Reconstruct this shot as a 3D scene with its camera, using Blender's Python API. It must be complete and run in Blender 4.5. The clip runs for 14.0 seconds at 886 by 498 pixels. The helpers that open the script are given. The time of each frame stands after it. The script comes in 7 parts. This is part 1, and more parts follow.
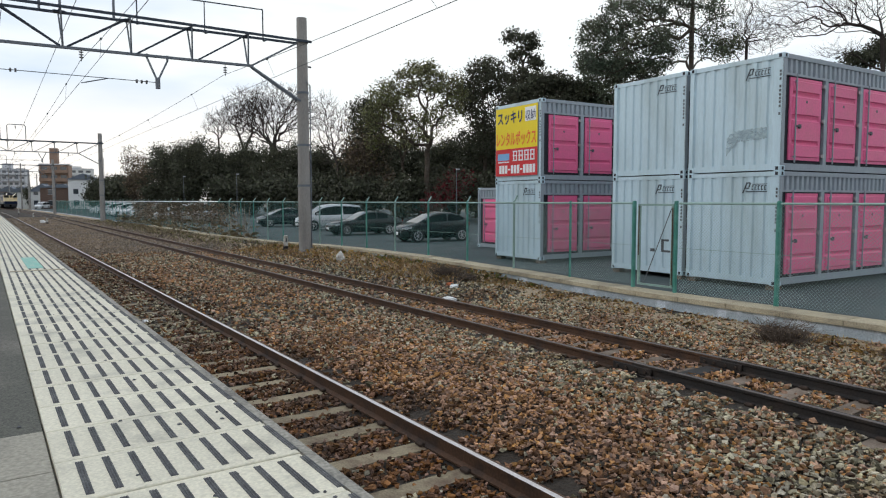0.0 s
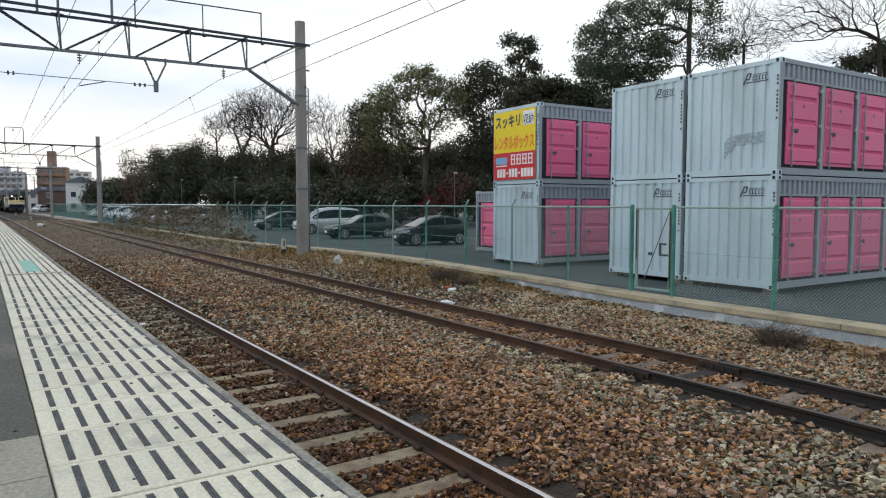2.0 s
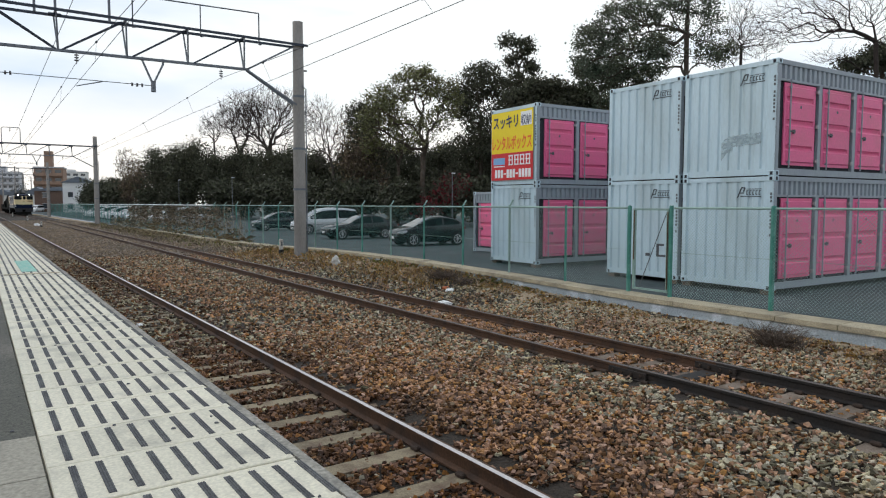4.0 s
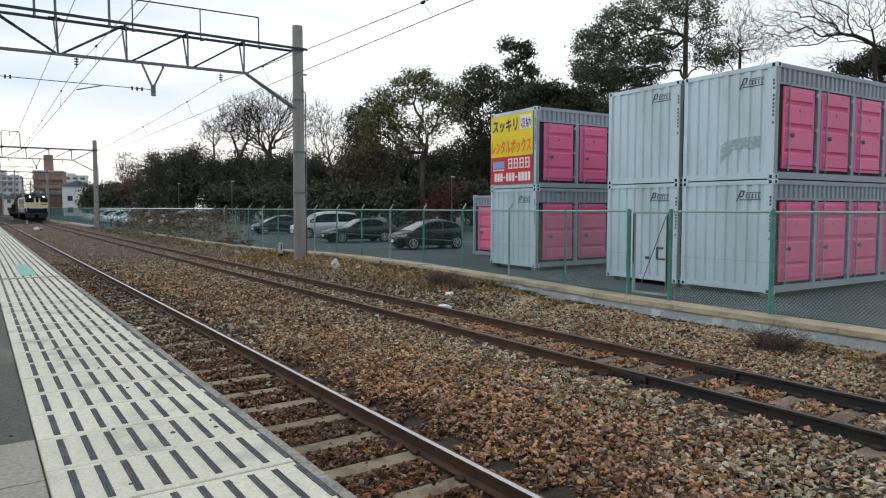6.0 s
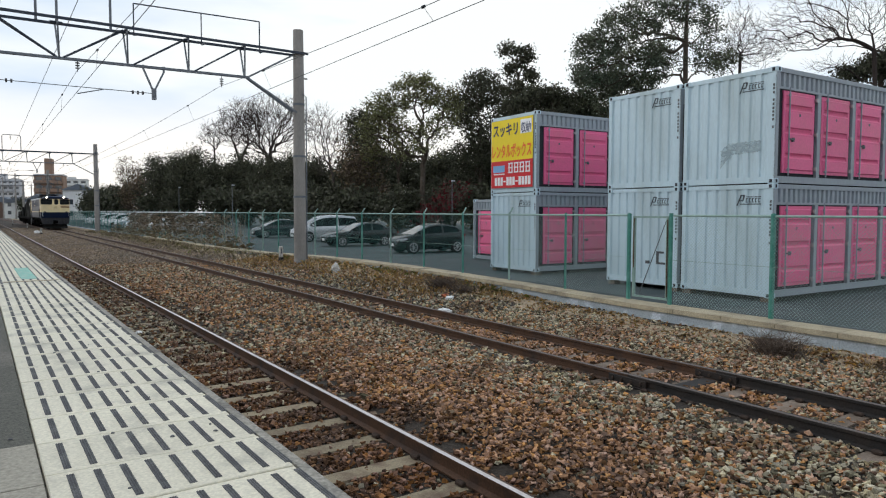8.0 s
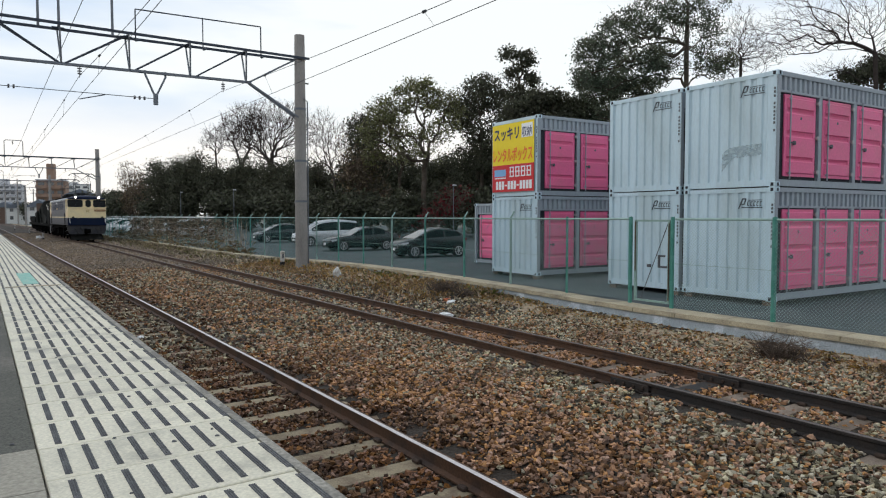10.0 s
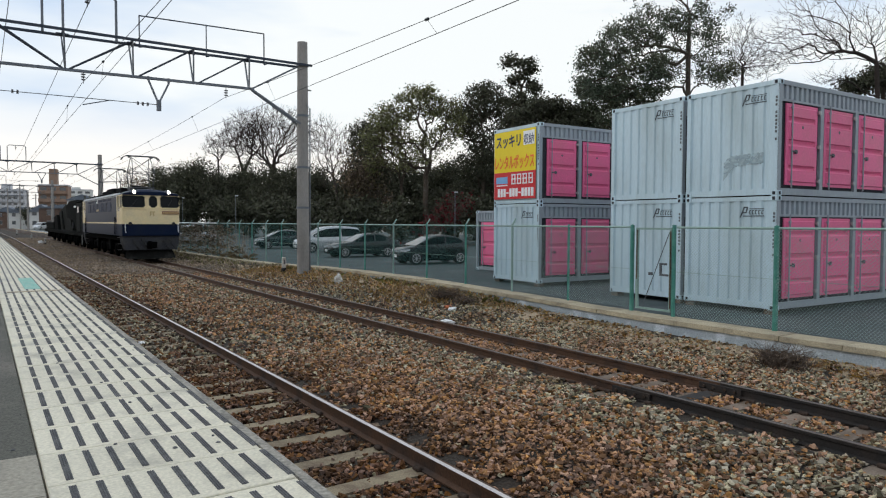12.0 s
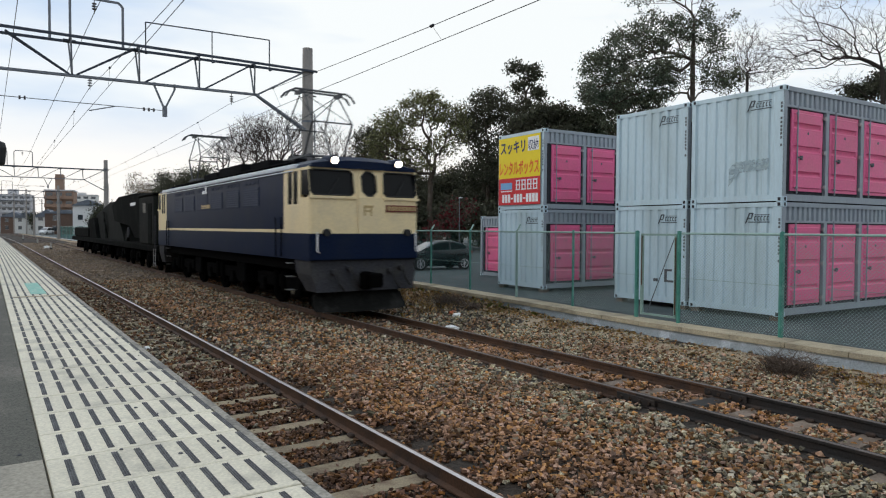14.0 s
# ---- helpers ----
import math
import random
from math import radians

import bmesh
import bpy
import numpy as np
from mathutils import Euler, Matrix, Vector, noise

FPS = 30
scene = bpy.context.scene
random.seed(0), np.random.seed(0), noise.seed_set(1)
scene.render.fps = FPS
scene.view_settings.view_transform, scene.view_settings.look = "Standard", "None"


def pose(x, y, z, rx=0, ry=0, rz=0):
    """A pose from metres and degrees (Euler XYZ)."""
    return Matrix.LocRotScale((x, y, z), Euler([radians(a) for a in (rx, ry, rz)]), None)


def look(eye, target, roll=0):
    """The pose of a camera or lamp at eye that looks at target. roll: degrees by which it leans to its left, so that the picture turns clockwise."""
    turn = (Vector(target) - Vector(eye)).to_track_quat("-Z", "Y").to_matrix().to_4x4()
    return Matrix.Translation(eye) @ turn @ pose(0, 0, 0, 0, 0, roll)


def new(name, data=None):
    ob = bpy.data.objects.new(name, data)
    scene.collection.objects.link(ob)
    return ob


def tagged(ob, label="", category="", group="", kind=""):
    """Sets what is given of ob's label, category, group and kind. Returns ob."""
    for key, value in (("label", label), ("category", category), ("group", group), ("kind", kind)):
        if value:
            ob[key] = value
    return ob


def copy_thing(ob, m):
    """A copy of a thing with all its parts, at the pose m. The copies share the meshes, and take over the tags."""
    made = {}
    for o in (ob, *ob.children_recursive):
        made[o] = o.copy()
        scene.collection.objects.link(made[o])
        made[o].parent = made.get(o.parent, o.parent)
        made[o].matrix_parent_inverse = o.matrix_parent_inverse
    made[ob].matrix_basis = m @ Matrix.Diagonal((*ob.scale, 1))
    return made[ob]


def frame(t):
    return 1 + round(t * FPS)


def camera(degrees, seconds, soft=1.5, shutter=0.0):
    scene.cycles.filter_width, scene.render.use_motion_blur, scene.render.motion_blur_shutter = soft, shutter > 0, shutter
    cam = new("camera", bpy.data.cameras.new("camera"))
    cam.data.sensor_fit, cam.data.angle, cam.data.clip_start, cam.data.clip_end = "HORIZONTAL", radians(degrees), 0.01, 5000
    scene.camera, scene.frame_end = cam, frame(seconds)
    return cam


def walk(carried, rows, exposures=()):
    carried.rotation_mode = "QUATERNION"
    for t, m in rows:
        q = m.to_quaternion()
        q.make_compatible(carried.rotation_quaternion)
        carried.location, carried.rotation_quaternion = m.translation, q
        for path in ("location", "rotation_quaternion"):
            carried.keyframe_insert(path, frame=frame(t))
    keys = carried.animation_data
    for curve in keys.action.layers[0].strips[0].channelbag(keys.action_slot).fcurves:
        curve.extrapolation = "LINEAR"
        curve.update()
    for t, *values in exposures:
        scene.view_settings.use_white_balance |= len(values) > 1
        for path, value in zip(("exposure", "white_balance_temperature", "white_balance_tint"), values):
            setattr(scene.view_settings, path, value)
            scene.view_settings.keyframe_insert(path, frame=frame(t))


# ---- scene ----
cam = camera(66.65, 14.0, soft=1.15, shutter=0.4)


def gaze(x, y, z, yaw, pitch, roll):
    """The pose of a camera that looks yaw degrees to the left of +y and pitch degrees up."""
    a, b = radians(yaw), radians(pitch)
    ahead = Vector((-math.sin(a) * math.cos(b), math.cos(a) * math.cos(b), math.sin(b)))
    return look((x, y, z), Vector((x, y, z)) + ahead, roll)


EYE = 2.048
walk(cam, [(t, gaze(x, 0, EYE + dz, yaw, pitch, roll)) for t, x, dz, yaw, pitch, roll in (
    (0, -0.000, 0.000, -34.313, -4.135, -0.065),
    (0.5, -0.000, 0.000, -34.323, -4.080, -0.076),
    (1, -0.000, 0.000, -34.389, -3.918, -0.053),
    (1.5, -0.000, 0.000, -34.371, -3.877, -0.012),
    (2, -0.000, 0.000, -34.490, -3.831, 0.024),
    (2.5, -0.000, 0.000, -34.575, -3.830, 0.080),
    (3, -0.000, 0.000, -34.638, -3.854, 0.035),
    (5.5, -0.000, 0.000, -34.755, -3.568, 0.096),
    (6, -0.000, 0.000, -34.721, -3.491, 0.043),
    (6.5, -0.000, 0.000, -34.712, -3.463, -0.003),
    (7, -0.000, 0.000, -34.704, -3.349, 0.048),
    (7.5, -0.000, 0.000, -34.704, -3.278, 0.047),
    (8, -0.000, 0.000, -34.703, -3.153, 0.105),
    (10.5, -0.000, 0.000, -34.548, -2.693, -0.054),
    (11, -0.002, 0.001, -34.557, -2.505, 0.111),
    (11.5, -0.003, 0.002, -34.500, -2.335, 0.162),
    (12, -0.005, 0.003, -34.467, -2.216, 0.239),
    (12.5, -0.007, 0.003, -34.436, -2.112, 0.294),
    (13, -0.009, 0.004, -34.498, -2.104, 0.342),
    (13.5, -0.010, 0.005, -34.302, -2.029, 0.421),
    (14, -0.012, 0.006, -34.104, -1.745, 0.310),
)], exposures=((0, 0.0), (8, -0.03), (11, -0.08), (14, -0.10)))

# ---- light ----
world = bpy.data.worlds.new("overcast_sky")
scene.world = world
world.use_nodes = True
wn, wl = world.node_tree.nodes, world.node_tree.links
wn.clear()
w_out, w_bg = wn.new("ShaderNodeOutputWorld"), wn.new("ShaderNodeBackground")
w_sky = wn.new("ShaderNodeTexSky")
w_sky.sky_type, w_sky.sun_disc = "NISHITA", False
w_sky.sun_elevation, w_sky.sun_rotation = radians(28), radians(-52)
w_sky.dust_density, w_sky.air_density = 3.0, 1.0
w_geo, w_map = wn.new("ShaderNodeTexCoord"), wn.new("ShaderNodeMapping")
w_map.inputs["Scale"].default_value = (1.4, 1.4, 5.5)
w_map.inputs["Location"].default_value = (0.35, 0.1, 0.0)
w_noise = wn.new("ShaderNodeTexNoise")
w_noise.inputs["Scale"].default_value, w_noise.inputs["Detail"].default_value = 1.3, 5.0
w_ramp = wn.new("ShaderNodeValToRGB")
w_ramp.color_ramp.elements[0].position, w_ramp.color_ramp.elements[0].color = 0.41, (1.09, 1.13, 1.13, 1)
w_ramp.color_ramp.elements[1].position, w_ramp.color_ramp.elements[1].color = 0.62, (0.64, 0.80, 1.03, 1)
w_mix = wn.new("ShaderNodeMix")
w_mix.data_type, w_mix.blend_type = "RGBA", "ADD"
w_scale = wn.new("ShaderNodeVectorMath")
w_scale.operation = "SCALE"
w_scale.inputs["Scale"].default_value = 0.012
w_mix.inputs["Factor"].default_value = 1.0
wl.new(w_geo.outputs["Generated"], w_map.inputs["Vector"])
wl.new(w_map.outputs["Vector"], w_noise.inputs["Vector"])
wl.new(w_noise.outputs["Fac"], w_ramp.inputs["Fac"])
wl.new(w_sky.outputs["Color"], w_scale.inputs[0])
w_axis, w_rise, w_low = wn.new("ShaderNodeSeparateXYZ"), wn.new("ShaderNodeMapRange"), wn.new("ShaderNodeMix")
w_rise.inputs["From Min"].default_value, w_rise.inputs["From Max"].default_value = 0.09, 0.16
w_low.data_type = "RGBA"
w_low.inputs["A"].default_value = (1.17, 1.14, 1.10, 1)
wl.new(w_geo.outputs["Generated"], w_axis.inputs["Vector"])
wl.new(w_axis.outputs["Z"], w_rise.inputs["Value"])
wl.new(w_rise.outputs["Result"], w_low.inputs["Factor"])
wl.new(w_ramp.outputs["Color"], w_low.inputs["B"])
wl.new(w_low.outputs["Result"], w_mix.inputs["A"])
wl.new(w_scale.outputs["Vector"], w_mix.inputs["B"])
wl.new(w_mix.outputs["Result"], w_bg.inputs["Color"])
wl.new(w_bg.outputs["Background"], w_out.inputs["Surface"])
w_bg.inputs["Strength"].default_value = 0.91

sun_data = bpy.data.lights.new("sun", "SUN")
sun_data.energy, sun_data.angle, sun_data.color = 0.6, radians(25), (1.0, 0.96, 0.92)
sun = new("sun", sun_data)
sun.matrix_world = look((-40, 32, 30), (0, 0, 0))

# ---- materials ----


def mat(name, color, rough=0.8, metal=0.0, vary=0.25, scale=6.0, fine=60.0, bump=0.15, bump_scale=None, other=None, island=0.0, thing=0.0,
        emit=0.0, spots=(0.45, 0.7), dist=0.01, stretch=None, hue=0.0, gloss=0.4):
    """A surface of one base colour with stains (scale), grain (fine) and relief; other: the colour of the stains."""
    m = bpy.data.materials.new(name)
    m.use_nodes = True
    n, l = m.node_tree.nodes, m.node_tree.links
    b = n["Principled BSDF"]
    b.inputs["Roughness"].default_value, b.inputs["Metallic"].default_value = rough, metal
    tc = n.new("ShaderNodeTexCoord")
    src = tc.outputs["Object"]
    if thing:
        here, shift = n.new("ShaderNodeObjectInfo"), n.new("ShaderNodeVectorMath")
        l.new(src, shift.inputs[0])
        l.new(here.outputs["Location"], shift.inputs[1])
        src = shift.outputs["Vector"]
    if stretch:
        mp = n.new("ShaderNodeMapping")
        mp.inputs["Scale"].default_value = stretch
        l.new(src, mp.inputs["Vector"])
        src = mp.outputs["Vector"]
    a = n.new("ShaderNodeTexNoise")
    a.inputs["Scale"].default_value, a.inputs["Detail"].default_value = scale, 6.0
    g = n.new("ShaderNodeTexNoise")
    g.inputs["Scale"].default_value, g.inputs["Detail"].default_value = fine, 3.0
    l.new(src, a.inputs["Vector"])
    l.new(src, g.inputs["Vector"])
    c = (*color, 1)
    o = (*(other or [v * (1 - vary) for v in color]), 1)
    r = n.new("ShaderNodeMapRange")
    r.inputs["From Min"].default_value, r.inputs["From Max"].default_value = spots
    l.new(a.outputs["Fac"], r.inputs["Value"])
    mx = n.new("ShaderNodeMix")
    mx.data_type = "RGBA"
    mx.inputs["A"].default_value, mx.inputs["B"].default_value = c, o
    l.new(r.outputs["Result"], mx.inputs["Factor"])
    hs = n.new("ShaderNodeHueSaturation")
    l.new(mx.outputs["Result"], hs.inputs["Color"])
    val = n.new("ShaderNodeMapRange")
    val.inputs["To Min"].default_value, val.inputs["To Max"].default_value = 1 - vary, 1 + vary
    val.inputs["From Min"].default_value, val.inputs["From Max"].default_value = 0.3, 0.7
    l.new(g.outputs["Fac"], val.inputs["Value"])
    last = val.outputs["Result"]
    for amount, node, sock in ((island, "ShaderNodeNewGeometry", "Random Per Island"), (thing, "ShaderNodeObjectInfo", "Random")):
        if amount:
            q = n.new(node)
            rr = n.new("ShaderNodeMapRange")
            rr.inputs["To Min"].default_value, rr.inputs["To Max"].default_value = 1 - amount, 1 + amount * (0.6 if amount > 0.5 else 1.0)
            l.new(q.outputs[sock], rr.inputs["Value"])
            mu = n.new("ShaderNodeMath")
            mu.operation = "MULTIPLY"
            l.new(last, mu.inputs[0])
            l.new(rr.outputs["Result"], mu.inputs[1])
            last = mu.outputs["Value"]
            if hue and sock == "Random Per Island":
                wn_ = n.new("ShaderNodeTexWhiteNoise")
                wn_.noise_dimensions = "1D"
                l.new(q.outputs[sock], wn_.inputs["W"])
                hr = n.new("ShaderNodeMapRange")
                hr.inputs["To Min"].default_value, hr.inputs["To Max"].default_value = 0.5 - hue, 0.5 + hue
                l.new(wn_.outputs["Value"], hr.inputs["Value"])
                l.new(hr.outputs["Result"], hs.inputs["Hue"])
                sr = n.new("ShaderNodeMapRange")
                sr.inputs["To Min"].default_value, sr.inputs["To Max"].default_value = 0.7, 1.15
                l.new(wn_.outputs["Value"], sr.inputs["Value"])
                l.new(sr.outputs["Result"], hs.inputs["Saturation"])
    l.new(last, hs.inputs["Value"])
    l.new(hs.outputs["Color"], b.inputs["Base Color"])
    if bump:
        bp = n.new("ShaderNodeBump")
        bp.inputs["Strength"].default_value, bp.inputs["Distance"].default_value = bump, dist
        if bump_scale:
            g2 = n.new("ShaderNodeTexNoise")
            g2.inputs["Scale"].default_value, g2.inputs["Detail"].default_value = bump_scale, 4.0
            l.new(src, g2.inputs["Vector"])
            l.new(g2.outputs["Fac"], bp.inputs["Height"])
        else:
            l.new(g.outputs["Fac"], bp.inputs["Height"])
        l.new(bp.outputs["Normal"], b.inputs["Normal"])
    b.inputs["Specular IOR Level"].default_value = gloss
    if emit:
        b.inputs["Emission Color"].default_value = c
        b.inputs["Emission Strength"].default_value = emit
    return m


def glassy(name, color, rough=0.05):
    m = mat(name, color, rough, 0.0, 0.1, 2.0, 30.0, 0.0)
    m.node_tree.nodes["Principled BSDF"].inputs["Specular IOR Level"].default_value = 0.8
    return m


# Bed coloured near-black to put shade into the gaps between stones.
M_bed_shade = mat("shaded_ballast_bed", (0.032, 0.023, 0.016), 0.95, vary=0.35, scale=0.55, fine=22, bump=0.9, dist=0.04, other=(0.038, 0.031, 0.024), spots=(0.45, 0.58))
M_stone_brown = mat("ballast_stone_brown", (0.410, 0.220, 0.112), 0.95, gloss=0.1, vary=0.25, scale=0.8, fine=45, bump=0.5, other=(0.315, 0.172, 0.095), island=0.85, hue=0.007, spots=(0.42, 0.62))
M_stone_rust = mat("rust_stained_stone", (0.215, 0.102, 0.050), 0.95, gloss=0.1, vary=0.25, scale=0.8, fine=45, bump=0.5, other=(0.15, 0.092, 0.06), island=0.85, hue=0.007, spots=(0.42, 0.62))
M_stone_grey = mat("ballast_stone_grey", (0.380, 0.333, 0.228), 0.95, gloss=0.1, vary=0.25, scale=0.8, fine=45, bump=0.5, other=(0.24, 0.170, 0.108), island=0.85, hue=0.007, spots=(0.50, 0.66))
M_stone_far = mat("dusty_ballast_stone", (0.275, 0.205, 0.145), 0.95, gloss=0.1, vary=0.2, scale=0.4, fine=30, bump=0.3, other=(0.20, 0.165, 0.13), island=0.35, hue=0.007)
M_rail_top = mat("worn_rail_head", (0.58, 0.55, 0.54), 0.36, 0.9, vary=0.12, scale=3, fine=40, bump=0.02)
M_rail_dull = mat("dull_rail_head", (0.13, 0.11, 0.10), 0.55, 0.5, vary=0.2, scale=3, fine=40, bump=0.05)
M_rail = mat("rusty_rail", (0.090, 0.047, 0.027), 0.7, 0.2, vary=0.3, scale=4, fine=50, bump=0.2, other=(0.045, 0.03, 0.024))
M_rail_dark = mat("oily_rail", (0.022, 0.02, 0.019), 0.75, 0.1, vary=0.3, scale=2, fine=50, bump=0.2, other=(0.04, 0.028, 0.022))
M_sleeper = mat("concrete_sleeper", (0.28, 0.228, 0.150), 0.95, vary=0.25, scale=5, fine=60, bump=0.3, other=(0.15, 0.10, 0.07), thing=0.15)
M_sleeper_far = mat("stained_sleeper", (0.20, 0.155, 0.12), 0.95, vary=0.25, scale=5, fine=60, bump=0.3, other=(0.12, 0.085, 0.06), thing=0.2)
M_steel_clip = mat("rusty_clip", (0.06, 0.04, 0.03), 0.85, 0.2)
M_tile = mat("platform_tile", (0.67, 0.622, 0.492), 0.6, vary=0.14, scale=3.4, fine=70, bump=0.15, other=(0.27, 0.255, 0.215), thing=0.06, dist=0.004, spots=(0.52, 0.84))
M_strip = mat("antislip_strip", (0.085, 0.085, 0.09), 0.8, vary=0.35, scale=8, fine=90, bump=0.4, other=(0.14, 0.14, 0.14), dist=0.004)
M_plat_edge = mat("platform_edge_concrete", (0.30, 0.28, 0.24), 0.9, vary=0.35, scale=4, fine=50, bump=0.5, other=(0.15, 0.14, 0.125), dist=0.006)
M_asphalt_plat = mat("platform_asphalt", (0.098, 0.096, 0.080), 0.9, vary=0.4, scale=1.6, fine=90, bump=0.5, other=(0.165, 0.15, 0.13), spots=(0.5, 0.66), dist=0.008)
M_patch = mat("platform_concrete", (0.33, 0.305, 0.25), 0.9, vary=0.22, scale=2.2, fine=60, bump=0.3, other=(0.19, 0.178, 0.15), spots=(0.48, 0.80), dist=0.006)
M_green_mark = mat("green_floor_paint", (0.24, 0.50, 0.42), 0.8, vary=0.15, scale=9, fine=80, bump=0.1, other=(0.42, 0.52, 0.46))
M_wall_cap = mat("cream_concrete_cap", (0.42, 0.36, 0.25), 0.92, vary=0.3, scale=2.5, fine=50, bump=0.5, other=(0.25, 0.215, 0.155), thing=0.06)
M_wall_low = mat("low_wall_concrete", (0.36, 0.41, 0.44), 0.92, vary=0.22, scale=2.2, fine=40, bump=0.4, other=(0.58, 0.64, 0.68), spots=(0.50, 0.60))
M_asphalt = mat("lot_asphalt", (0.041, 0.058, 0.060), 0.92, vary=0.25, scale=0.7, fine=60, bump=0.3, other=(0.075, 0.088, 0.090))
M_soil = mat("dry_soil", (0.33, 0.255, 0.17), 0.95, vary=0.3, scale=0.8, fine=18, bump=0.8, other=(0.27, 0.19, 0.115), dist=0.03)
M_ground = mat("far_ground", (0.15, 0.14, 0.12), 0.95, vary=0.2, scale=0.05, fine=2, bump=0.0, other=(0.12, 0.12, 0.10))
M_white_steel = mat("white_container_paint", (0.525, 0.660, 0.725), 0.5, 0.0, vary=0.05, scale=1.3, fine=25, bump=0.05, other=(0.44, 0.545, 0.58), stretch=(1, 1, 0.25))
# Door-side copy of the white paint; the weaker light there is put into its grey.
M_shaded_steel = mat("shaded_container_paint", (0.305, 0.345, 0.375), 0.5, 0.0, vary=0.07, scale=1.3, fine=25, bump=0.05, other=(0.29, 0.31, 0.355), stretch=(1, 1, 0.3))
M_pink = mat("pink_door_paint", (0.80, 0.135, 0.29), 0.45, 0.0, vary=0.06, scale=1.5, fine=20, bump=0.04, other=(0.72, 0.15, 0.26), thing=0.04)
# Near-black stands for shade in recesses and casting holes; the floor shares it.
M_recess_shade = mat("recess_shade", (0.03, 0.032, 0.04), 0.9)
M_steel = mat("galvanised_steel", (0.42, 0.42, 0.42), 0.45, 0.7, vary=0.15)
M_black = mat("black_paint", (0.012, 0.012, 0.013), 0.5, vary=0.3)
M_logo = mat("logo_dark", (0.06, 0.075, 0.09), 0.6)
M_bar = mat("marking_dark", (0.10, 0.11, 0.12), 0.6)
M_smear = mat("grey_stain", (0.35, 0.44, 0.475), 0.6, vary=0.15, scale=7, other=(0.37, 0.46, 0.485), spots=(0.4, 0.6))
_n, _l = M_smear.node_tree.nodes, M_smear.node_tree.links
_a, _r = _n.new("ShaderNodeTexNoise"), _n.new("ShaderNodeMapRange")
_a.inputs["Scale"].default_value = 5.0
_r.inputs["From Min"].default_value, _r.inputs["From Max"].default_value, _r.inputs["To Min"].default_value, _r.inputs["To Max"].default_value = 0.35, 0.65, 0.25, 0.85
_l.new(_a.outputs["Fac"], _r.inputs["Value"])
_l.new(_r.outputs["Result"], _n["Principled BSDF"].inputs["Alpha"])
M_yellow = mat("sign_yellow", (0.86, 0.66, 0.015), 0.45, vary=0.03, bump=0.0)
M_red = mat("sign_red", (0.62, 0.022, 0.028), 0.45, vary=0.04, bump=0.0)
M_orange = mat("sign_orange", (0.85, 0.16, 0.03), 0.45, vary=0.03, bump=0.0)
M_white = mat("sign_white", (0.85, 0.85, 0.85), 0.45, vary=0.03, bump=0.0)
M_navy = mat("sign_navy", (0.02, 0.03, 0.10), 0.45, vary=0.05, bump=0.0)
M_skyblue = mat("sign_blue", (0.20, 0.42, 0.70), 0.45, vary=0.05, bump=0.0)
M_fence = mat("green_fence_paint", (0.06, 0.235, 0.19), 0.55, 0.1, vary=0.15, scale=5, fine=40, bump=0.05, other=(0.12, 0.32, 0.27))
M_fence_grey = mat("faded_fence_paint", (0.26, 0.38, 0.34), 0.55, 0.2, vary=0.15, scale=5, fine=40, bump=0.05)
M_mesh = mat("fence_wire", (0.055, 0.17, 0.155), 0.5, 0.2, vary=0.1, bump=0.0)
# Paler copy of the wire; the light that near wires catch is in its colour.
M_mesh_lit = mat("lit_fence_wire", (0.36, 0.48, 0.46), 0.5, 0.2, vary=0.1, bump=0.0)
M_rust = mat("rust", (0.11, 0.06, 0.035), 0.9, vary=0.3, scale=10)
M_pole = mat("pole_concrete", (0.30, 0.28, 0.26), 0.9, vary=0.12, scale=1.5, fine=30, bump=0.15, other=(0.23, 0.215, 0.20), stretch=(1, 1, 0.3))
M_truss = mat("truss_steel", (0.045, 0.055, 0.075), 0.6, 0.4, vary=0.2)
M_truss_light = mat("truss_galvanised", (0.17, 0.185, 0.21), 0.6, 0.4, vary=0.2)
M_wire = mat("overhead_wire", (0.05, 0.055, 0.06), 0.6, 0.4, vary=0.1, bump=0.0)
M_insul = mat("insulator", (0.09, 0.085, 0.09), 0.4, vary=0.1)

# ---- mesh tools ----


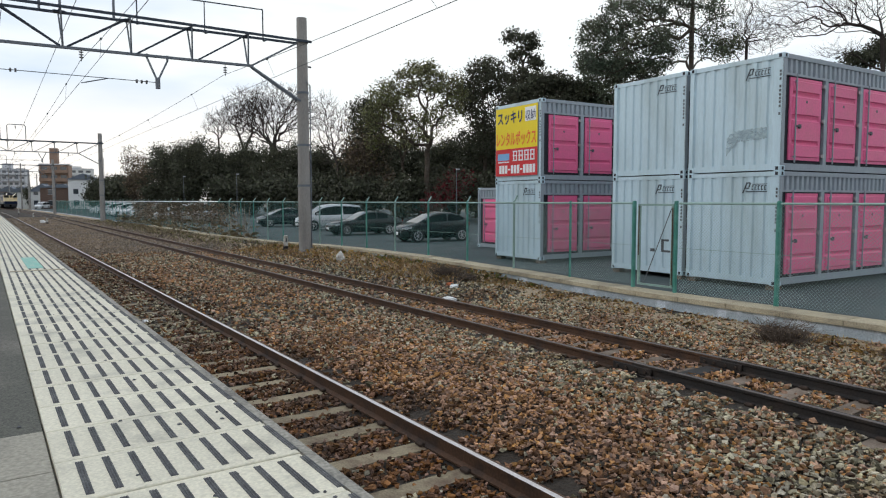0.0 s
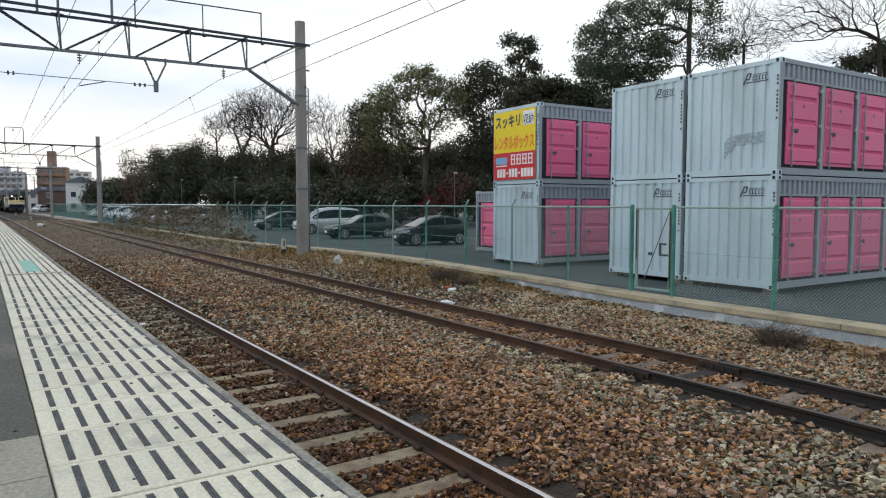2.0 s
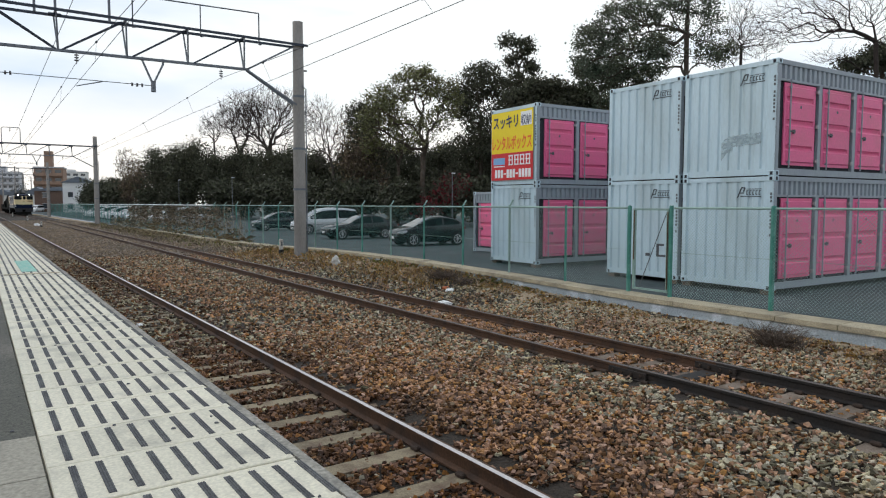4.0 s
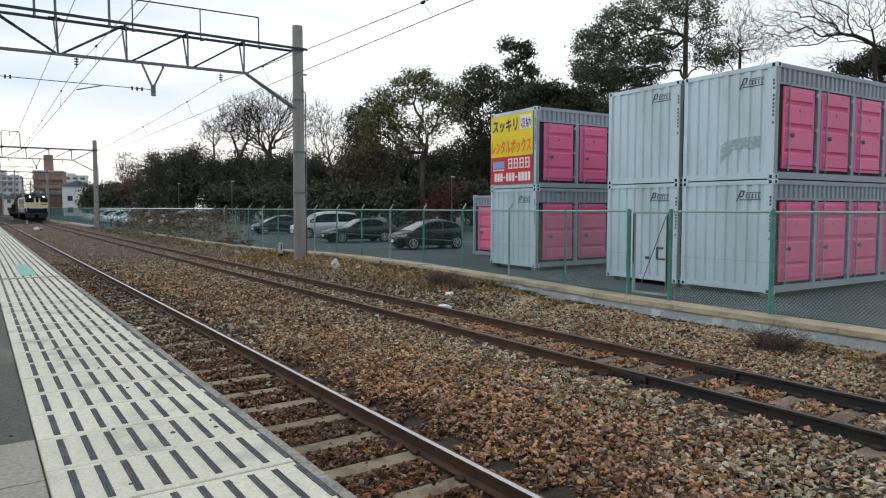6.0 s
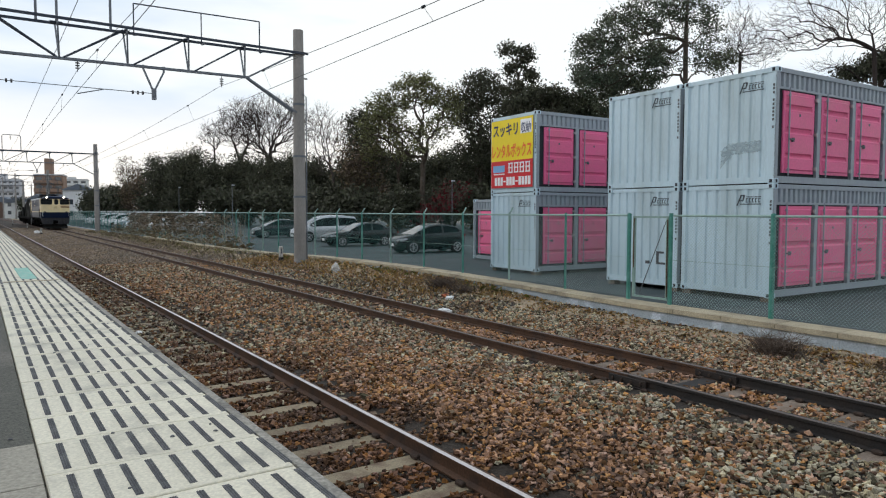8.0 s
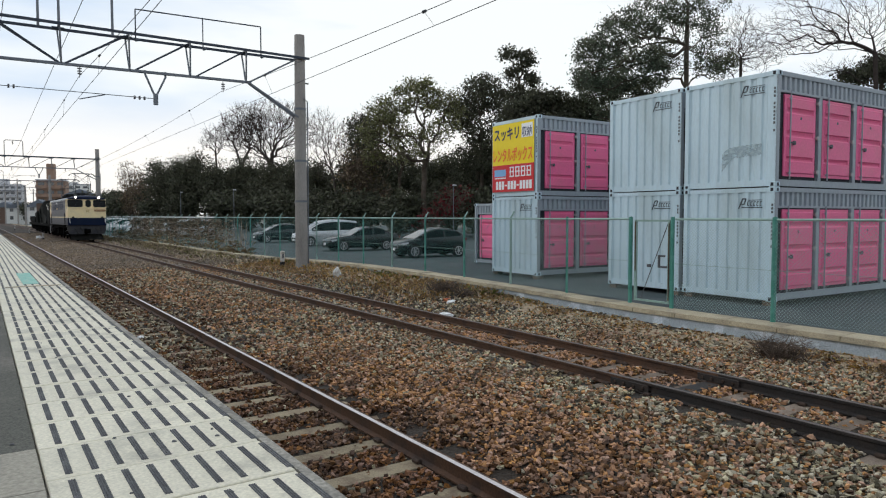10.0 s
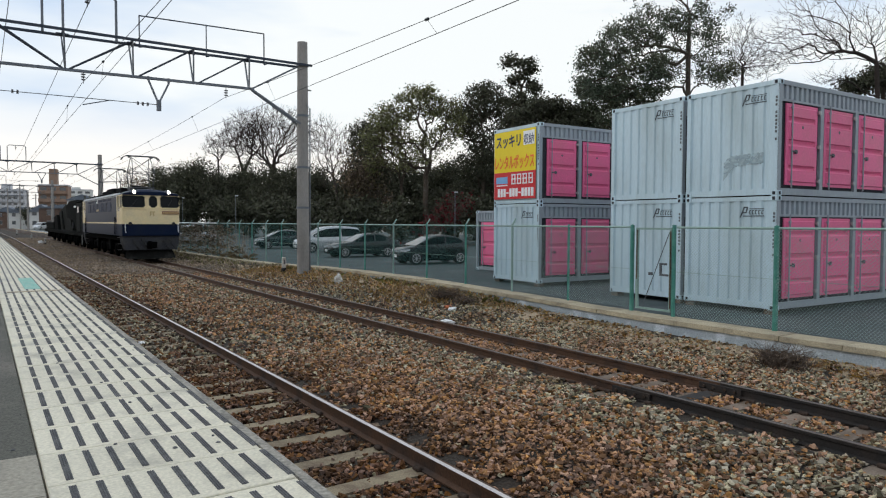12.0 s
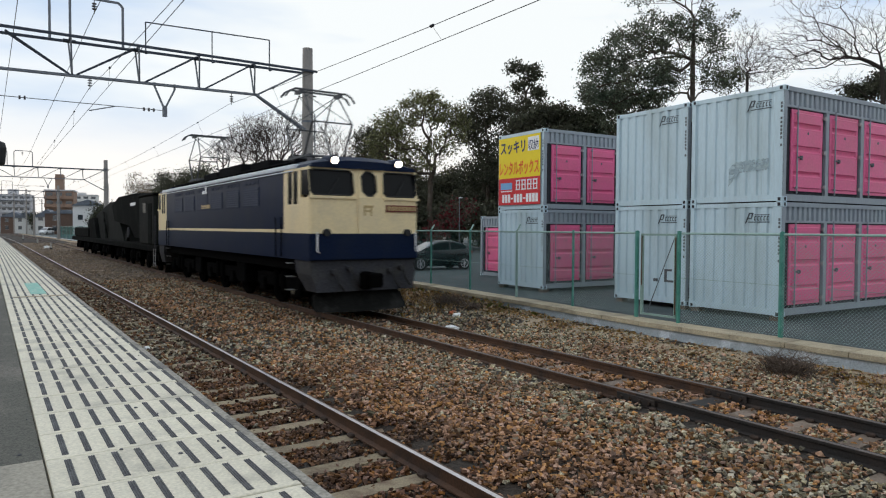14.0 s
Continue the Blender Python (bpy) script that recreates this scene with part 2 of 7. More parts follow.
class Shape:
    """Collects corners and faces of one mesh."""

    def __init__(self):
        self.v, self.f, self.k = [], [], []

    def face(self, pts, k=0):
        n = len(self.v)
        self.v += [tuple(p) for p in pts]
        self.f.append(tuple(range(n, n + len(pts))))
        self.k.append(k)
        return self

    def hexa(self, p, k=0):
        """Eight corners: four below, four above, each round."""
        n = len(self.v)
        self.v += [tuple(q) for q in p]
        for f in ((3, 2, 1, 0), (4, 5, 6, 7), (0, 1, 5, 4), (1, 2, 6, 5), (2, 3, 7, 6), (3, 0, 4, 7)):
            self.f.append(tuple(n + i for i in f))
            self.k.append(k)
        return self

    def box(self, x0, y0, z0, x1, y1, z1, k=0):
        return self.hexa(((x0, y0, z0), (x1, y0, z0), (x1, y1, z0), (x0, y1, z0), (x0, y0, z1), (x1, y0, z1), (x1, y1, z1), (x0, y1, z1)), k)

    def bevel(self, x0, y0, z0, x1, y1, z1, c, k=0):
        """A box with its upright and level edges cut off by c."""
        rings = []
        for z, d in ((z0, c), (z0 + c, 0), (z1 - c, 0), (z1, c)):
            a, b, e, g = x0 + d, y0 + d, x1 - d, y1 - d
            rings.append([(a + c, b, z), (e - c, b, z), (e, b + c, z), (e, g - c, z), (e - c, g, z), (a + c, g, z), (a, g - c, z), (a, b + c, z)])
        return self.loft(rings, k)

    def loft(self, rings, k=0, caps=True, closed=True):
        n, m = len(self.v), len(rings[0])
        for r in rings:
            self.v += [tuple(p) for p in r]
        for i in range(len(rings) - 1):
            for j in range(m if closed else m - 1):
                a, b = n + i * m + j, n + i * m + (j + 1) % m
                self.f.append((a, b, b + m, a + m))
                self.k.append(k)
        if caps:
            self.f.append(tuple(n + j for j in reversed(range(m))))
            self.f.append(tuple(n + (len(rings) - 1) * m + j for j in range(m)))
            self.k += [k, k]
        return self

    def tube(self, pts, radii, sides=6, k=0, caps=True):
        """A round bar along the points."""
        pts = [Vector(p) for p in pts]
        if not hasattr(radii, "__len__"):
            radii = [radii] * len(pts)
        rings = []
        for i, p in enumerate(pts):
            d = (pts[min(i + 1, len(pts) - 1)] - pts[max(i - 1, 0)]).normalized()
            s = d.cross(Vector((0, 0, 1)) if abs(d.z) < 0.95 else Vector((0, 1, 0))).normalized()
            t = s.cross(d)
            rings.append([p + (s * math.cos(a) + t * math.sin(a)) * radii[i] for a in (math.tau * q / sides for q in range(sides))])
        return self.loft(rings, k, caps)

    def bar(self, a, b, w, h, k=0):
        """A straight bar of section w x h between two points."""
        a, b = Vector(a), Vector(b)
        d = (b - a).normalized()
        s = d.cross(Vector((0, 0, 1)) if abs(d.z) < 0.95 else Vector((0, 1, 0))).normalized()
        t = s.cross(d)
        s, t = s * w / 2, t * h / 2
        return self.loft([[p - s - t, p + s - t, p + s + t, p - s + t] for p in (a, b)], k)

    def disc(self, c, axis, r, depth, sides=20, k=0):
        """A round plate centred at c."""
        d = Vector(axis).normalized() * depth / 2
        return self.tube([Vector(c) - d, Vector(c) + d], r, sides, k)

    def mesh(self, name, mats, smooth=False):
        me = bpy.data.meshes.new(name)
        me.from_pydata([tuple(p) for p in self.v], [], self.f)
        for m in mats:
            me.materials.append(m)
        if len(mats) > 1:
            me.polygons.foreach_set("material_index", self.k)
        if smooth:
            me.polygons.foreach_set("use_smooth", [True] * len(self.f))
        me.update()
        bm = bmesh.new()
        bm.from_mesh(me)
        bmesh.ops.recalc_face_normals(bm, faces=bm.faces)
        bm.to_mesh(me)
        bm.free()
        return me


def part(name, shape, mats, parent, label="", smooth=False):
    """One mesh object under a thing or a part."""
    mats = mats if isinstance(mats, (list, tuple)) else [mats]
    me = shape if isinstance(shape, bpy.types.Mesh) else shape.mesh(name, mats, smooth)
    ob = new(name, me)
    ob.parent = parent
    return tagged(ob, label)


def thing(name, label, category, at=None, group="", kind=""):
    ob = new(name)
    if at is not None:
        ob.matrix_basis = at
    return tagged(ob, label, category, group, kind)


def solid(name, shape, mats, label="", category="", kind="", group="", smooth=False):
    """A thing, or a piece of the setting, that is one mesh."""
    mats = mats if isinstance(mats, (list, tuple)) else [mats]
    return tagged(new(name, shape.mesh(name, mats, smooth)), label, category, group, kind)


def bend(y):
    """How far the line swings to the side at y metres along it."""
    return -0.00013 * max(0.0, y - 85.0) ** 2


def along(a, b, near=12.0):
    """Steps along the line, longer where it is straight."""
    ys = [a]
    while ys[-1] < b:
        ys.append(min(b, ys[-1] + (near if ys[-1] < 80 else 8.0)))
    return ys


def mound(y):
    """How far the verge rises towards the low wall."""
    return float(np.interp(y, [-20, 8, 11, 14, 18, 24, 30, 40, 300], [0.10, 0.10, 0.16, 0.28, 0.36, 0.34, 0.20, 0.10, 0.10]))

# ---- ground, tracks, platform ----
TRACK_1, TRACK_2, GAUGE = 2.661, 7.322, 1.132
EDGE, PLAT = 1.119, 0.996
FENCE_X = 11.35


def wall_top(y):
    """Height of the low wall beside the line."""
    return float(np.interp(y, [-20, 9, 13, 17, 21, 25, 30, 40, 300], [0.20, 0.20, 0.28, 0.345, 0.345, 0.29, 0.16, 0.06, 0.06]))


def sweep(profile, ys, x0=0.0, z=lambda y: 0.0):
    """Rings of one profile (x, z) carried along the line."""
    return [[(x0 + bend(y) + px, y, pz + z(y)) for px, pz in profile] for y in ys]


solid("ground", Shape().face([(-1500, -1500, -0.9), (1500, -1500, -0.9), (1500, 1500, -0.9), (-1500, 1500, -0.9)]), M_ground, "grey-brown open ground beyond the railway", "ground", "structure")


def bed_height(x, y=0.0):
    """Level of the stones across the line; the verge rises beside the wall."""
    flat = float(np.interp(x, [1.2, 1.9, 2.2, 3.1, 3.35, 3.9, 5.0, 6.0, 6.6, 6.85, 7.8, 8.05, 8.7, 9.4, 10.4],
                           [-0.24, -0.20, -0.17, -0.17, -0.16, -0.11, -0.12, -0.12, -0.15, -0.17, -0.17, -0.15, -0.12, -0.16, -0.18]))
    return flat + mound(y) * float(np.interp(x, [8.5, 9.2, 10.2], [0.0, 0.45, 1.0]))


def make_bed():
    s = Shape()
    xs = [1.0, 1.4, 1.9, 2.2, 2.7, 3.1, 3.35, 3.6, 3.9, 4.4, 5.0, 5.5, 6.0, 6.4, 6.6, 6.85, 7.3, 7.8, 8.05, 8.3, 8.7, 9.0, 9.4, 9.9, 10.5, 11.0]
    ys = list(np.arange(-16, 30, 0.5)) + list(np.arange(30, 84, 3)) + list(np.arange(84, 240, 8))
    rows = [[(x + bend(y), y, bed_height(x, y) + 0.03 * noise.noise((x * 1.3, y * 0.9, 0.0))) for x in xs] for y in ys]
    s.loft(rows, 0, False, False)
    return solid("shaded_ballast_bed", s, M_bed_shade, "railway ballast bed, near-black for the shade between stones", "ballast", "structure", smooth=True)


def rail(x0, head, web, name="rail", label="", y0=-16, y1=236):
    prof = [(-0.062, -0.15), (0.062, -0.15), (0.062, -0.135), (0.012, -0.118), (0.010, -0.045), (0.033, -0.035), (0.033, -0.006), (0.026, 0.0), (0.004, 0.0005), (-0.026, 0.0), (-0.033, -0.006), (-0.033, -0.035), (-0.010, -0.045), (-0.012, -0.118), (-0.062, -0.135)]
    s = Shape()
    s.loft(sweep(prof, along(y0, y1, 6.0), x0))
    s.k = [1 if (i % len(prof)) in (8, 9) and i < len(s.f) - 2 else 0 for i in range(len(s.f))]
    return solid(name, s, [web, head], label, "rail", "structure")


make_bed()
RAILS = [rail(TRACK_1 - GAUGE / 2, M_rail_top, M_rail, label="rusty steel rail with a polished head"),
         rail(TRACK_1 + GAUGE / 2, M_rail_top, M_rail, label="rusty steel rail with a polished head"),
         *(rail(TRACK_2 + sx * GAUGE / 2, M_rail_dull, m, label=lab, y0=a, y1=b) for sx in (-1, 1)
           for m, lab, a, b in ((M_rail_dark, "black oily steel rail", -16, 5.598 if sx < 0 else 5.098), (M_rail, "dark rusty steel rail", 5.602 if sx < 0 else 5.102, 236)))]



def platform():
    s = Shape()
    prof = [(EDGE - 0.25, -0.4), (EDGE - 0.25, PLAT - 0.22), (EDGE, PLAT - 0.22), (EDGE, PLAT - 0.012), (EDGE - 0.012, PLAT), (EDGE - 0.055, PLAT), (EDGE - 0.055, PLAT - 0.03), (-7.0, PLAT - 0.03), (-7.0, -0.4)]
    s.loft(sweep(prof, along(-16, 190, 8.0)))
    slab = solid("platform", s, M_plat_edge, "concrete station platform with a worn edge", "platform", "structure")
    return slab


PLATFORM = platform()


def lot():
    s = Shape()
    ys = along(-16, 200, 8.0)
    s.loft([[(FENCE_X - 0.05 + bend(y), y, 0.0 if y < 60 else 0.0), (70, y, 0.0), (70, y, -0.4), (FENCE_X - 0.05 + bend(y), y, -0.4)] for y in ys])
    solid("parking_lot", s, M_asphalt, "grey-green worn asphalt car park", "car park", "structure")


lot()


def verge_strip():
    s = Shape()
    xs = [9.35, 9.6, 9.9, 10.2, 10.5, 10.75, 10.92]
    ys = list(np.arange(-16, 40, 0.4)) + list(range(40, 230, 6))
    s.loft([[(x + bend(y) + (0.25 * noise.noise((y * 0.6, 3.0, 0.0)) if i == 0 else 0.0), y, bed_height(x, y) + (-0.03 if i == 0 else 0.006 + 0.02 * noise.noise((x * 2, y * 1.4, 5.0)))) for i, x in enumerate(xs)] for y in ys], 0, False, False)
    solid("verge", s, M_soil, "strip of dry soil at the foot of the wall", "soil", "structure", smooth=True)


verge_strip()


def sky_block_walls():
    """Plain walls behind and beside the platform, added out of view to block low sky."""
    s = Shape().box(-9.4, -45, -0.9, -9.0, 130, 6.5)
    solid("sky_block_west", s, M_sky_block, "unseen plain grey-brown wall, added to block low sky behind the platform", "wall", "structure")
    s = Shape().box(-60, -46, -0.9, 90, -45.5, 9.0)
    solid("sky_block_south", s, M_sky_block, "unseen plain grey-brown wall, added to block low sky down the line", "wall", "structure")


# Colour of the added, unseen walls that keep low sky out of reflections.
M_sky_block = mat("sky_block_wall", (0.20, 0.18, 0.16), 0.9, vary=0.15, scale=0.3, fine=4, bump=0.0)
sky_block_walls()

# ---- storage containers ----
CW, CH, CL = 2.438, 2.591, 6.6


def corrugated(axis, u0, u1, z0, z1, level, depth, pitch, out):
    """A folded steel sheet: runs along x or y between u0 and u1, its folds go in by depth."""
    s, us = Shape(), []
    n = max(1, round((u1 - u0) / pitch))
    p = (u1 - u0) / n
    for i in range(n):
        a = u0 + i * p
        us += [(a, 0), (a + p * 0.48, 0), (a + p * 0.60, 1), (a + p * 0.88, 1)]
    us.append((u1, 0))
    rings = []
    for z in (z0, z1):
        rings.append([((level + out * -depth * d, u, z) if axis == "y" else (u, level + out * -depth * d, z)) for u, d in us])
    s.loft(rings, 0, False, False)
    return s


def door_mesh(w, h):
    """A pressed steel door with raised fields between cross grooves, facing -y; one folded sheet."""
    s, zs, rows = Shape(), [(0.0, 0, 0), (0.03, 0, 0)], []
    for a, b in ((0.035, 0.19), (0.235, 0.49), (0.55, 0.775), (0.83, 0.965)):
        zs += [(a, 0, 0), (a + 0.012, 1, 0), (b - 0.012, 1, 0), (b, 0, 0), (b + 0.010, 0, 1), (b + 0.026, 0, 1)]
    zs = zs[:-2] + [(0.985, 0, 0), (1.0, 0, 0)]
    for z, up, dent in zs:
        d = -0.028 * up + 0.018 * dent
        rows.append([(0.0, 0.03, z * h), (0.0, 0.0, z * h), (0.085, 0.0, z * h), (0.115, d, z * h), (w - 0.115, d, z * h), (w - 0.085, 0.0, z * h), (w, 0.0, z * h), (w, 0.03, z * h)])
    s.loft(rows)
    return s.mesh("door", [M_pink])


DOOR_W, DOOR_H, DOOR_Z = 1.27, 1.84, 0.25
DOOR_MESH = door_mesh(DOOR_W, DOOR_H)
ROD_MESH = Shape().tube([(0.17, -0.05, -0.06), (0.17, -0.05, DOOR_H + 0.08)], 0.016, 6).box(0.14, -0.06, 0.05, 0.20, -0.02, 0.10).box(0.14, -0.06, DOOR_H - 0.12, 0.20, -0.02, DOOR_H - 0.07).mesh("lock_rod", [M_shaded_steel])
HANDLE_MESH = Shape().box(0.17, -0.075, 0.74, 0.36, -0.055, 0.775).box(0.30, -0.07, 0.71, 0.36, -0.03, 0.80).mesh("handle", [M_bar])
HINGE_MESH = Shape().box(DOOR_W - 0.02, -0.05, -0.035, DOOR_W + 0.09, 0.0, 0.035).tube([(DOOR_W + 0.03, -0.05, -0.05), (DOOR_W + 0.03, -0.05, 0.05)], 0.018, 6).mesh("hinge", [M_steel])
VENT_MESH = Shape().disc((0.62, -0.026, DOOR_H * 0.72), (0, 1, 0), 0.035, 0.012, 8).mesh("vent", [M_bar])


MARK_MESH = Shape().face([(0, 0, 0), (0, 0.045, 0), (0, 0.045, -0.056), (0, 0, -0.056)]).mesh("marking_bar", [M_bar])


def logo_shape(x, y0, z0, w, h):
    """A slanted mark and an underlined row of plain strokes, on a wall that faces -x."""
    s = Shape()

    def quad(a, b, c, d, k=0):
        s.face([(x, y0 - w * u, z0 + h * v) for u, v in (a, b, c, d)], k)
    quad((0.0, 0.0), (0.06, 0.0), (0.24, 1.0), (0.17, 1.0))
    quad((0.17, 1.0), (0.33, 1.0), (0.35, 0.88), (0.19, 0.88))
    quad((0.29, 1.0), (0.36, 0.95), (0.30, 0.50), (0.25, 0.52))
    quad((0.12, 0.50), (0.30, 0.50), (0.29, 0.40), (0.10, 0.40))
    quad((0.16, 0.18), (1.0, 0.18), (1.0, 0.09), (0.14, 0.09))
    quad((0.40, 0.84), (1.0, 0.84), (1.0, 0.78), (0.40, 0.78))
    for i in range(5):
        a = 0.38 + i * 0.125
        quad((a, 0.28), (a + 0.035, 0.28), (a + 0.05, 0.70), (a + 0.015, 0.70))
        quad((a + 0.05, 0.62), (a + 0.10, 0.62), (a + 0.10, 0.70), (a + 0.05, 0.70))
        quad((a + 0.03, 0.28), (a + 0.08, 0.28), (a + 0.08, 0.36), (a + 0.03, 0.36))
    return s


def container(at, label, group, logo=True, sign=False, number=True, stain=False, seed=0, wall=None, CL=CL, doors=4):
    c = thing("storage_container", label, "container", at, group)
    wall = wall or M_white_steel
    f = Shape()
    post = 0.11
    for y in (0, CW - post):
        for x in (0, CL - post):
            f.box(x, y, 0.118, x + post, y + post, CH - 0.118)
    for z0, z1 in ((0.02, 0.16), (CH - 0.11, CH - 0.01)):
        f.box(0.012, post, z0, 0.10, CW - post, z1)
        f.box(CL - 0.10, post, z0, CL - 0.012, CW - post, z1)
        f.box(post, CW - 0.10, z0, CL - post, CW - 0.012, z1)
    part("frame", f, wall, c)
    g = Shape()
    g.box(post, 0.012, 0.02, CL - post, 0.10, 0.17)
    g.box(post, 0.012, CH - 0.11, CL - post, 0.10, CH - 0.01)
    g.box(post, 0.02, 2.12, CL - post, 0.08, 2.17)
    # Thin sheet greys the corner post's door-side face as shade would.
    g.box(0.0, -0.003, 0.118, 0.112, 0.02, CH - 0.118)
    part("side_frame", g, M_shaded_steel, c, "steel frame of the door side, greyed as if shaded")
    cm = Shape().bevel(-0.008, -0.008, 0, 0.165, 0.165, 0.118, 0.01)
    # Flat dark plates stand for the shade inside the casting holes.
    cm.box(-0.011, 0.045, 0.022, -0.007, 0.112, 0.098, 1).box(0.045, -0.011, 0.022, 0.112, -0.007, 0.098, 1)
    cme = cm.mesh("corner_casting", [wall, M_recess_shade])
    for x in (0, CL - 0.157):
        for y in (0, CW - 0.157):
            for z in (0, CH - 0.118):
                part("corner_casting", cme, [], c).location = (x, y, z)
    part("end_panel", corrugated("y", post, CW - post, 0.16, CH - 0.11, 0.02, 0.034, 0.272, -1), wall, c)
    part("rear_panel", Shape().box(CL - 0.08, post, 0.16, CL - 0.06, CW - post, CH - 0.11), wall, c)
    part("back_panel", corrugated("x", post, CL - post, 0.16, CH - 0.11, CW - 0.03, 0.04, 0.28, 1), wall, c)
    part("roof_panel", Shape().box(0.02, 0.02, CH - 0.035, CL - 0.02, CW - 0.02, CH - 0.012), wall, c)
    part("floor_panel", Shape().box(0.1, 0.1, 0.05, CL - 0.1, CW - 0.1, 0.12), M_recess_shade, c)
    part("header_panel", corrugated("x", post, CL - post, 2.17, CH - 0.11, 0.03, 0.05, 0.20, -1), M_shaded_steel, c, "corrugated strip above the doors, greyed as if shaded")
    # Dark sheet put in for the shade round and behind the doors.
    part("door_recess_shade", Shape().box(post, 0.075, 0.17, CL - post, 0.095, 2.12), M_recess_shade, c, "dark sheet for the shade behind the doors")
    for i in range(doors):
        x = 0.34 + i * 1.57
        d = part("door", DOOR_MESH, [], c, "pink pressed steel door")
        d.location = (x, 0.035, DOOR_Z)
        part("lock_rod", ROD_MESH, [], d, "thin grey lock rod")
        part("handle", HANDLE_MESH, [], d, "dark latch handle")
        part("vent", VENT_MESH, [], d)
        for z in (0.12, DOOR_H / 2, DOOR_H - 0.12):
            part("hinge", HINGE_MESH, [], d).location = (0, 0, z)
        if i < doors - 1:
            part("mullion", Shape().box(x + DOOR_W + 0.085, 0.0, 0.17, x + 1.57 - 0.085, 0.07, 2.12), M_shaded_steel, c)
    if logo:
        part("logo", logo_shape(0.016, 0.93, 2.10, 0.62, 0.25), M_logo, c, "dark slanted logo mark")
    if number:
        rng = random.Random(seed)
        for i in range(12):
            if i not in (3, 10):
                part("marking_bar", MARK_MESH, [], c).location = (-0.006, 0.04, 2.22 - i * 0.085 + rng.uniform(-0.006, 0.006))
    if stain:
        s, k = Shape(), 30
        up = [(0.36 + 1.02 * i / k, 0.99 - 0.05 * (i / k) ** 2 - 0.30 * max(0, i / k - 0.78) ** 1.5 * 4 + 0.010 * math.sin(i * 1.9)) for i in range(k + 1)]
        low = [(0.36 + 1.02 * i / k, 0.74 - 0.04 * i / k - 0.62 * max(0, i / k - 0.68) ** 1.3 * 2.2 + 0.014 * math.sin(i * 2.7)) for i in range(k + 1)]
        s.loft([[(0.0165, u, v) for u, v in up], [(0.0165, u, v) for u, v in low]], 0, False, False)
        part("stain", s, M_smear, c, "smeared grey stain")
    if sign:
        b = part("sign_board", Shape().box(-0.03, 0.14, 0.16, -0.005, CW - 0.05, 2.47), M_steel, c, "yellow and red rental sign board")
        part("yellow_field", Shape().box(-0.036, 0.15, 1.08, -0.031, CW - 0.06, 2.46), M_yellow, b)
        part("red_field", Shape().box(-0.036, 0.15, 0.17, -0.031, CW - 0.06, 1.08), M_red, b)
        part("white_field", Shape().box(-0.042, 0.22, 1.93, -0.037, 0.78, 2.38), M_white, b)

        def words(text, y, z, size, stretch, m, name):
            cu = bpy.data.curves.new(name, "FONT")
            cu.body, cu.size, cu.align_x, cu.offset = text, size, "CENTER", 0.012 if size > 0.4 else 0.004
            cu.materials.append(m)
            o = new(name, cu)
            o.parent = b
            o.matrix_basis = Matrix.Translation((-0.046, y, z)) @ Matrix(((0, 0, -1, 0), (-1, 0, 0, 0), (0, 1, 0, 0), (0, 0, 0, 1))) @ Matrix.Diagonal((stretch, 1, 1, 1))
        words("スッキリ", 1.57, 1.95, 0.46, 0.78, M_navy, "lettering")
        words("収納", 0.50, 1.98, 0.36, 0.75, M_navy, "lettering")
        words("レンタルボックス", 1.28, 1.22, 0.50, 0.545, M_orange, "lettering")
        for i in range(4):
            y, s = 1.42 - i * 0.30, Shape()
            for u, v, w, h in ((0.0, 0.30, 0.24, 0.045), (0.0, 0.16, 0.24, 0.04), (0.0, 0.0, 0.24, 0.045), (0.02, 0.0, 0.05, 0.34), (0.18, 0.0, 0.05, 0.34)):
                s.box(-0.041, y - u - w, 0.66 + v, -0.037, y - u, 0.66 + v + h)
            part("name_bar", s, M_white, b)
        for i in range(12):
            y = 2.17 - i * 0.163
            bar = Shape().box(-0.041, y - 0.12, 0.36, -0.037, y, 0.41) if i in (3, 7) else Shape().box(-0.041, y - 0.125, 0.25, -0.037, y, 0.53)
            part("number_bar", bar, M_white, b)
        part("blue_mark", Shape().box(-0.041, 1.62, 0.70, -0.037, 2.26, 0.93), M_skyblue, b)
        part("pale_bars", Shape().box(-0.041, 1.62, 0.62, -0.037, 2.24, 0.66), M_white, b)
    return c


TURN = -2.35
BASE_Z = 0.107


def stack(x, y, top_label, low_label, **kw):
    for dz, lab, top in ((0, low_label, False), (CH, top_label, True)):
        container(pose(x, y, BASE_Z + dz, 0, 0, TURN), lab, "stacked storage containers", logo=not (top and kw.get("sign")), sign=top and kw.get("sign", False), stain=top and kw.get("stain", False), seed=int(x * 10 + dz * 3))
    turn = pose(x, y, 0, 0, 0, TURN)
    for u in (0.0, CL - 0.3):
        for v in (0.0, CW - 0.3):
            o = solid("support_block", Shape().box(0.06, 0.06, 0, 0.3, 0.3, BASE_Z), M_sleeper_far, "stained grey concrete block under a storage container", "block", group="support blocks")
            o.matrix_basis = turn @ pose(u, v, 0)


LAB = "white corrugated steel storage container with pink doors"
step = CW + 0.12
stack(14.667, 8.206, LAB + ", stained, on another", LAB + " on concrete blocks", stain=True)
stack(14.667 - step * math.sin(radians(TURN)), 8.206 + step * math.cos(radians(TURN)), LAB + " on another", LAB + " on concrete blocks")
stack(14.80, 16.12, "white storage container with a yellow and red sign", LAB + " below the signed one", sign=True)
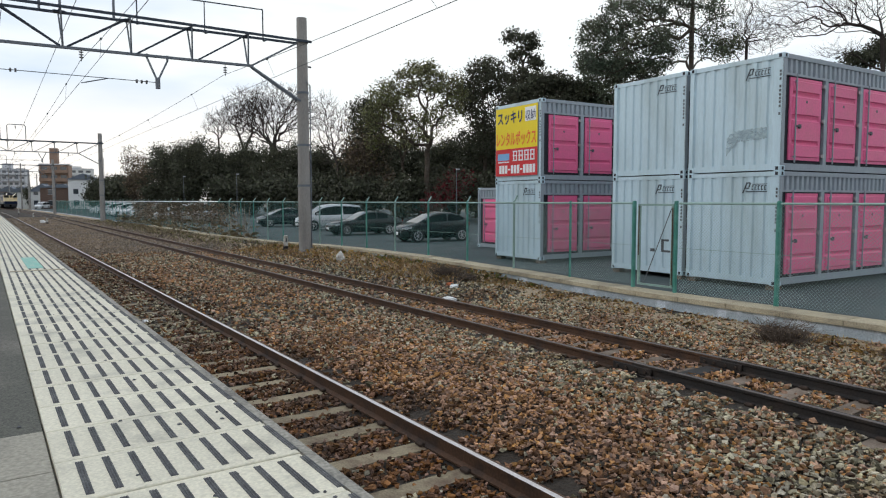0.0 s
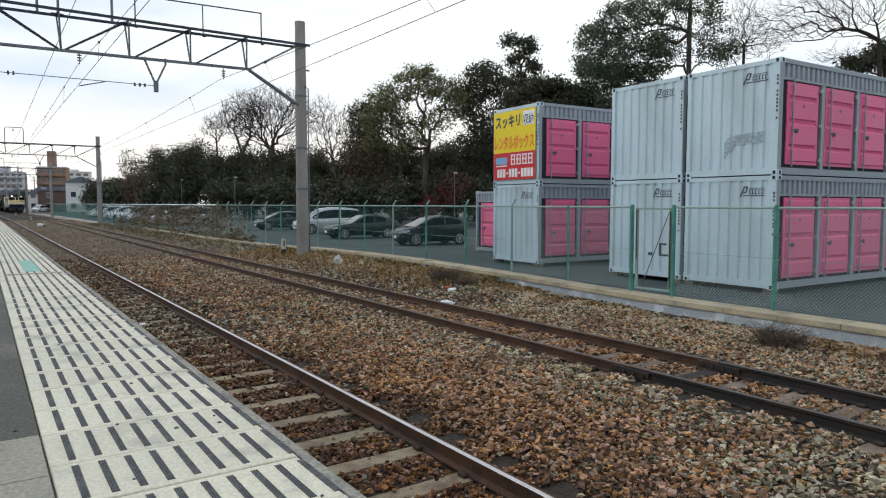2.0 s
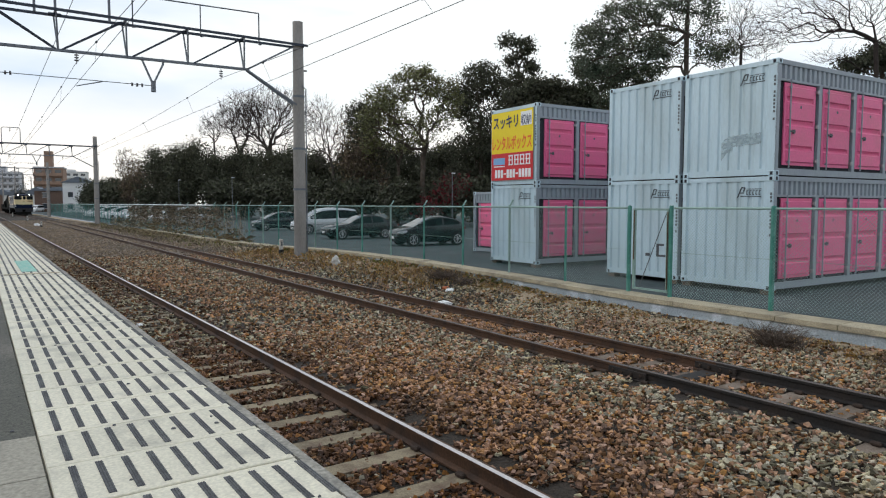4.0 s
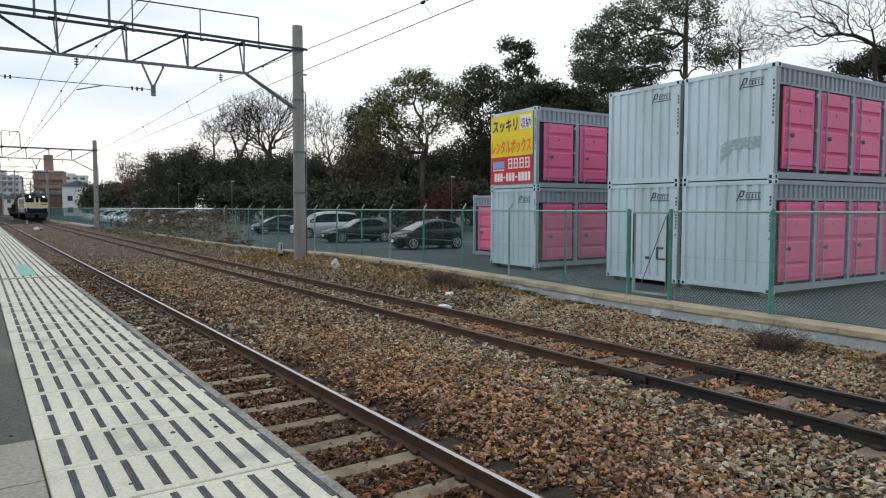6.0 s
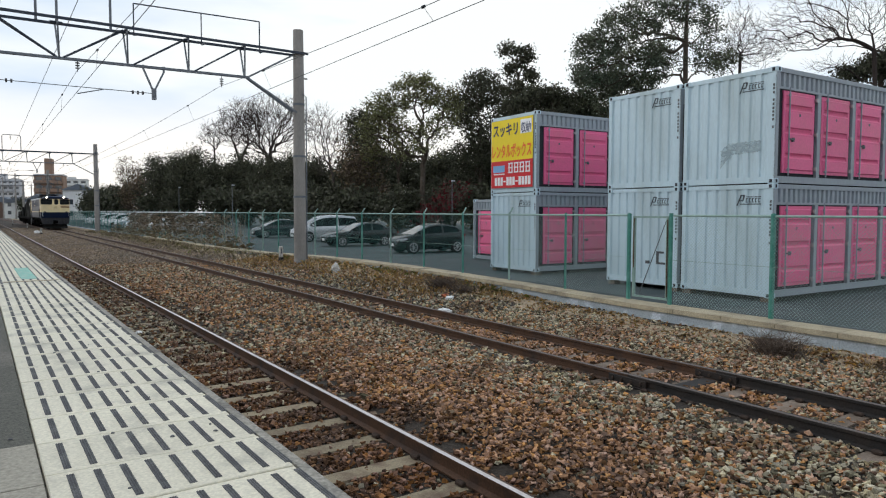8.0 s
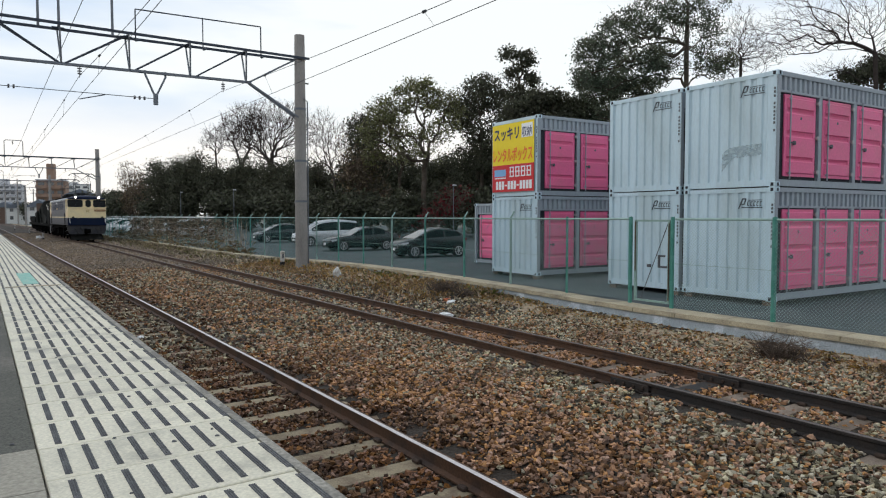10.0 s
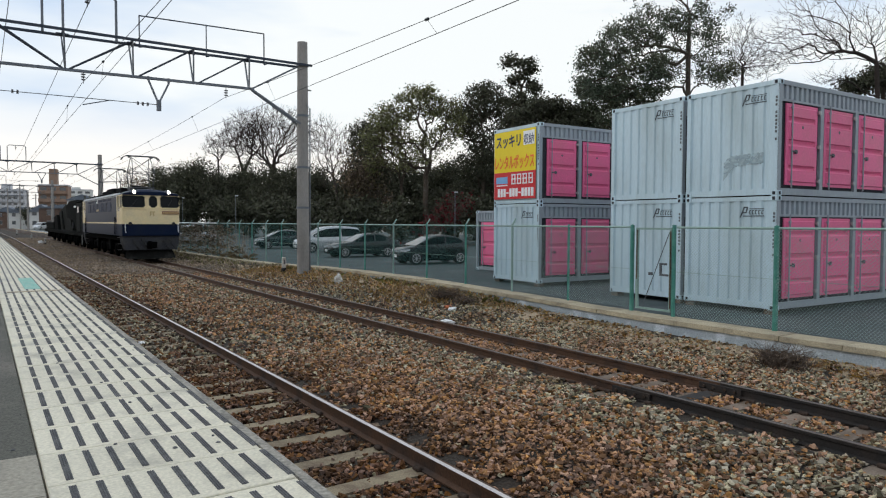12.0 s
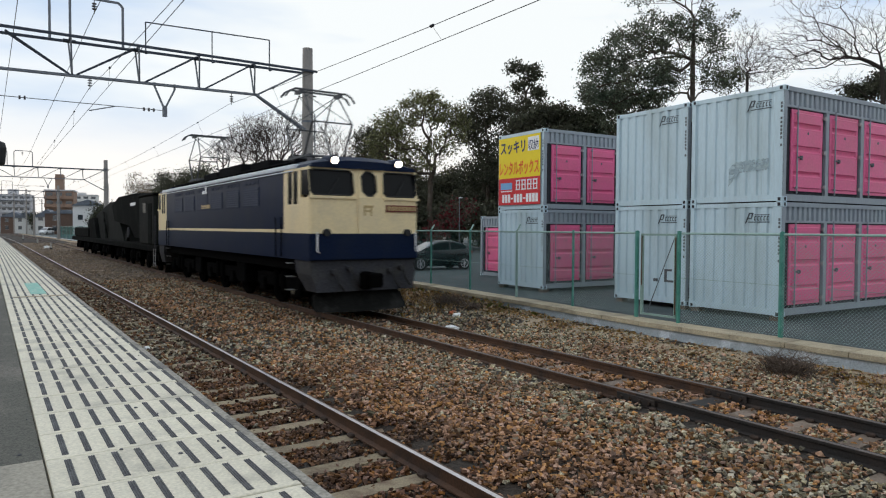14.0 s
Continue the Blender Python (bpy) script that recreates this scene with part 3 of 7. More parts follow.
container(pose(18.04, 23.7, 0.0, 0, 0, TURN - 90), "low white storage container with pink doors, on the asphalt", "storage containers on the ground", logo=False, number=False, CL=3.4, doors=2)

# ---- low wall and fence ----


def low_wall():
    s = Shape()
    ys = [y for y in np.arange(-16, 60, 2.0)] + list(range(60, 200, 10))
    s.loft([[(10.90 + bend(y), y, -0.5), (10.90 + bend(y), y, wall_top(y) - 0.09), (11.42 + bend(y), y, wall_top(y) - 0.09), (11.42 + bend(y), y, -0.5)] for y in ys])
    w = solid("low_wall", s, M_wall_low, "low pale blue-grey concrete wall with peeling paint", "wall", "structure")
    y, rng = -15.0, random.Random(4)
    while y < 58:
        n = 1.0
        a, b = wall_top(y), wall_top(y + n)
        g, j = 0.008, rng.uniform(-0.006, 0.006)
        cs = Shape().hexa([(10.86 + j, y + g, a - 0.088), (11.40, y + g, a - 0.088), (11.40, y + n - g, b - 0.088), (10.86 + j, y + n - g, b - 0.088),
                           (10.87 + j, y + g, a + j), (11.40, y + g, a + j), (11.40, y + n - g, b + j), (10.87 + j, y + n - g, b + j)])
        part("coping", cs, M_wall_cap, w)
        y += n


low_wall()
FENCE_TOP = 2.0
POSTS = [-4.0, -1.8, 0.3, 2.3, 4.3, 6.34, 8.43, 9.47] + [11.34 + 2.03 * i for i in range(66)]


def fence():
    f = thing("chain_link_fence", "green chain-link fence with round steel posts on a low wall", "fence")
    for i, y in enumerate(POSTS):
        x = FENCE_X + bend(y)
        near_gate = i in (5, 7)
        if i == 6:
            continue
        s = Shape().tube([(x, y, wall_top(y) - 0.05), (x, y, FENCE_TOP + 0.02)], 0.045 if near_gate else 0.030, 10)
        s.tube([(x, y, FENCE_TOP + 0.02), (x, y, FENCE_TOP + 0.035)], [0.034, 0.012], 10)
        p = part("post", s, M_fence if near_gate or i % 3 else M_fence_grey, f)
        if y > 12:
            part("arm", Shape().bar((x, y, FENCE_TOP), (x + 0.13, y + 0.02, FENCE_TOP + 0.17), 0.03, 0.03), M_fence_grey, p, "slanting steel arm on a post")
    for i in range(len(POSTS) - 1):
        y0, y1 = POSTS[i], POSTS[i + 1]
        if i == 6:
            continue
        x0, x1 = FENCE_X + bend(y0), FENCE_X + bend(y1)
        if i == 5:
            y1 -= 0.07
        part("top_rail", Shape().tube([(x0, y0, FENCE_TOP - 0.02), (x1, y1, FENCE_TOP - 0.02)], 0.021 if y0 < 38 else 0.03, 8), M_fence_grey if y0 < 38 or y0 > 84 else M_white, f, "" if y0 < 38 or y0 > 84 else "white top rail")
        s = Shape()
        zb = max(wall_top(y0), wall_top(y1)) + 0.03
        h, p = FENCE_TOP - 0.03 - zb, 0.062 if y0 < 30 else 0.085
        r, n = 0.0021 if y0 < 12 else 0.0014 if y0 < 30 else 0.0016, 0
        a = y0 - h
        while a < y1:
            for d in (1, -1):
                u0, u1, w0, w1 = (a, a + h, zb, zb + h) if d > 0 else (a, a + h, zb + h, zb)
                c0, c1 = max(u0, y0 + 0.03), min(u1, y1 - 0.03)
                if c1 > c0 + 0.02:
                    k0, k1 = (c0 - u0) / h, (c1 - u0) / h
                    xo = FENCE_X + bend(c0) + 0.0035 * d - 0.03
                    s.tube([(xo, c0, w0 + (w1 - w0) * k0), (xo, c1, w0 + (w1 - w0) * k1)], r, 3, caps=False)
            a += p
        # Near panels take the copy with light put into the colour.
        part("mesh", s, M_mesh_lit if y0 < 12 else M_mesh, f, "green woven wire mesh")
        if i < 24:
            part("middle_wire", Shape().tube([(x0 - 0.03, y0, 1.1), (x1 - 0.03, y1, 1.1)], 0.004, 4), M_fence_grey, f)
    return f


fence()


def gate():
    g = thing("steel_gate", "narrow rusty green steel gate in the fence", "gate")
    y0, y1, x = 8.43, 9.40, FENCE_X
    part("gate_post", Shape().tube([(x, y0, 0.15), (x, y0, 2.03)], 0.042, 10), M_fence, g)
    part("gate_frame", Shape().bar((x, y0 + 0.07, 0.28), (x, y0 + 0.07, 1.97), 0.05, 0.05).bar((x, y1 - 0.07, 0.28), (x, y1 - 0.07, 1.97), 0.05, 0.05).bar((x, y0 + 0.07, 0.30), (x, y1 - 0.07, 0.30), 0.04, 0.04).bar((x, y0 + 0.07, 1.95), (x, y1 - 0.07, 1.95), 0.04, 0.04), M_fence_grey, g)
    part("rust_band", Shape().bar((x - 0.028, y0 + 0.06, 0.35), (x - 0.028, y0 + 0.06, 1.9), 0.03, 0.012).bar((x - 0.028, y1 - 0.08, 0.9), (x - 0.028, y1 - 0.08, 1.93), 0.03, 0.012), M_rust, g, "brown rust along the frame")
    part("brace", Shape().bar((x, y0 + 0.09, 1.93), (x, y1 - 0.20, 0.32), 0.012, 0.012), M_bar, g)
    part("latch", Shape().box(x - 0.06, y0 + 0.10, 1.00, x - 0.03, y0 + 0.30, 1.04).box(x - 0.06, y0 + 0.26, 1.0, x - 0.03, y0 + 0.30, 1.26).box(x - 0.06, y0 + 0.14, 1.22, x - 0.03, y0 + 0.28, 1.26).box(x - 0.07, y0 + 0.48, 1.0, x - 0.03, y0 + 0.56, 1.06), M_bar, g, "dark bolt and hasp")


gate()

# ---- overhead line ----
SPANS = [23.88, 75.5, 127.0, 178.0]
WIRE_Z = 5.70


def portal(y, near):
    o = bend(y)
    p = thing("catenary_portal", "steel lattice portal on a round concrete pole", "portal", group="catenary portals")
    x = 10.0 + o
    part("pole", Shape().tube([(x, y, -0.6), (x, y, 4.0), (x, y, 8.74)], [0.235, 0.215, 0.185], 20), M_pole, p, "tapered grey concrete pole", smooth=False)
    for z in (6.02, 7.88, 4.1, 2.6):
        part("band", Shape().tube([(x, y, z - 0.04), (x, y, z + 0.04)], 0.225 if z > 5 else 0.24, 20), M_truss_light, p)
    zt = 7.84 if near else 7.72
    low = lambda u: 6.70 + 0.013 * u if near else 6.71
    wide = lambda u: 0.42 - 0.02 * u
    for d in (-1, 1):
        part("top_chord", Shape().bar((-6.0 + o, y + d * wide(-6.0), zt), (x + 0.28, y + d * 0.24, zt + 0.03), 0.055, 0.08), M_truss, p)
    part("bottom_chord", Shape().bar((-6.0 + o, y, low(-6.0)), (8.15 + o, y, low(8.15)), 0.10, 0.08), M_truss_light, p)
    part("end_brace", Shape().bar((8.07 + o, y, low(8.07)), (x - 0.2, y, zt - 0.03), 0.06, 0.06), M_truss_light, p)
    for dy in (-0.13, 0.13):
        part("knee_brace", Shape().bar((8.07 + o, y + dy * 0.4, low(8.07) - 0.03), (x - 0.05, y + dy, 5.66), 0.06, 0.06), M_truss_light, p)
    for nx in (7.97, 6.06, 4.17, 2.24, 0.2, -1.8, -3.8):
        for d in (-1, 1):
            part("vertical", Shape().bar((nx + o, y + d * 0.03, low(nx)), (nx - 0.06 + o, y + d * wide(nx), zt), 0.045, 0.045), M_truss_light, p)
        part("tie_strut", Shape().bar((nx - 0.06 + o, y - wide(nx), zt), (nx - 0.06 + o, y + wide(nx), zt), 0.05, 0.05), M_truss, p)
    for a, b in ((6.26, 7.86), (4.34, 5.95), (2.35, 4.04), (2.17, 0.5), (0.1, -1.8), (-1.9, -3.8)):
        for d in (-1, 1):
            part("diagonal", Shape().bar((a + o, y + d * 0.03, low(a) + 0.03), (b + o, y + d * (0.10 if near else 0.04), zt - 0.02), 0.05, 0.05), M_truss, p)
    for nx in (7.9, 6.0, 4.1, 2.2):
        part("gusset", Shape().box(nx - 0.20 + o, y - 0.10, zt - 0.09, nx + 0.14 + o, y + 0.10, zt - 0.03), M_truss, p)
    v = Shape().bar((4.63 + o, y, low(4.6) + 0.06), (4.63 + o, y, low(4.6) - 0.06), 0.06, 0.06).bar((4.63 + o, y, low(4.6) - 0.06), (4.90 + o, y, 6.05), 0.055, 0.055)
    v.bar((5.26 + o, y, low(5.2) + 0.06), (5.26 + o, y, low(5.2) - 0.12), 0.06, 0.06).bar((5.26 + o, y, low(5.2) - 0.12), (4.98 + o, y, 6.05), 0.055, 0.055).box(4.88 + o, y - 0.06, 5.72, 5.01 + o, y + 0.06, 6.08)
    part("drop_bracket", v, M_truss_light, p, "V-shaped drop bracket")
    if near:
        g = Shape().bar((4.37 + o, y, zt - 0.12), (4.37 + o, y, 8.74), 0.035, 0.035).bar((6.5 + o, y, zt - 0.12), (6.5 + o, y, 8.78), 0.03, 0.03).bar((8.53 + o, y, zt - 0.12), (8.53 + o, y, 8.82), 0.035, 0.035).bar((4.37 + o, y, 8.74), (8.53 + o, y, 8.82), 0.035, 0.035)
        for nx in (4.37, 6.5, 8.53):
            g.bar((nx - 0.03 + o, y - 0.15, zt - 0.14), (nx + 0.16 + o, y + 0.2, zt - 0.02), 0.045, 0.06)
        part("guard_frame", g, M_truss, p, "thin upright wire guard frame")
    for a, b in ((2.20, 3.69), (0.15, 1.65)):
        q = 0.12
        loop = [(a, zt - 0.05), (a, 9.20 - q), (a + q, 9.20), (b - q, 9.20), (b, 9.20 - q), (b, zt - 0.05)]
        for (u0, w0), (u1, w1) in zip(loop, loop[1:]):
            part("hanger_frame", Shape().bar((u0 + o, y, w0), (u1 + o, y, w1), 0.07, 0.06), M_truss_light, p)
        s = Shape().tube([((a + b) / 2 - 0.07 + o, y, 9.2), ((a + b) / 2 - 0.07 + o, y, 8.74)], 0.014, 6)
        for z in (9.05, 8.97, 8.89):
            s.disc(((a + b) / 2 - 0.07 + o, y, z), (0, 0, 1), 0.07, 0.03, 10)
        part("insulator", s, M_insul, p, "dark ribbed insulator")
    for nx in (7.16, 2.73):
        s = Shape().tube([(nx + o, y, low(nx)), (nx + o, y, 6.36)], 0.012, 6)
        for z in (6.64, 6.56, 6.48):
            s.disc((nx + o, y, z), (0, 0, 1), 0.065, 0.025, 10)
        part("insulator", s, M_insul, p, "dark ribbed insulator")
    part("span_wire", Shape().tube([(-6 + o, y, 5.88), (4.88 + o, y, 5.92)], 0.012, 5), M_wire, p)
    for nx in (4.30, 4.45, 4.60, 0.85, 0.98):
        part("strain_insulator", Shape().disc((nx + o, y, 5.905), (1, 0, 0), 0.06, 0.05, 10), M_insul, p)
    part("steady_arm", Shape().tube([(TRACK_1 + 0.79 + o, y, 5.91), (TRACK_1 + 0.04 + o, y, WIRE_Z)], 0.018, 5), M_truss_light, p)
    part("cable_pipe", Shape().tube([(x + 0.22, y - 0.12, -0.1), (x + 0.24, y - 0.12, 6.3), (x + 0.05, y - 0.22, 6.4)], 0.024, 6), M_truss_light, p, "thin cable pipe up the pole")
    part("side_insulator", Shape().tube([(x + 0.19, y, 7.0), (x + 0.34, y, 7.0)], 0.03, 8), M_insul, p)


for n_, y_ in enumerate(SPANS):
    portal(y_, n_ < 1)


def wires():
    ends = [-28.0] + SPANS + [226.0]
    for tx in (TRACK_1, TRACK_2):
        w = thing("contact_line", "thin overhead contact wire hung from a sagging cable", "wire", group="contact lines")
        s, m, d = Shape(), Shape(), Shape()
        ys = along(-28, 226, 8.0)
        s.tube([(tx + bend(y), y, WIRE_Z) for y in ys], 0.0075, 5)
        path = []
        for a, b, sag in zip(ends, ends[1:], (0.60, 0.36, 0.4, 0.4, 0.4)):
            for i in range(12):
                k = i / 12
                y = a + (b - a) * k
                sx = 0.04 if tx == TRACK_1 else -0.23
                path.append((tx + sx + bend(y), y, 6.38 - sag * 4 * k * (1 - k)))
                if i % 2:
                    d.tube([(tx + bend(y), y, WIRE_Z), (tx + sx + bend(y), y, path[-1][2])], 0.004, 4)
                    d.tube([(tx + sx + bend(y), y - 0.05, path[-1][2]), (tx + sx + bend(y), y + 0.05, path[-1][2])], 0.03, 6)
        m.tube(path, 0.0075, 5)
        part("contact_wire", s, M_wire, w)
        part("carrier_wire", m, M_wire, w)
        tagged(part("dropper", d, M_wire, w), kind="stuff")
    for xs, zs in (((2.70, 2.86, 3.30, 3.0, 2.9, 2.9), (8.9, 8.74, 8.60, 8.6, 8.6, 8.6)), ((0.70, 0.83, 0.83, 0.83, 0.83, 0.83), (8.9, 8.74, 8.60, 8.6, 8.6, 8.6))):
        w = thing("feeder_wire", "thin dark feeder wire strung along the line", "wire", group="feeder wires")
        path = []
        for n, (a, b) in enumerate(zip(ends, ends[1:])):
            for i in range(12):
                k = i / 12
                y = a + (b - a) * k
                path.append((xs[n] + (xs[n + 1] - xs[n]) * k + bend(y), y, zs[n] + (zs[n + 1] - zs[n]) * k - (0.9 if n == 0 else 0.05) * k * (1 - k)))
        part("strand", Shape().tube(path, 0.012, 5), M_wire, w)


wires()

# ---- train ----
M_loco_blue = mat("loco_blue", (0.0065, 0.0135, 0.038), 0.35, gloss=0.07, vary=0.15, scale=1.2, fine=20, bump=0.03, other=(0.012, 0.018, 0.036))
M_cream = mat("loco_cream", (0.80, 0.645, 0.375), 0.45, vary=0.06, scale=1.5, fine=18, bump=0.03, other=(0.72, 0.59, 0.37))
M_skirt = mat("grey_skirt", (0.045, 0.045, 0.05), 0.8, gloss=0.06, vary=0.25, scale=2.5, fine=25, bump=0.1, other=(0.06, 0.058, 0.055))
M_plough = mat("worn_plough_steel", (0.011, 0.011, 0.010), 0.8, 0.0, gloss=0.05, vary=0.3, scale=2.5, fine=30, bump=0.2, other=(0.032, 0.031, 0.029), spots=(0.52, 0.72))
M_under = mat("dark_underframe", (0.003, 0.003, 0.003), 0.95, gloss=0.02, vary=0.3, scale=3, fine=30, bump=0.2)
M_roof = mat("dark_roof", (0.009, 0.009, 0.010), 0.9, gloss=0.04, vary=0.25, scale=2, fine=30, bump=0.1)
# Silver roof edge, whitened so that its colour carries the sky's sheen.
M_eave_sheen = mat("silver_eave_sheen", (0.62, 0.65, 0.70), 0.4, 0.2, vary=0.15, scale=2, fine=30, bump=0.05)
M_cabglass = mat("cab_glass", (0.006, 0.007, 0.008), 0.15, gloss=0.12, vary=0.1, bump=0.0)
M_rubber = mat("window_rubber", (0.02, 0.02, 0.02), 0.7)
M_lamp = mat("headlamp", (1.0, 0.84, 0.60), 0.2, bump=0.0, emit=16.0, vary=0.0)
M_plate = mat("red_number_plate", (0.16, 0.025, 0.018), 0.5, vary=0.1)
M_silver = mat("plate_letters", (0.50, 0.36, 0.17), 0.4, 0.3, vary=0.05)
# Paler than the body blue: the panes' reflections are put into this colour.
M_louver_sheen = mat("louver_sheen_blue", (0.024, 0.031, 0.058), 0.5, gloss=0.08, vary=0.15, scale=2)
M_wagon = mat("wagon_black", (0.006, 0.0065, 0.006), 0.9, gloss=0.03, vary=0.3, scale=1.5, fine=20, bump=0.1, other=(0.012, 0.012, 0.011))
M_wagon_grey = mat("wagon_grey_green", (0.016, 0.0175, 0.0155), 0.8, gloss=0.05, vary=0.25, scale=1.5, fine=20, bump=0.1, other=(0.022, 0.022, 0.02))
M_panto = mat("pantograph_steel", (0.09, 0.095, 0.10), 0.6, 0.4, vary=0.2)

LEN = 16.0


def mirrored(shape):
    """The same shape turned round to the other end."""
    s = Shape()
    s.v = [(-x, LEN - y, z) for x, y, z in shape.v]
    s.f, s.k = list(shape.f), list(shape.k)
    return s


def both(name, make, mats, parent, label=""):
    out = []
    for m in (lambda q: q, mirrored):
        out.append(part(name, m(make()), mats, parent, label))
    return out


def hull(prof, y0, y1, k=0):
    """A body along y from a profile (half width, z), both sides."""
    ring = [(-x, z) for x, z in prof] + [(x, z) for x, z in reversed(prof)]
    return Shape().loft([[(x, y, z) for x, z in ring] for y in (y0, y1)], k)


def pantograph(parent, y):
    top = 1.86
    s = Shape()
    for sx in (-0.55, 0.55):
        s.bar((sx, y - 0.75, 0.12), (sx, y + 0.75, 0.12), 0.06, 0.06)
    for dy in (-0.35, 0.35):
        s.tube([(-0.6, y + dy, 0.14), (0.6, y + dy, 0.14)], 0.03, 6)
    p = part("pantograph", s, M_panto, parent, "raised diamond pantograph of thin dark tubes")
    p.location = (0, 0, 3.78)
    for sx in (-0.55, 0.55):
        for dy in (-0.35, 0.35):
            part("lower_arm", Shape().tube([(sx, y + dy, 0.14), (sx, y + dy * 2.5, 0.95)], 0.028, 6), M_panto, p)
            part("upper_arm", Shape().tube([(sx, y + dy * 2.5, 0.95), (sx * 0.85, y + dy * 0.5, top - 0.1)], 0.020, 6), M_panto, p)
        for d in (-1, 1):
            part("cross_stay", Shape().tube([(sx, y + d * 0.87, 0.95), (-sx * 0.85, y + d * 0.18, top - 0.12)], 0.012, 5), M_panto, p)
    for dy in (-0.87, 0.87):
        part("hinge_bar", Shape().tube([(-0.55, y + dy, 0.95), (0.55, y + dy, 0.95)], 0.020, 6), M_panto, p)
    h = Shape()
    for dy in (-0.16, 0.16):
        h.tube([(-0.98, y + dy, top - 0.22), (-0.88, y + dy, top - 0.08), (-0.72, y + dy, top), (0.72, y + dy, top), (0.88, y + dy, top - 0.08), (0.98, y + dy, top - 0.22)], 0.028, 6)
    h.box(-0.6, y - 0.18, top - 0.10, -0.5, y + 0.18, top - 0.02).box(0.5, y - 0.18, top - 0.10, 0.6, y + 0.18, top - 0.02)
    part("collector_head", h, M_panto, p)
    for sx in (-0.5, 0.5):
        for dy in (-0.6, 0.6):
            part("roof_insulator", Shape().tube([(sx, y + dy, -0.10), (sx, y + dy, 0.1)], [0.08, 0.05], 8), M_insul, p)


def rounded(x0, x1, z0, z1, c, y):
    return [(x0 + c, y, z0), (x1 - c, y, z0), (x1, y, z0 + c), (x1, y, z1 - c), (x1 - c, y, z1), (x0 + c, y, z1), (x0, y, z1 - c), (x0, y, z0 + c)]


WHEELSETS = []


def wheelset(parent, y, r=0.56):
    w = Shape().tube([(-0.70, 0, 0), (0.70, 0, 0)], 0.08, 10)
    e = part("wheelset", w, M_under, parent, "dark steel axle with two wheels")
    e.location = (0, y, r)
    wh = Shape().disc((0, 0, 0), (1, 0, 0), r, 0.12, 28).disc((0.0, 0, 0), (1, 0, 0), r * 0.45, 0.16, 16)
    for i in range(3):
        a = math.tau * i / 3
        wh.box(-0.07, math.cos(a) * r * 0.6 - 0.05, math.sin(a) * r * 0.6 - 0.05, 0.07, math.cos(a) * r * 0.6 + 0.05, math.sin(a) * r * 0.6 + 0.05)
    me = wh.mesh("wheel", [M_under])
    for sx in (-0.566, 0.566):
        o = part("wheel", me, [], e)
        o.location = (sx, 0, 0)
    WHEELSETS.append((e, y, r))
    return e


def bogie(parent, y, base=2.5, r=0.56):
    s = Shape()
    for sx in (-0.98, 0.98):
        s.bevel(sx - 0.09, y - base / 2 - 0.55, 0.52, sx + 0.09, y + base / 2 + 0.55, 0.86, 0.03)
        for dy in (-base / 2, base / 2):
            s.bevel(sx - 0.16, y + dy - 0.2, 0.36, sx + 0.16, y + dy + 0.2, 0.74, 0.04)
        s.tube([(sx * 1.08, y - 0.25, 0.45), (sx * 1.08, y - 0.25, 0.95)], 0.11, 8).tube([(sx * 1.08, y + 0.25, 0.45), (sx * 1.08, y + 0.25, 0.95)], 0.11, 8)
    s.box(-0.95, y - 0.3, 0.5, 0.95, y + 0.3, 0.95)
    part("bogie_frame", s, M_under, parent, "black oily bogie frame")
    for dy in (-base / 2, base / 2):
        wheelset(parent, y + dy, r)


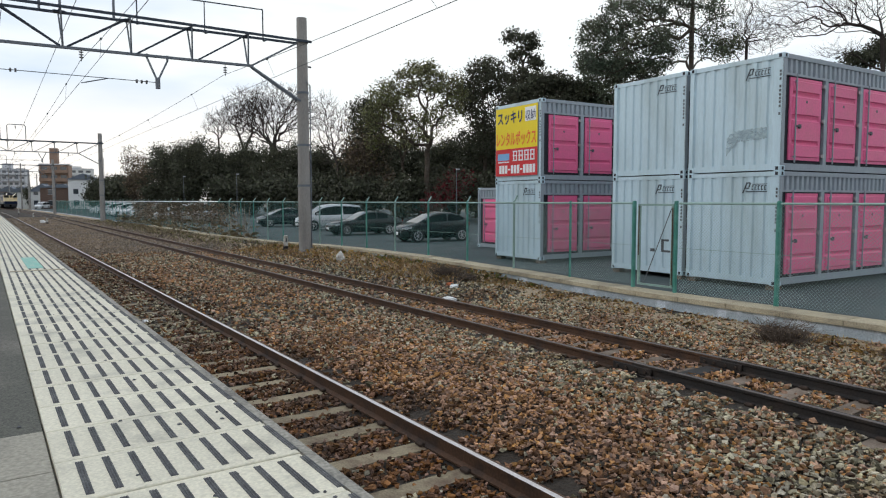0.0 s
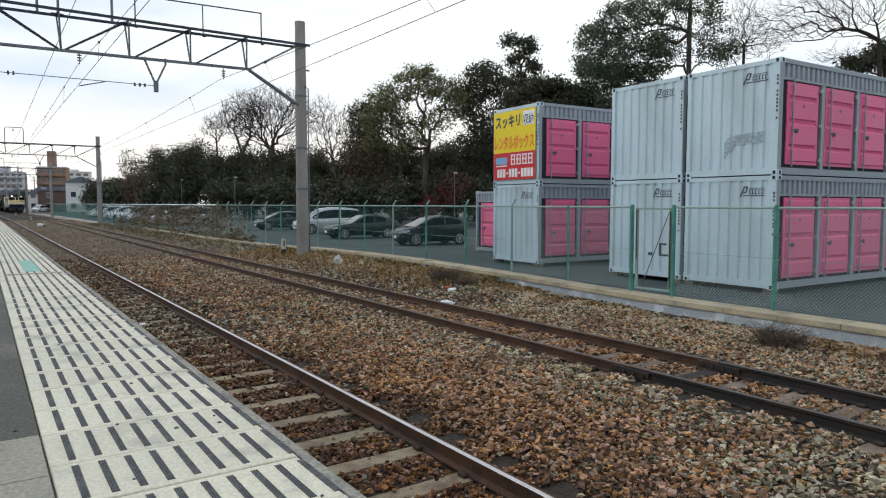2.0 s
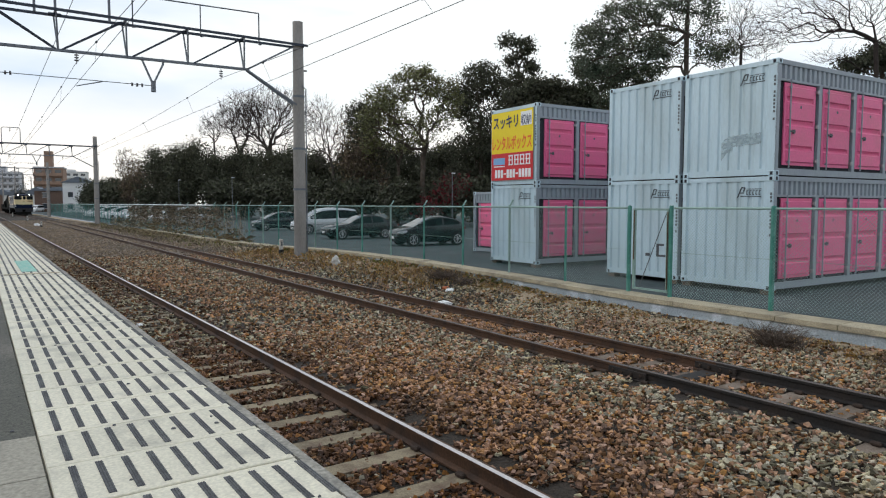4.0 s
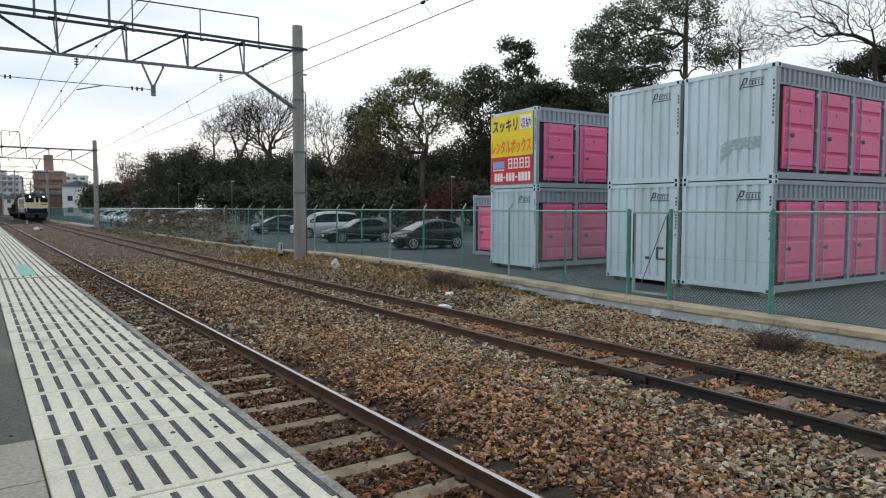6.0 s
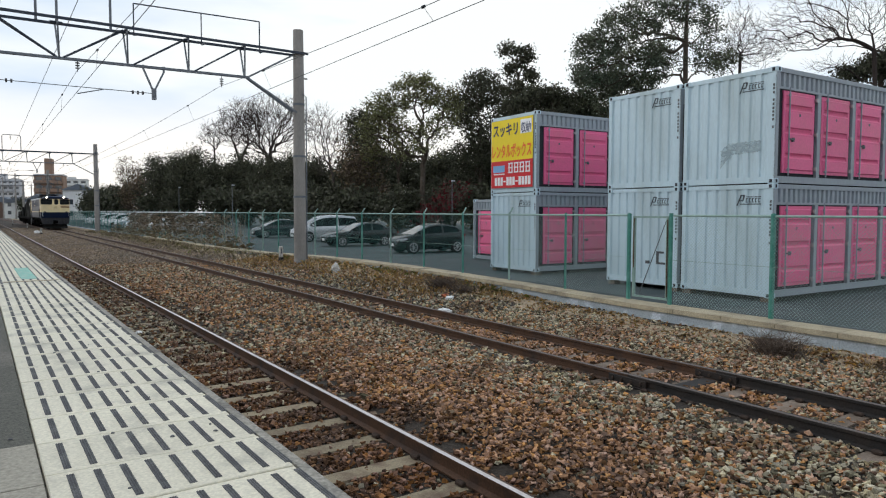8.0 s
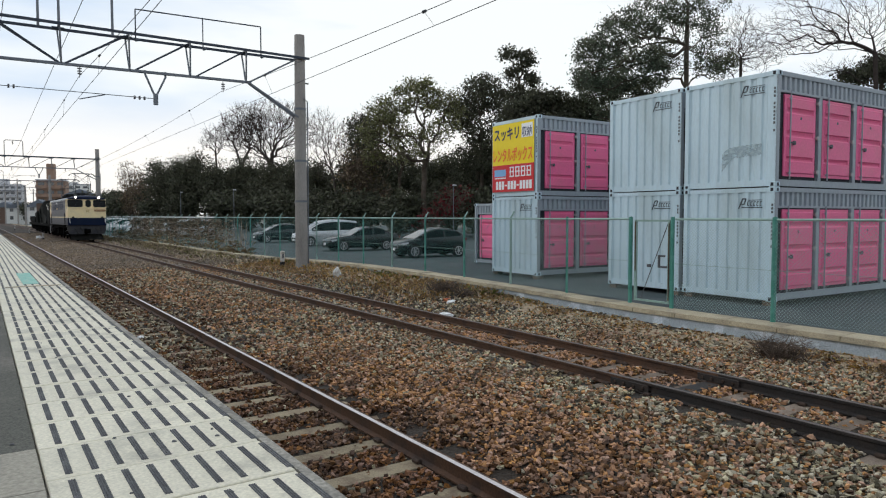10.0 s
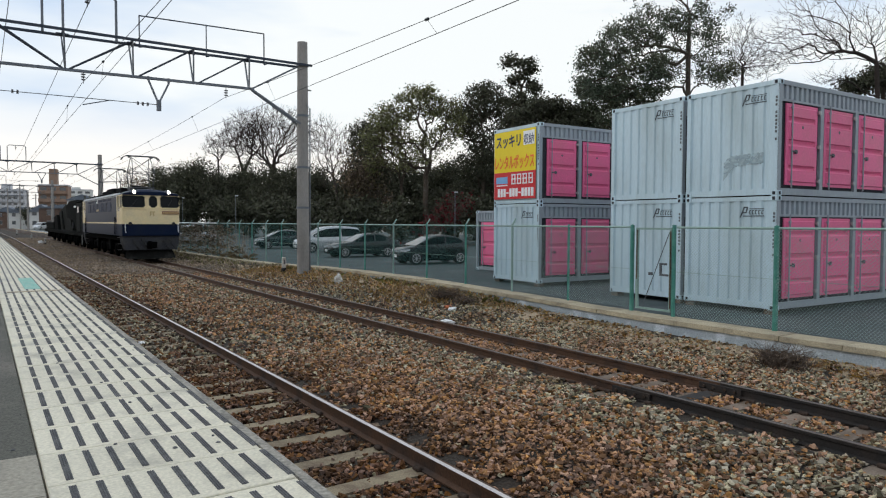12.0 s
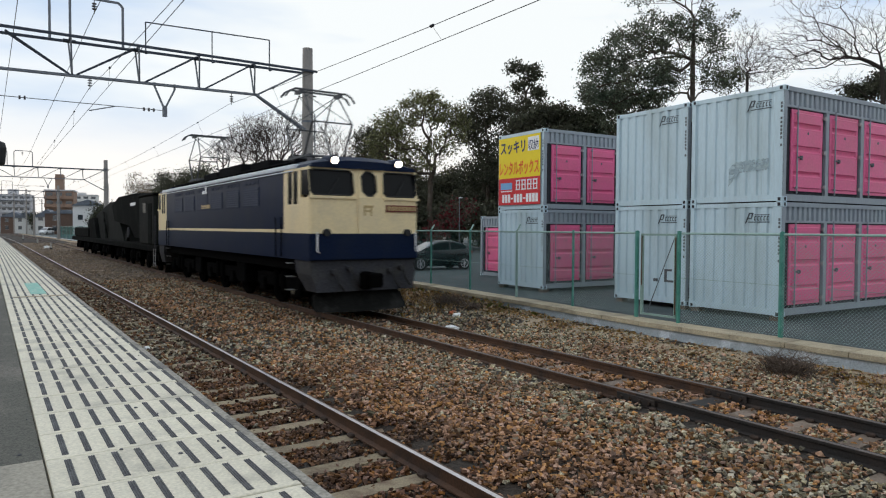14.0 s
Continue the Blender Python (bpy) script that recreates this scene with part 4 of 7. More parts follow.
def locomotive():
    L = thing("locomotive", "blue and cream electric locomotive with lit headlamps on the rails", "locomotive")
    H = 1.40
    CUT = 1.62
    # body: band, sides, cab fronts
    part("lower_band", hull([(H, 1.32), (H, 1.925)], 0.05, LEN - 0.05), M_loco_blue, L, "dark blue lower band of the body")
    part("body_side", hull([(H - 0.004, 1.925), (H - 0.004, 3.42)], CUT, LEN - CUT), M_loco_blue, L, "dark blue body side")
    for sx in (-1, 1):
        part("side_stripe", Shape().box(sx * (H - 0.01), CUT, 1.935, sx * (H + 0.006), LEN - CUT, 2.015), M_cream, L, "cream stripe along the side")
        part("eave", Shape().bevel(min(sx * 1.28, sx * 1.425), 0.9, 3.42, max(sx * 1.28, sx * 1.425), LEN - 0.9, 3.53, 0.02), M_eave_sheen, L, "silver-grey roof edge, whitened for the sheen of the sky")
        part("gutter", Shape().box(sx * 1.40, 1.0, 3.36, sx * 1.43, LEN - 1.0, 3.385), M_eave_sheen, L)
        for i in range(6):
            y = 3.4 + i * 1.66
            w = part("louver_window", Shape().box(sx * 1.388, y, 2.60, sx * 1.404, y + 1.3, 3.12), M_louver_sheen, L, "louvred side panel, paler blue for its reflections")
            for k in range(8):
                z = 2.64 + k * 0.06
                part("slat", Shape().hexa([(sx * 1.404, y + 0.04, z), (sx * 1.416, y + 0.04, z), (sx * 1.416, y + 1.26, z), (sx * 1.404, y + 1.26, z), (sx * 1.404, y + 0.04, z + 0.035), (sx * 1.407, y + 0.04, z + 0.035), (sx * 1.407, y + 1.26, z + 0.035), (sx * 1.404, y + 1.26, z + 0.035)]), M_louver_sheen, w)
            for k in range(4):
                part("upper_vent", Shape().box(sx * 1.39, y + 0.05 + k * 0.32, 3.20, sx * 1.408, y + 0.28 + k * 0.32, 3.30), M_louver_sheen, L)
        part("emblem", Shape().box(sx * 1.398, 8.45, 3.14, sx * 1.412, 8.65, 3.38).box(sx * 1.398, 8.72, 3.14, sx * 1.412, 9.0, 3.24), M_white, L, "white emblem on the side")
        part("maker_plate", Shape().box(sx * 1.398, 8.1, 2.66, sx * 1.414, 9.1, 2.78), M_silver, L)
    # cabs
    def cab():
        s = Shape()
        ring = lambda y, zt, w: [(-w, y, 1.925), (w, y, 1.925), (w, y, zt), (-w, y, zt)]
        s.loft([ring(0.02, 2.74, H - 0.03), ring(0.10, 2.74, H), ring(CUT, 2.74, H)])
        return s
    both("cab", cab, M_cream, L, "cream cab front and side")

    for mk in (lambda q: q, mirrored):
        slope = lambda z: 0.03 + (z - 2.74) * 0.19
        fs = Shape()
        for (c0, c1), (x0, x1), c in (((-1.40, -0.21), (-1.372, -0.31), 0.065), ((-0.21, 0.395), (-0.09, 0.29), 0.11), ((0.395, 1.40), (0.47, 1.372), 0.065)):
            inner = [(x, slope(z), z) for x, _, z in rounded(x0, x1, 2.80, 3.37, c, 0)]
            outer = [(x, slope(z), z) for x, z in ((x0 + c, 2.74), (x1 - c, 2.74), (c1, 2.80 + c), (c1, 3.37 - c), (x1 - c, 3.44), (x0 + c, 3.44), (c0, 3.37 - c), (c0, 2.80 + c))]
            outer = [(x0 + c, slope(2.74), 2.74), (x1 - c, slope(2.74), 2.74)] + outer[2:]
            corner = {1: (c1, slope(2.74), 2.74), 3: (c1, slope(3.44), 3.44), 5: (c0, slope(3.44), 3.44), 7: (c0, slope(2.74), 2.74)}
            deep = [(x, y + 0.05, z) for x, y, z in inner]
            for i in range(8):
                j = (i + 1) % 8
                if i in corner:
                    fs.face([outer[i], corner[i], outer[j], inner[j], inner[i]])
                else:
                    fs.face([outer[i], outer[j], inner[j], inner[i]])
                fs.face([inner[i], inner[j], deep[j], deep[i]])
            part("windscreen", mk(Shape().loft([[(x, y + 0.035, z) for x, y, z in inner], [(x, y + 0.06, z) for x, y, z in inner]])), M_cabglass, L, "dark windscreen pane with rounded corners")
            part("window_seal", mk(Shape().tube([(x, y - 0.004, z) for x, y, z in inner + inner[:1]], 0.016, 5)), M_rubber, L, "black rubber window seal")
        for x, lean in ((-0.95, 0.28), (0.80, 0.24)):
            part("wiper", mk(Shape().bar((x, slope(2.82) - 0.03, 2.82), (x + lean, slope(3.2) - 0.03, 3.20), 0.014, 0.014)), M_rubber, L, "black windscreen wiper")
        part("front_frame", mk(fs), M_cream, L, "cream window frame across the front")
        for sx in (-1, 1):
            a, b = sorted((sx * 1.33, sx * 1.40))
            for y0, y1, z0 in ((0.56, 0.74, 2.74), (1.02, 1.08, 2.5), (1.36, CUT, 2.74)):
                part("side_pillar", mk(Shape().box(a, y0, z0, b, y1, 3.42)), M_cream, L)
            part("side_header", mk(Shape().box(a, 0.1, 3.36, b, CUT, 3.42)), M_cream, L)
            a, b = sorted((sx * 1.34, sx * 1.385))
            for y0, y1, z0 in ((0.09, 0.56, 2.80), (0.74, 1.02, 2.62), (1.08, 1.36, 2.62)):
                part("side_window", mk(Shape().box(a, y0, z0, b, y1, 3.36)), M_cabglass, L, "dark cab side window")
            a, b = sorted((sx * 1.385, sx * 1.402))
            for y0 in (0.74, 1.08):
                part("door_window", mk(Shape().box(a, y0 + 0.02, 2.60, b, y0 + 0.26, 2.76)), M_cabglass, L)

    both("window_sill", lambda: Shape().box(-1.42, -0.02, 2.72, -0.28, 0.12, 2.77), M_cream, L)
    both("window_sill", lambda: Shape().box(0.45, -0.02, 2.72, 1.42, 0.12, 2.77), M_cream, L)

    def door():
        s = Shape().box(-0.22, 0.0, 1.93, -0.195, 0.03, 3.42).box(0.40, 0.0, 1.93, 0.425, 0.03, 3.42)
        s.box(-0.195, -0.004, 1.93, 0.40, 0.022, 2.76)
        return s
    both("end_door", door, M_cream, L, "cream end door in the middle of the front")
    both("band_front", lambda: Shape().box(-H + 0.02, 0.0, 1.34, H - 0.02, 0.06, 1.915), M_loco_blue, L)
    # number plate and emblem as plain strokes
    def plate():
        return Shape().box(0.52, -0.012, 2.44, 1.34, 0.022, 2.60)
    for i, p in enumerate(both("number_plate", plate, M_plate, L, "dark red number plate")):
        s = Shape()
        for k in range(8):
            a = 0.55 + k * 0.097
            s.box(a, -0.020, 2.47, a + 0.065, -0.013, 2.57)
        part("plate_bars", s if i == 0 else mirrored(s), M_silver, p)
    def mark():
        return Shape().box(-0.08, -0.012, 2.34, -0.035, -0.005, 2.58).box(-0.035, -0.012, 2.53, 0.17, -0.005, 2.58).box(-0.035, -0.012, 2.43, 0.10, -0.005, 2.47).box(0.09, -0.012, 2.34, 0.13, -0.005, 2.53)
    both("front_emblem", mark, M_silver, L, "small emblem on the end door")
    # headlamps and tail lamps
    for mk in (lambda q: q, mirrored):
        for x in (-0.80, 0.86):
            h = part("headlamp", mk(Shape().tube([(x, 0.02, 3.585), (x, 0.45, 3.585)], [0.12, 0.14], 18)), M_loco_blue, L, "round headlamp on the roof edge")
            part("lens" if mk is not mirrored else "unlit_lens", mk(Shape().tube([(x, 0.012, 3.585), (x, 0.02, 3.585)], 0.078, 18)), M_lamp if mk is not mirrored else M_cabglass, h)
        for x in (-1.02, 1.08):
            part("tail_lamp", mk(Shape().disc((x, -0.02, 1.95), (0, 1, 0), 0.085, 0.10, 14)), M_rubber, L, "dark round tail lamp")
        for x in (-1.26, 1.30):
            part("handrail", mk(Shape().tube([(x, -0.03, 1.95), (x, -0.06, 1.90), (x, -0.06, 1.52), (x + 0.06, -0.03, 1.50)], 0.018, 6)), M_white, L, "white handrail at the front corner")
        part("skirt", mk(Shape().loft([[(-1.37, 0.12, 1.32), (1.37, 0.12, 1.32), (1.37, 1.0, 1.32), (-1.37, 1.0, 1.32)], [(-1.36, 0.06, 1.0), (1.36, 0.06, 1.0), (1.36, 0.92, 1.0), (-1.36, 0.92, 1.0)], [(-1.24, -0.02, 0.60), (1.24, -0.02, 0.60), (1.24, 0.62, 0.60), (-1.24, 0.62, 0.60)]])), M_skirt, L, "grey steel skirt below the front")
        blade = []
        for z, w, out in ((0.58, 1.08, 0.12), (0.46, 1.16, 0.06), (0.30, 1.20, -0.02), (0.20, 1.20, -0.10), (0.14, 1.18, -0.16)):
            curve = [(w * (i / 6 - 1), out + 0.34 * abs(i / 6 - 1) ** 3, z) for i in range(13)]
            blade.append(curve + [(x, y + 0.05, z) for x, y, z in reversed(curve)])
        part("snow_plough", mk(Shape().loft(blade)), M_plough, L, "grey rounded plough plate over the rails")
        part("coupler", mk(Shape().bevel(-0.17, -0.52, 0.70, 0.17, 0.05, 1.02, 0.03).bevel(-0.26, -0.36, 0.66, -0.05, -0.12, 1.06, 0.03)), M_under, L, "black knuckle coupler")
        for x, z in ((-0.85, 1.05), (-0.45, 1.12), (0.62, 1.05), (0.9, 1.12)):
            part("air_hose", mk(Shape().tube([(x, 0.03, z), (x, -0.10, z), (x + 0.08, -0.14, z - 0.25), (x + 0.22, -0.12, z - 0.42)], 0.03, 6)), M_rubber, L)
            part("hose_cock", mk(Shape().disc((x, -0.05, z), (0, 1, 0), 0.07, 0.14, 10)), M_skirt, L)
        for sx in (-1, 1):
            for k in range(3):
                part("step", mk(Shape().box(min(sx * 1.22, sx * 1.40), 1.32, 0.56 + k * 0.32, max(sx * 1.22, sx * 1.38), 1.52, 0.575 + k * 0.32)), M_steel, L)
            part("door_rail", mk(Shape().tube([(sx * 1.43, 2.1, 1.35), (sx * 1.43, 2.1, 2.3)], 0.015, 5).tube([(sx * 1.43, 1.72, 1.35), (sx * 1.43, 1.72, 2.3)], 0.015, 5)), M_under, L)
        part("roof_front", mk(Shape().loft([[(x * 1.37, y, z) for x, z in ((-1, 3.42), (1, 3.42), (0.97, 3.50), (0.70, 3.50 + b * 0.6), (0.35, 3.50 + b), (0, 3.50 + b * 1.08), (-0.35, 3.50 + b), (-0.70, 3.50 + b * 0.6), (-0.97, 3.50))] for y, b in ((0.08, 0.10), (0.30, 0.20), (0.9, 0.24), (1.7, 0.25))])), M_loco_blue, L, "blue curved roof over the cab")
    # roof
    part("roof", Shape().loft([[(x * 1.36, y, z) for x, z in ((-1, 3.46), (1, 3.46), (0.97, 3.53), (0.7, 3.66), (0.35, 3.75), (0, 3.77), (-0.35, 3.75), (-0.7, 3.66), (-0.97, 3.53))] for y in (1.7, LEN - 1.7)]), M_roof, L, "dark sooty roof")
    for y0, y1, w, h in ((4.6, 6.2, 0.7, 0.22), (6.8, 9.2, 0.8, 0.26), (9.8, 11.5, 0.7, 0.2), (3.6, 4.2, 0.3, 0.3)):
        part("roof_box", Shape().bevel(-w, y0, 3.70, w, y1, 3.76 + h, 0.03), M_roof, L)
    for sx in (-0.95, 0.95):
        part("roof_walkway", Shape().box(sx - 0.14, 1.8, 3.66, sx + 0.14, LEN - 1.8, 3.70), M_roof, L)
    pantograph(L, 2.75)
    pantograph(L, 13.4)
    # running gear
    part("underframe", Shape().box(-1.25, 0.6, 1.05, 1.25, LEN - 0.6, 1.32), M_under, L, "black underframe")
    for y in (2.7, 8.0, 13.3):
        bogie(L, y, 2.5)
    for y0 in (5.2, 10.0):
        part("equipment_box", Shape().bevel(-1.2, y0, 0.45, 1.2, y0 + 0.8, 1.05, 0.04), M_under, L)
    return L


LOCO = locomotive()


def heavy_wagon():
    """Its origin lies where the locomotive's does; it couples behind it."""
    W = thing("heavy_haul_wagon", "black heavy-haul railway wagon with sloping girders", "wagon")
    y = 17.0
    part("deck", Shape().bevel(-1.25, y, 0.95, 1.25, 52.0, 1.25, 0.04), M_wagon, W)
    cab = part("control_cabin", Shape().bevel(-1.28, y + 0.5, 1.25, 1.28, y + 3.9, 3.45, 0.06), M_wagon_grey, W, "grey-green control cabin")
    part("cabin_window", Shape().box(-1.30, y + 2.2, 2.7, -1.275, y + 2.9, 3.15), M_cabglass, cab)
    part("cabin_door", Shape().box(-1.30, y + 0.9, 1.3, -1.275, y + 1.7, 3.1), M_wagon, cab)
    part("cabin_roof", Shape().bevel(-1.33, y + 0.4, 3.45, 1.33, y + 4.0, 3.55, 0.04), M_wagon, cab)
    for dy in (0.1, 0.38):
        part("grab_rail", Shape().tube([(-1.28, y + dy, 1.1), (-1.28, y + dy, 2.55)], 0.02, 6), M_skirt, W)
    part("ladder", Shape().bar((-1.3, y + 0.1, 0.35), (-1.3, y + 0.1, 1.1), 0.03, 0.03).bar((-1.3, y + 0.5, 0.35), (-1.3, y + 0.5, 1.1), 0.03, 0.03).bar((-1.3, y + 0.1, 0.45), (-1.3, y + 0.5, 0.45), 0.03, 0.03).bar((-1.3, y + 0.1, 0.8), (-1.3, y + 0.5, 0.8), 0.03, 0.03), M_steel, W, "pale steel ladder")

    def profile(pts, w):
        return Shape().loft([[(sx * w, yy, zz) for yy, zz in pts] for sx in (-1, 1)])
    part("tall_frame", profile([(y + 4.6, 1.5), (y + 4.6, 3.55), (y + 5.4, 3.75), (y + 11.5, 3.75), (y + 14.0, 3.3), (y + 13.0, 2.4), (y + 8.0, 2.1), (y + 6.5, 1.5)], 1.05), M_wagon, W, "tall black girder frame")
    part("sloping_arm", profile([(y + 11.0, 1.25), (y + 14.0, 3.55), (y + 16.0, 3.6), (y + 22.5, 2.9), (y + 23.5, 1.6), (y + 20.0, 1.25)], 0.85), M_wagon_grey, W, "sloping steel arm")
    part("white_label", Shape().box(-1.07, y + 6.2, 3.15, -1.052, y + 7.6, 3.3), M_white, W)
    part("load", Shape().bevel(-1.2, y + 24.2, 1.25, 1.2, y + 33.5, 2.0, 0.1), M_wagon, W, "low black load")
    for yy, zz in ((y + 17.2, 2.4), (y + 17.6, 3.0), (y + 9.0, 1.8)):
        part("pipe_gear", Shape().tube([(-0.9, yy, 1.3), (-1.0, yy + 0.2, zz)], 0.06, 6).disc((-1.02, yy, zz - 0.3), (1, 0, 0), 0.22, 0.08, 12), M_wagon_grey, W)
    part("hand_wheel", Shape().disc((-1.08, y + 8.2, 1.75), (1, 0, 0), 0.28, 0.05, 16), M_skirt, W)
    part("rear_frame", profile([(y + 20.5, 1.25), (y + 22.0, 2.7), (y + 25.0, 2.5), (y + 26.0, 1.25)], 1.1), M_wagon, W)
    part("coupler", Shape().bevel(-0.15, y - 0.62, 0.72, 0.15, y + 0.1, 1.0, 0.03), M_under, W)
    for yy in (y + 1.9, y + 6.3, y + 10.7, y + 16.5, y + 21.5, y + 26.5, y + 31.5):
        bogie(W, yy, 1.7, 0.43)
    return W


WAGON = heavy_wagon()

# ---- parked cars ----
M_car_black = mat("black_car_paint", (0.005, 0.008, 0.009), 0.22, vary=0.05, bump=0.0)
M_car_navy = mat("dark_blue_car_paint", (0.012, 0.017, 0.022), 0.18, vary=0.05, bump=0.0)
M_car_silver = mat("silver_car_paint", (0.46, 0.48, 0.50), 0.3, 0.4, vary=0.05, bump=0.0)
M_car_white = mat("white_car_paint", (0.72, 0.73, 0.74), 0.25, vary=0.04, bump=0.0)
M_car_glass = glassy("car_glass", (0.006, 0.009, 0.010), 0.08)
M_car_glass.node_tree.nodes["Principled BSDF"].inputs["Specular IOR Level"].default_value = 0.03
M_tyre = mat("tyre", (0.012, 0.012, 0.012), 0.85, vary=0.2)
M_rim = mat("alloy_rim", (0.50, 0.50, 0.52), 0.35, 0.6, vary=0.08, bump=0.0)
M_headlight = glassy("headlight_glass", (0.55, 0.57, 0.60), 0.08)

M_windscreen = mat("car_windscreen", (0.03, 0.035, 0.038), 0.06, vary=0.05, bump=0.0, gloss=1.0)
M_windscreen.node_tree.nodes["Principled BSDF"].inputs["IOR"].default_value = 1.9

CAR_KINDS = {
    # length, width, front axle, rear axle; bonnet and belt line (x, z); roof line from cowl to tail (x, z); roof front, roof rear
    "saloon": (4.55, 1.76, 0.82, 3.55, ((0, 0.56), (0.10, 0.68), (0.45, 0.80), (1.35, 0.92), (2.4, 0.95), (3.7, 1.0), (4.35, 1.0), (4.50, 0.88), (4.55, 0.72)),
               ((1.30, 0.92), (1.75, 1.18), (2.10, 1.34), (2.45, 1.41), (2.9, 1.42), (3.30, 1.36), (3.65, 1.20), (4.00, 1.02)), 2.10, 3.30),
    "hatchback": (3.75, 1.69, 0.74, 3.20, ((0, 0.58), (0.08, 0.70), (0.33, 0.82), (0.92, 0.96), (1.8, 1.0), (2.9, 1.05), (3.50, 1.07), (3.70, 0.98), (3.75, 0.76)),
                  ((0.78, 0.94), (1.20, 1.16), (1.58, 1.34), (1.90, 1.43), (2.3, 1.46), (2.75, 1.43), (3.15, 1.34), (3.64, 1.05)), 1.58, 3.15),
    "van": (4.75, 1.80, 0.88, 3.72, ((0, 0.60), (0.08, 0.76), (0.35, 0.92), (0.80, 1.05), (1.8, 1.06), (3.4, 1.10), (4.50, 1.12), (4.70, 1.02), (4.75, 0.80)),
            ((0.65, 1.02), (1.15, 1.34), (1.55, 1.60), (1.95, 1.73), (2.6, 1.79), (3.6, 1.77), (4.35, 1.68), (4.66, 1.14)), 1.55, 4.35),
}


def car(kind, paint, at, label):
    """A car with its nose at x = 0, pointing to -x."""
    n, w, fx, rx, belt, top, r0, r1 = CAR_KINDS[kind]
    c = thing("parked_car", label, "car", at, "parked cars")
    hw = w / 2
    line = lambda pts, x: float(np.interp(x, [q[0] for q in pts], [q[1] for q in pts]))
    wide = lambda x: hw * float(np.interp(x, [0, 0.06, 0.18, 0.4, 0.8, 1.6, n - 0.9, n - 0.35, n - 0.1, n], [0.58, 0.76, 0.88, 0.955, 0.99, 1.0, 1.0, 0.965, 0.87, 0.74]))
    # lower body, from nose to tail
    rings = []
    for x in sorted({0.0, 0.04, 0.1, 0.18, 0.3, 0.45, 0.7, 1.0, 1.35, 1.8, 2.4, 3.0, 3.4, n - 0.6, n - 0.35, n - 0.18, n - 0.08, n}):
        y, z1 = wide(x), line(belt, x)
        z0 = float(np.interp(x, [0, 0.15, 0.5, n - 0.5, n - 0.1, n], [0.30, 0.20, 0.19, 0.19, 0.26, 0.36]))
        half = [(y * 0.90, z0), (y * 0.975, z0 + 0.10), (y, 0.42 + 0.3 * (z0 - 0.19)), (y * 0.995, z1 * 0.72), (y * 0.985, z1 - 0.10), (y * 0.95, z1 - 0.03), (y * 0.86, z1), (y * 0.45, z1 + 0.025)]
        rings.append([(x, q, z) for q, z in half] + [(x, -q, z) for q, z in reversed(half)])
    part("body", Shape().loft(rings), paint, c, smooth=True)
    # cabin: glass sides and ends, painted roof and pillars
    x0, x1 = top[0][0], top[-1][0]
    mid = (r0 + r1) / 2 + 0.05
    xs = sorted({x0 + (x1 - x0) * i / 22 for i in range(23)} | {r0, r1, mid - 0.04, mid + 0.04})
    glass, roof, screens = {}, Shape(), {}
    rows = []
    for x in xs:
        z0, z1 = line(belt, x) - 0.02, max(line(top, x), line(belt, x))
        yb = wide(x) * (0.93 if r0 - 0.5 < x < r1 + 0.2 else 0.88)
        k = min(1.0, (z1 - z0) / 0.42)
        yt = yb * (1 - 0.17 * k)
        rows.append([(x, yb, z0), (x, yb + (yt - yb) * 0.82, z0 + (z1 - z0) * 0.80), (x, yt - 0.04, z1 - 0.025 * k), (x, yt * 0.6, z1 + 0.018 * k), (x, 0, z1 + 0.026 * k)])
    for a, b in zip(rows, rows[1:]):
        u = (a[0][0] + b[0][0]) / 2
        for sy in (1, -1):
            fl = lambda q: (q[0], q[1] * sy, q[2])
            for j in range(4):
                if j == 0:
                    to = glass.setdefault((sy, u < mid), Shape()) if r0 - 0.55 < u < r1 + 0.25 and abs(u - mid) > 0.04 else roof
                elif j == 1:
                    to = roof
                else:
                    to = screens.setdefault(u < r0, Shape()) if u < r0 or u > r1 else roof
                to.face([fl(a[j]), fl(b[j]), fl(b[j + 1]), fl(a[j + 1])])
    for g in glass.values():
        part("side_window", g, M_car_glass, c, "dark car side window")
    for front, g in screens.items():
        part("windscreen" if front else "rear_window", g, M_windscreen, c, "sloping glass that mirrors the sky")
    part("roof", roof, paint, c)
    hood = line(belt, 0.35)
    for sy in (-1, 1):
        q = lambda x, k: sy * wide(x) * k
        part("mirror", Shape().bevel(r0 - 0.48, min(q(1.2, 0.97), q(1.2, 1.14)), hood + 0.16, r0 - 0.36, max(q(1.2, 0.97), q(1.2, 1.14)), hood + 0.29, 0.02), paint, c)
        part("headlight", Shape().loft([[(x - 0.012, q(x, 1.0) * k0 * 1.006, z0), (x - 0.012, q(x, 1.0) * k0 * 1.006, z1)] + [(x + 0.06, q(x, 0.9) * k0, z1), (x + 0.06, q(x, 0.9) * k0, z0)] for x, k0, z0, z1 in ((0.055, 0.72, hood - 0.21, hood - 0.14), (0.10, 0.93, hood - 0.21, hood - 0.11), (0.20, 1.0, hood - 0.19, hood - 0.075), (0.42, 1.0, hood - 0.13, hood - 0.05))]), M_headlight, c, "clear headlight")
        part("tail_light", Shape().box(n - 0.10, min(q(n, 0.85), q(n, 1.1)), hood - 0.02, n + 0.01, max(q(n, 0.85), q(n, 1.1)), hood + 0.10), M_plate, c, "red tail light")
        part("side_crease", Shape().bar((fx + 0.4, q(1.6, 0.992), 0.66), (rx - 0.4, q(1.6, 0.992), 0.70), 0.012, 0.012), M_tyre, c)
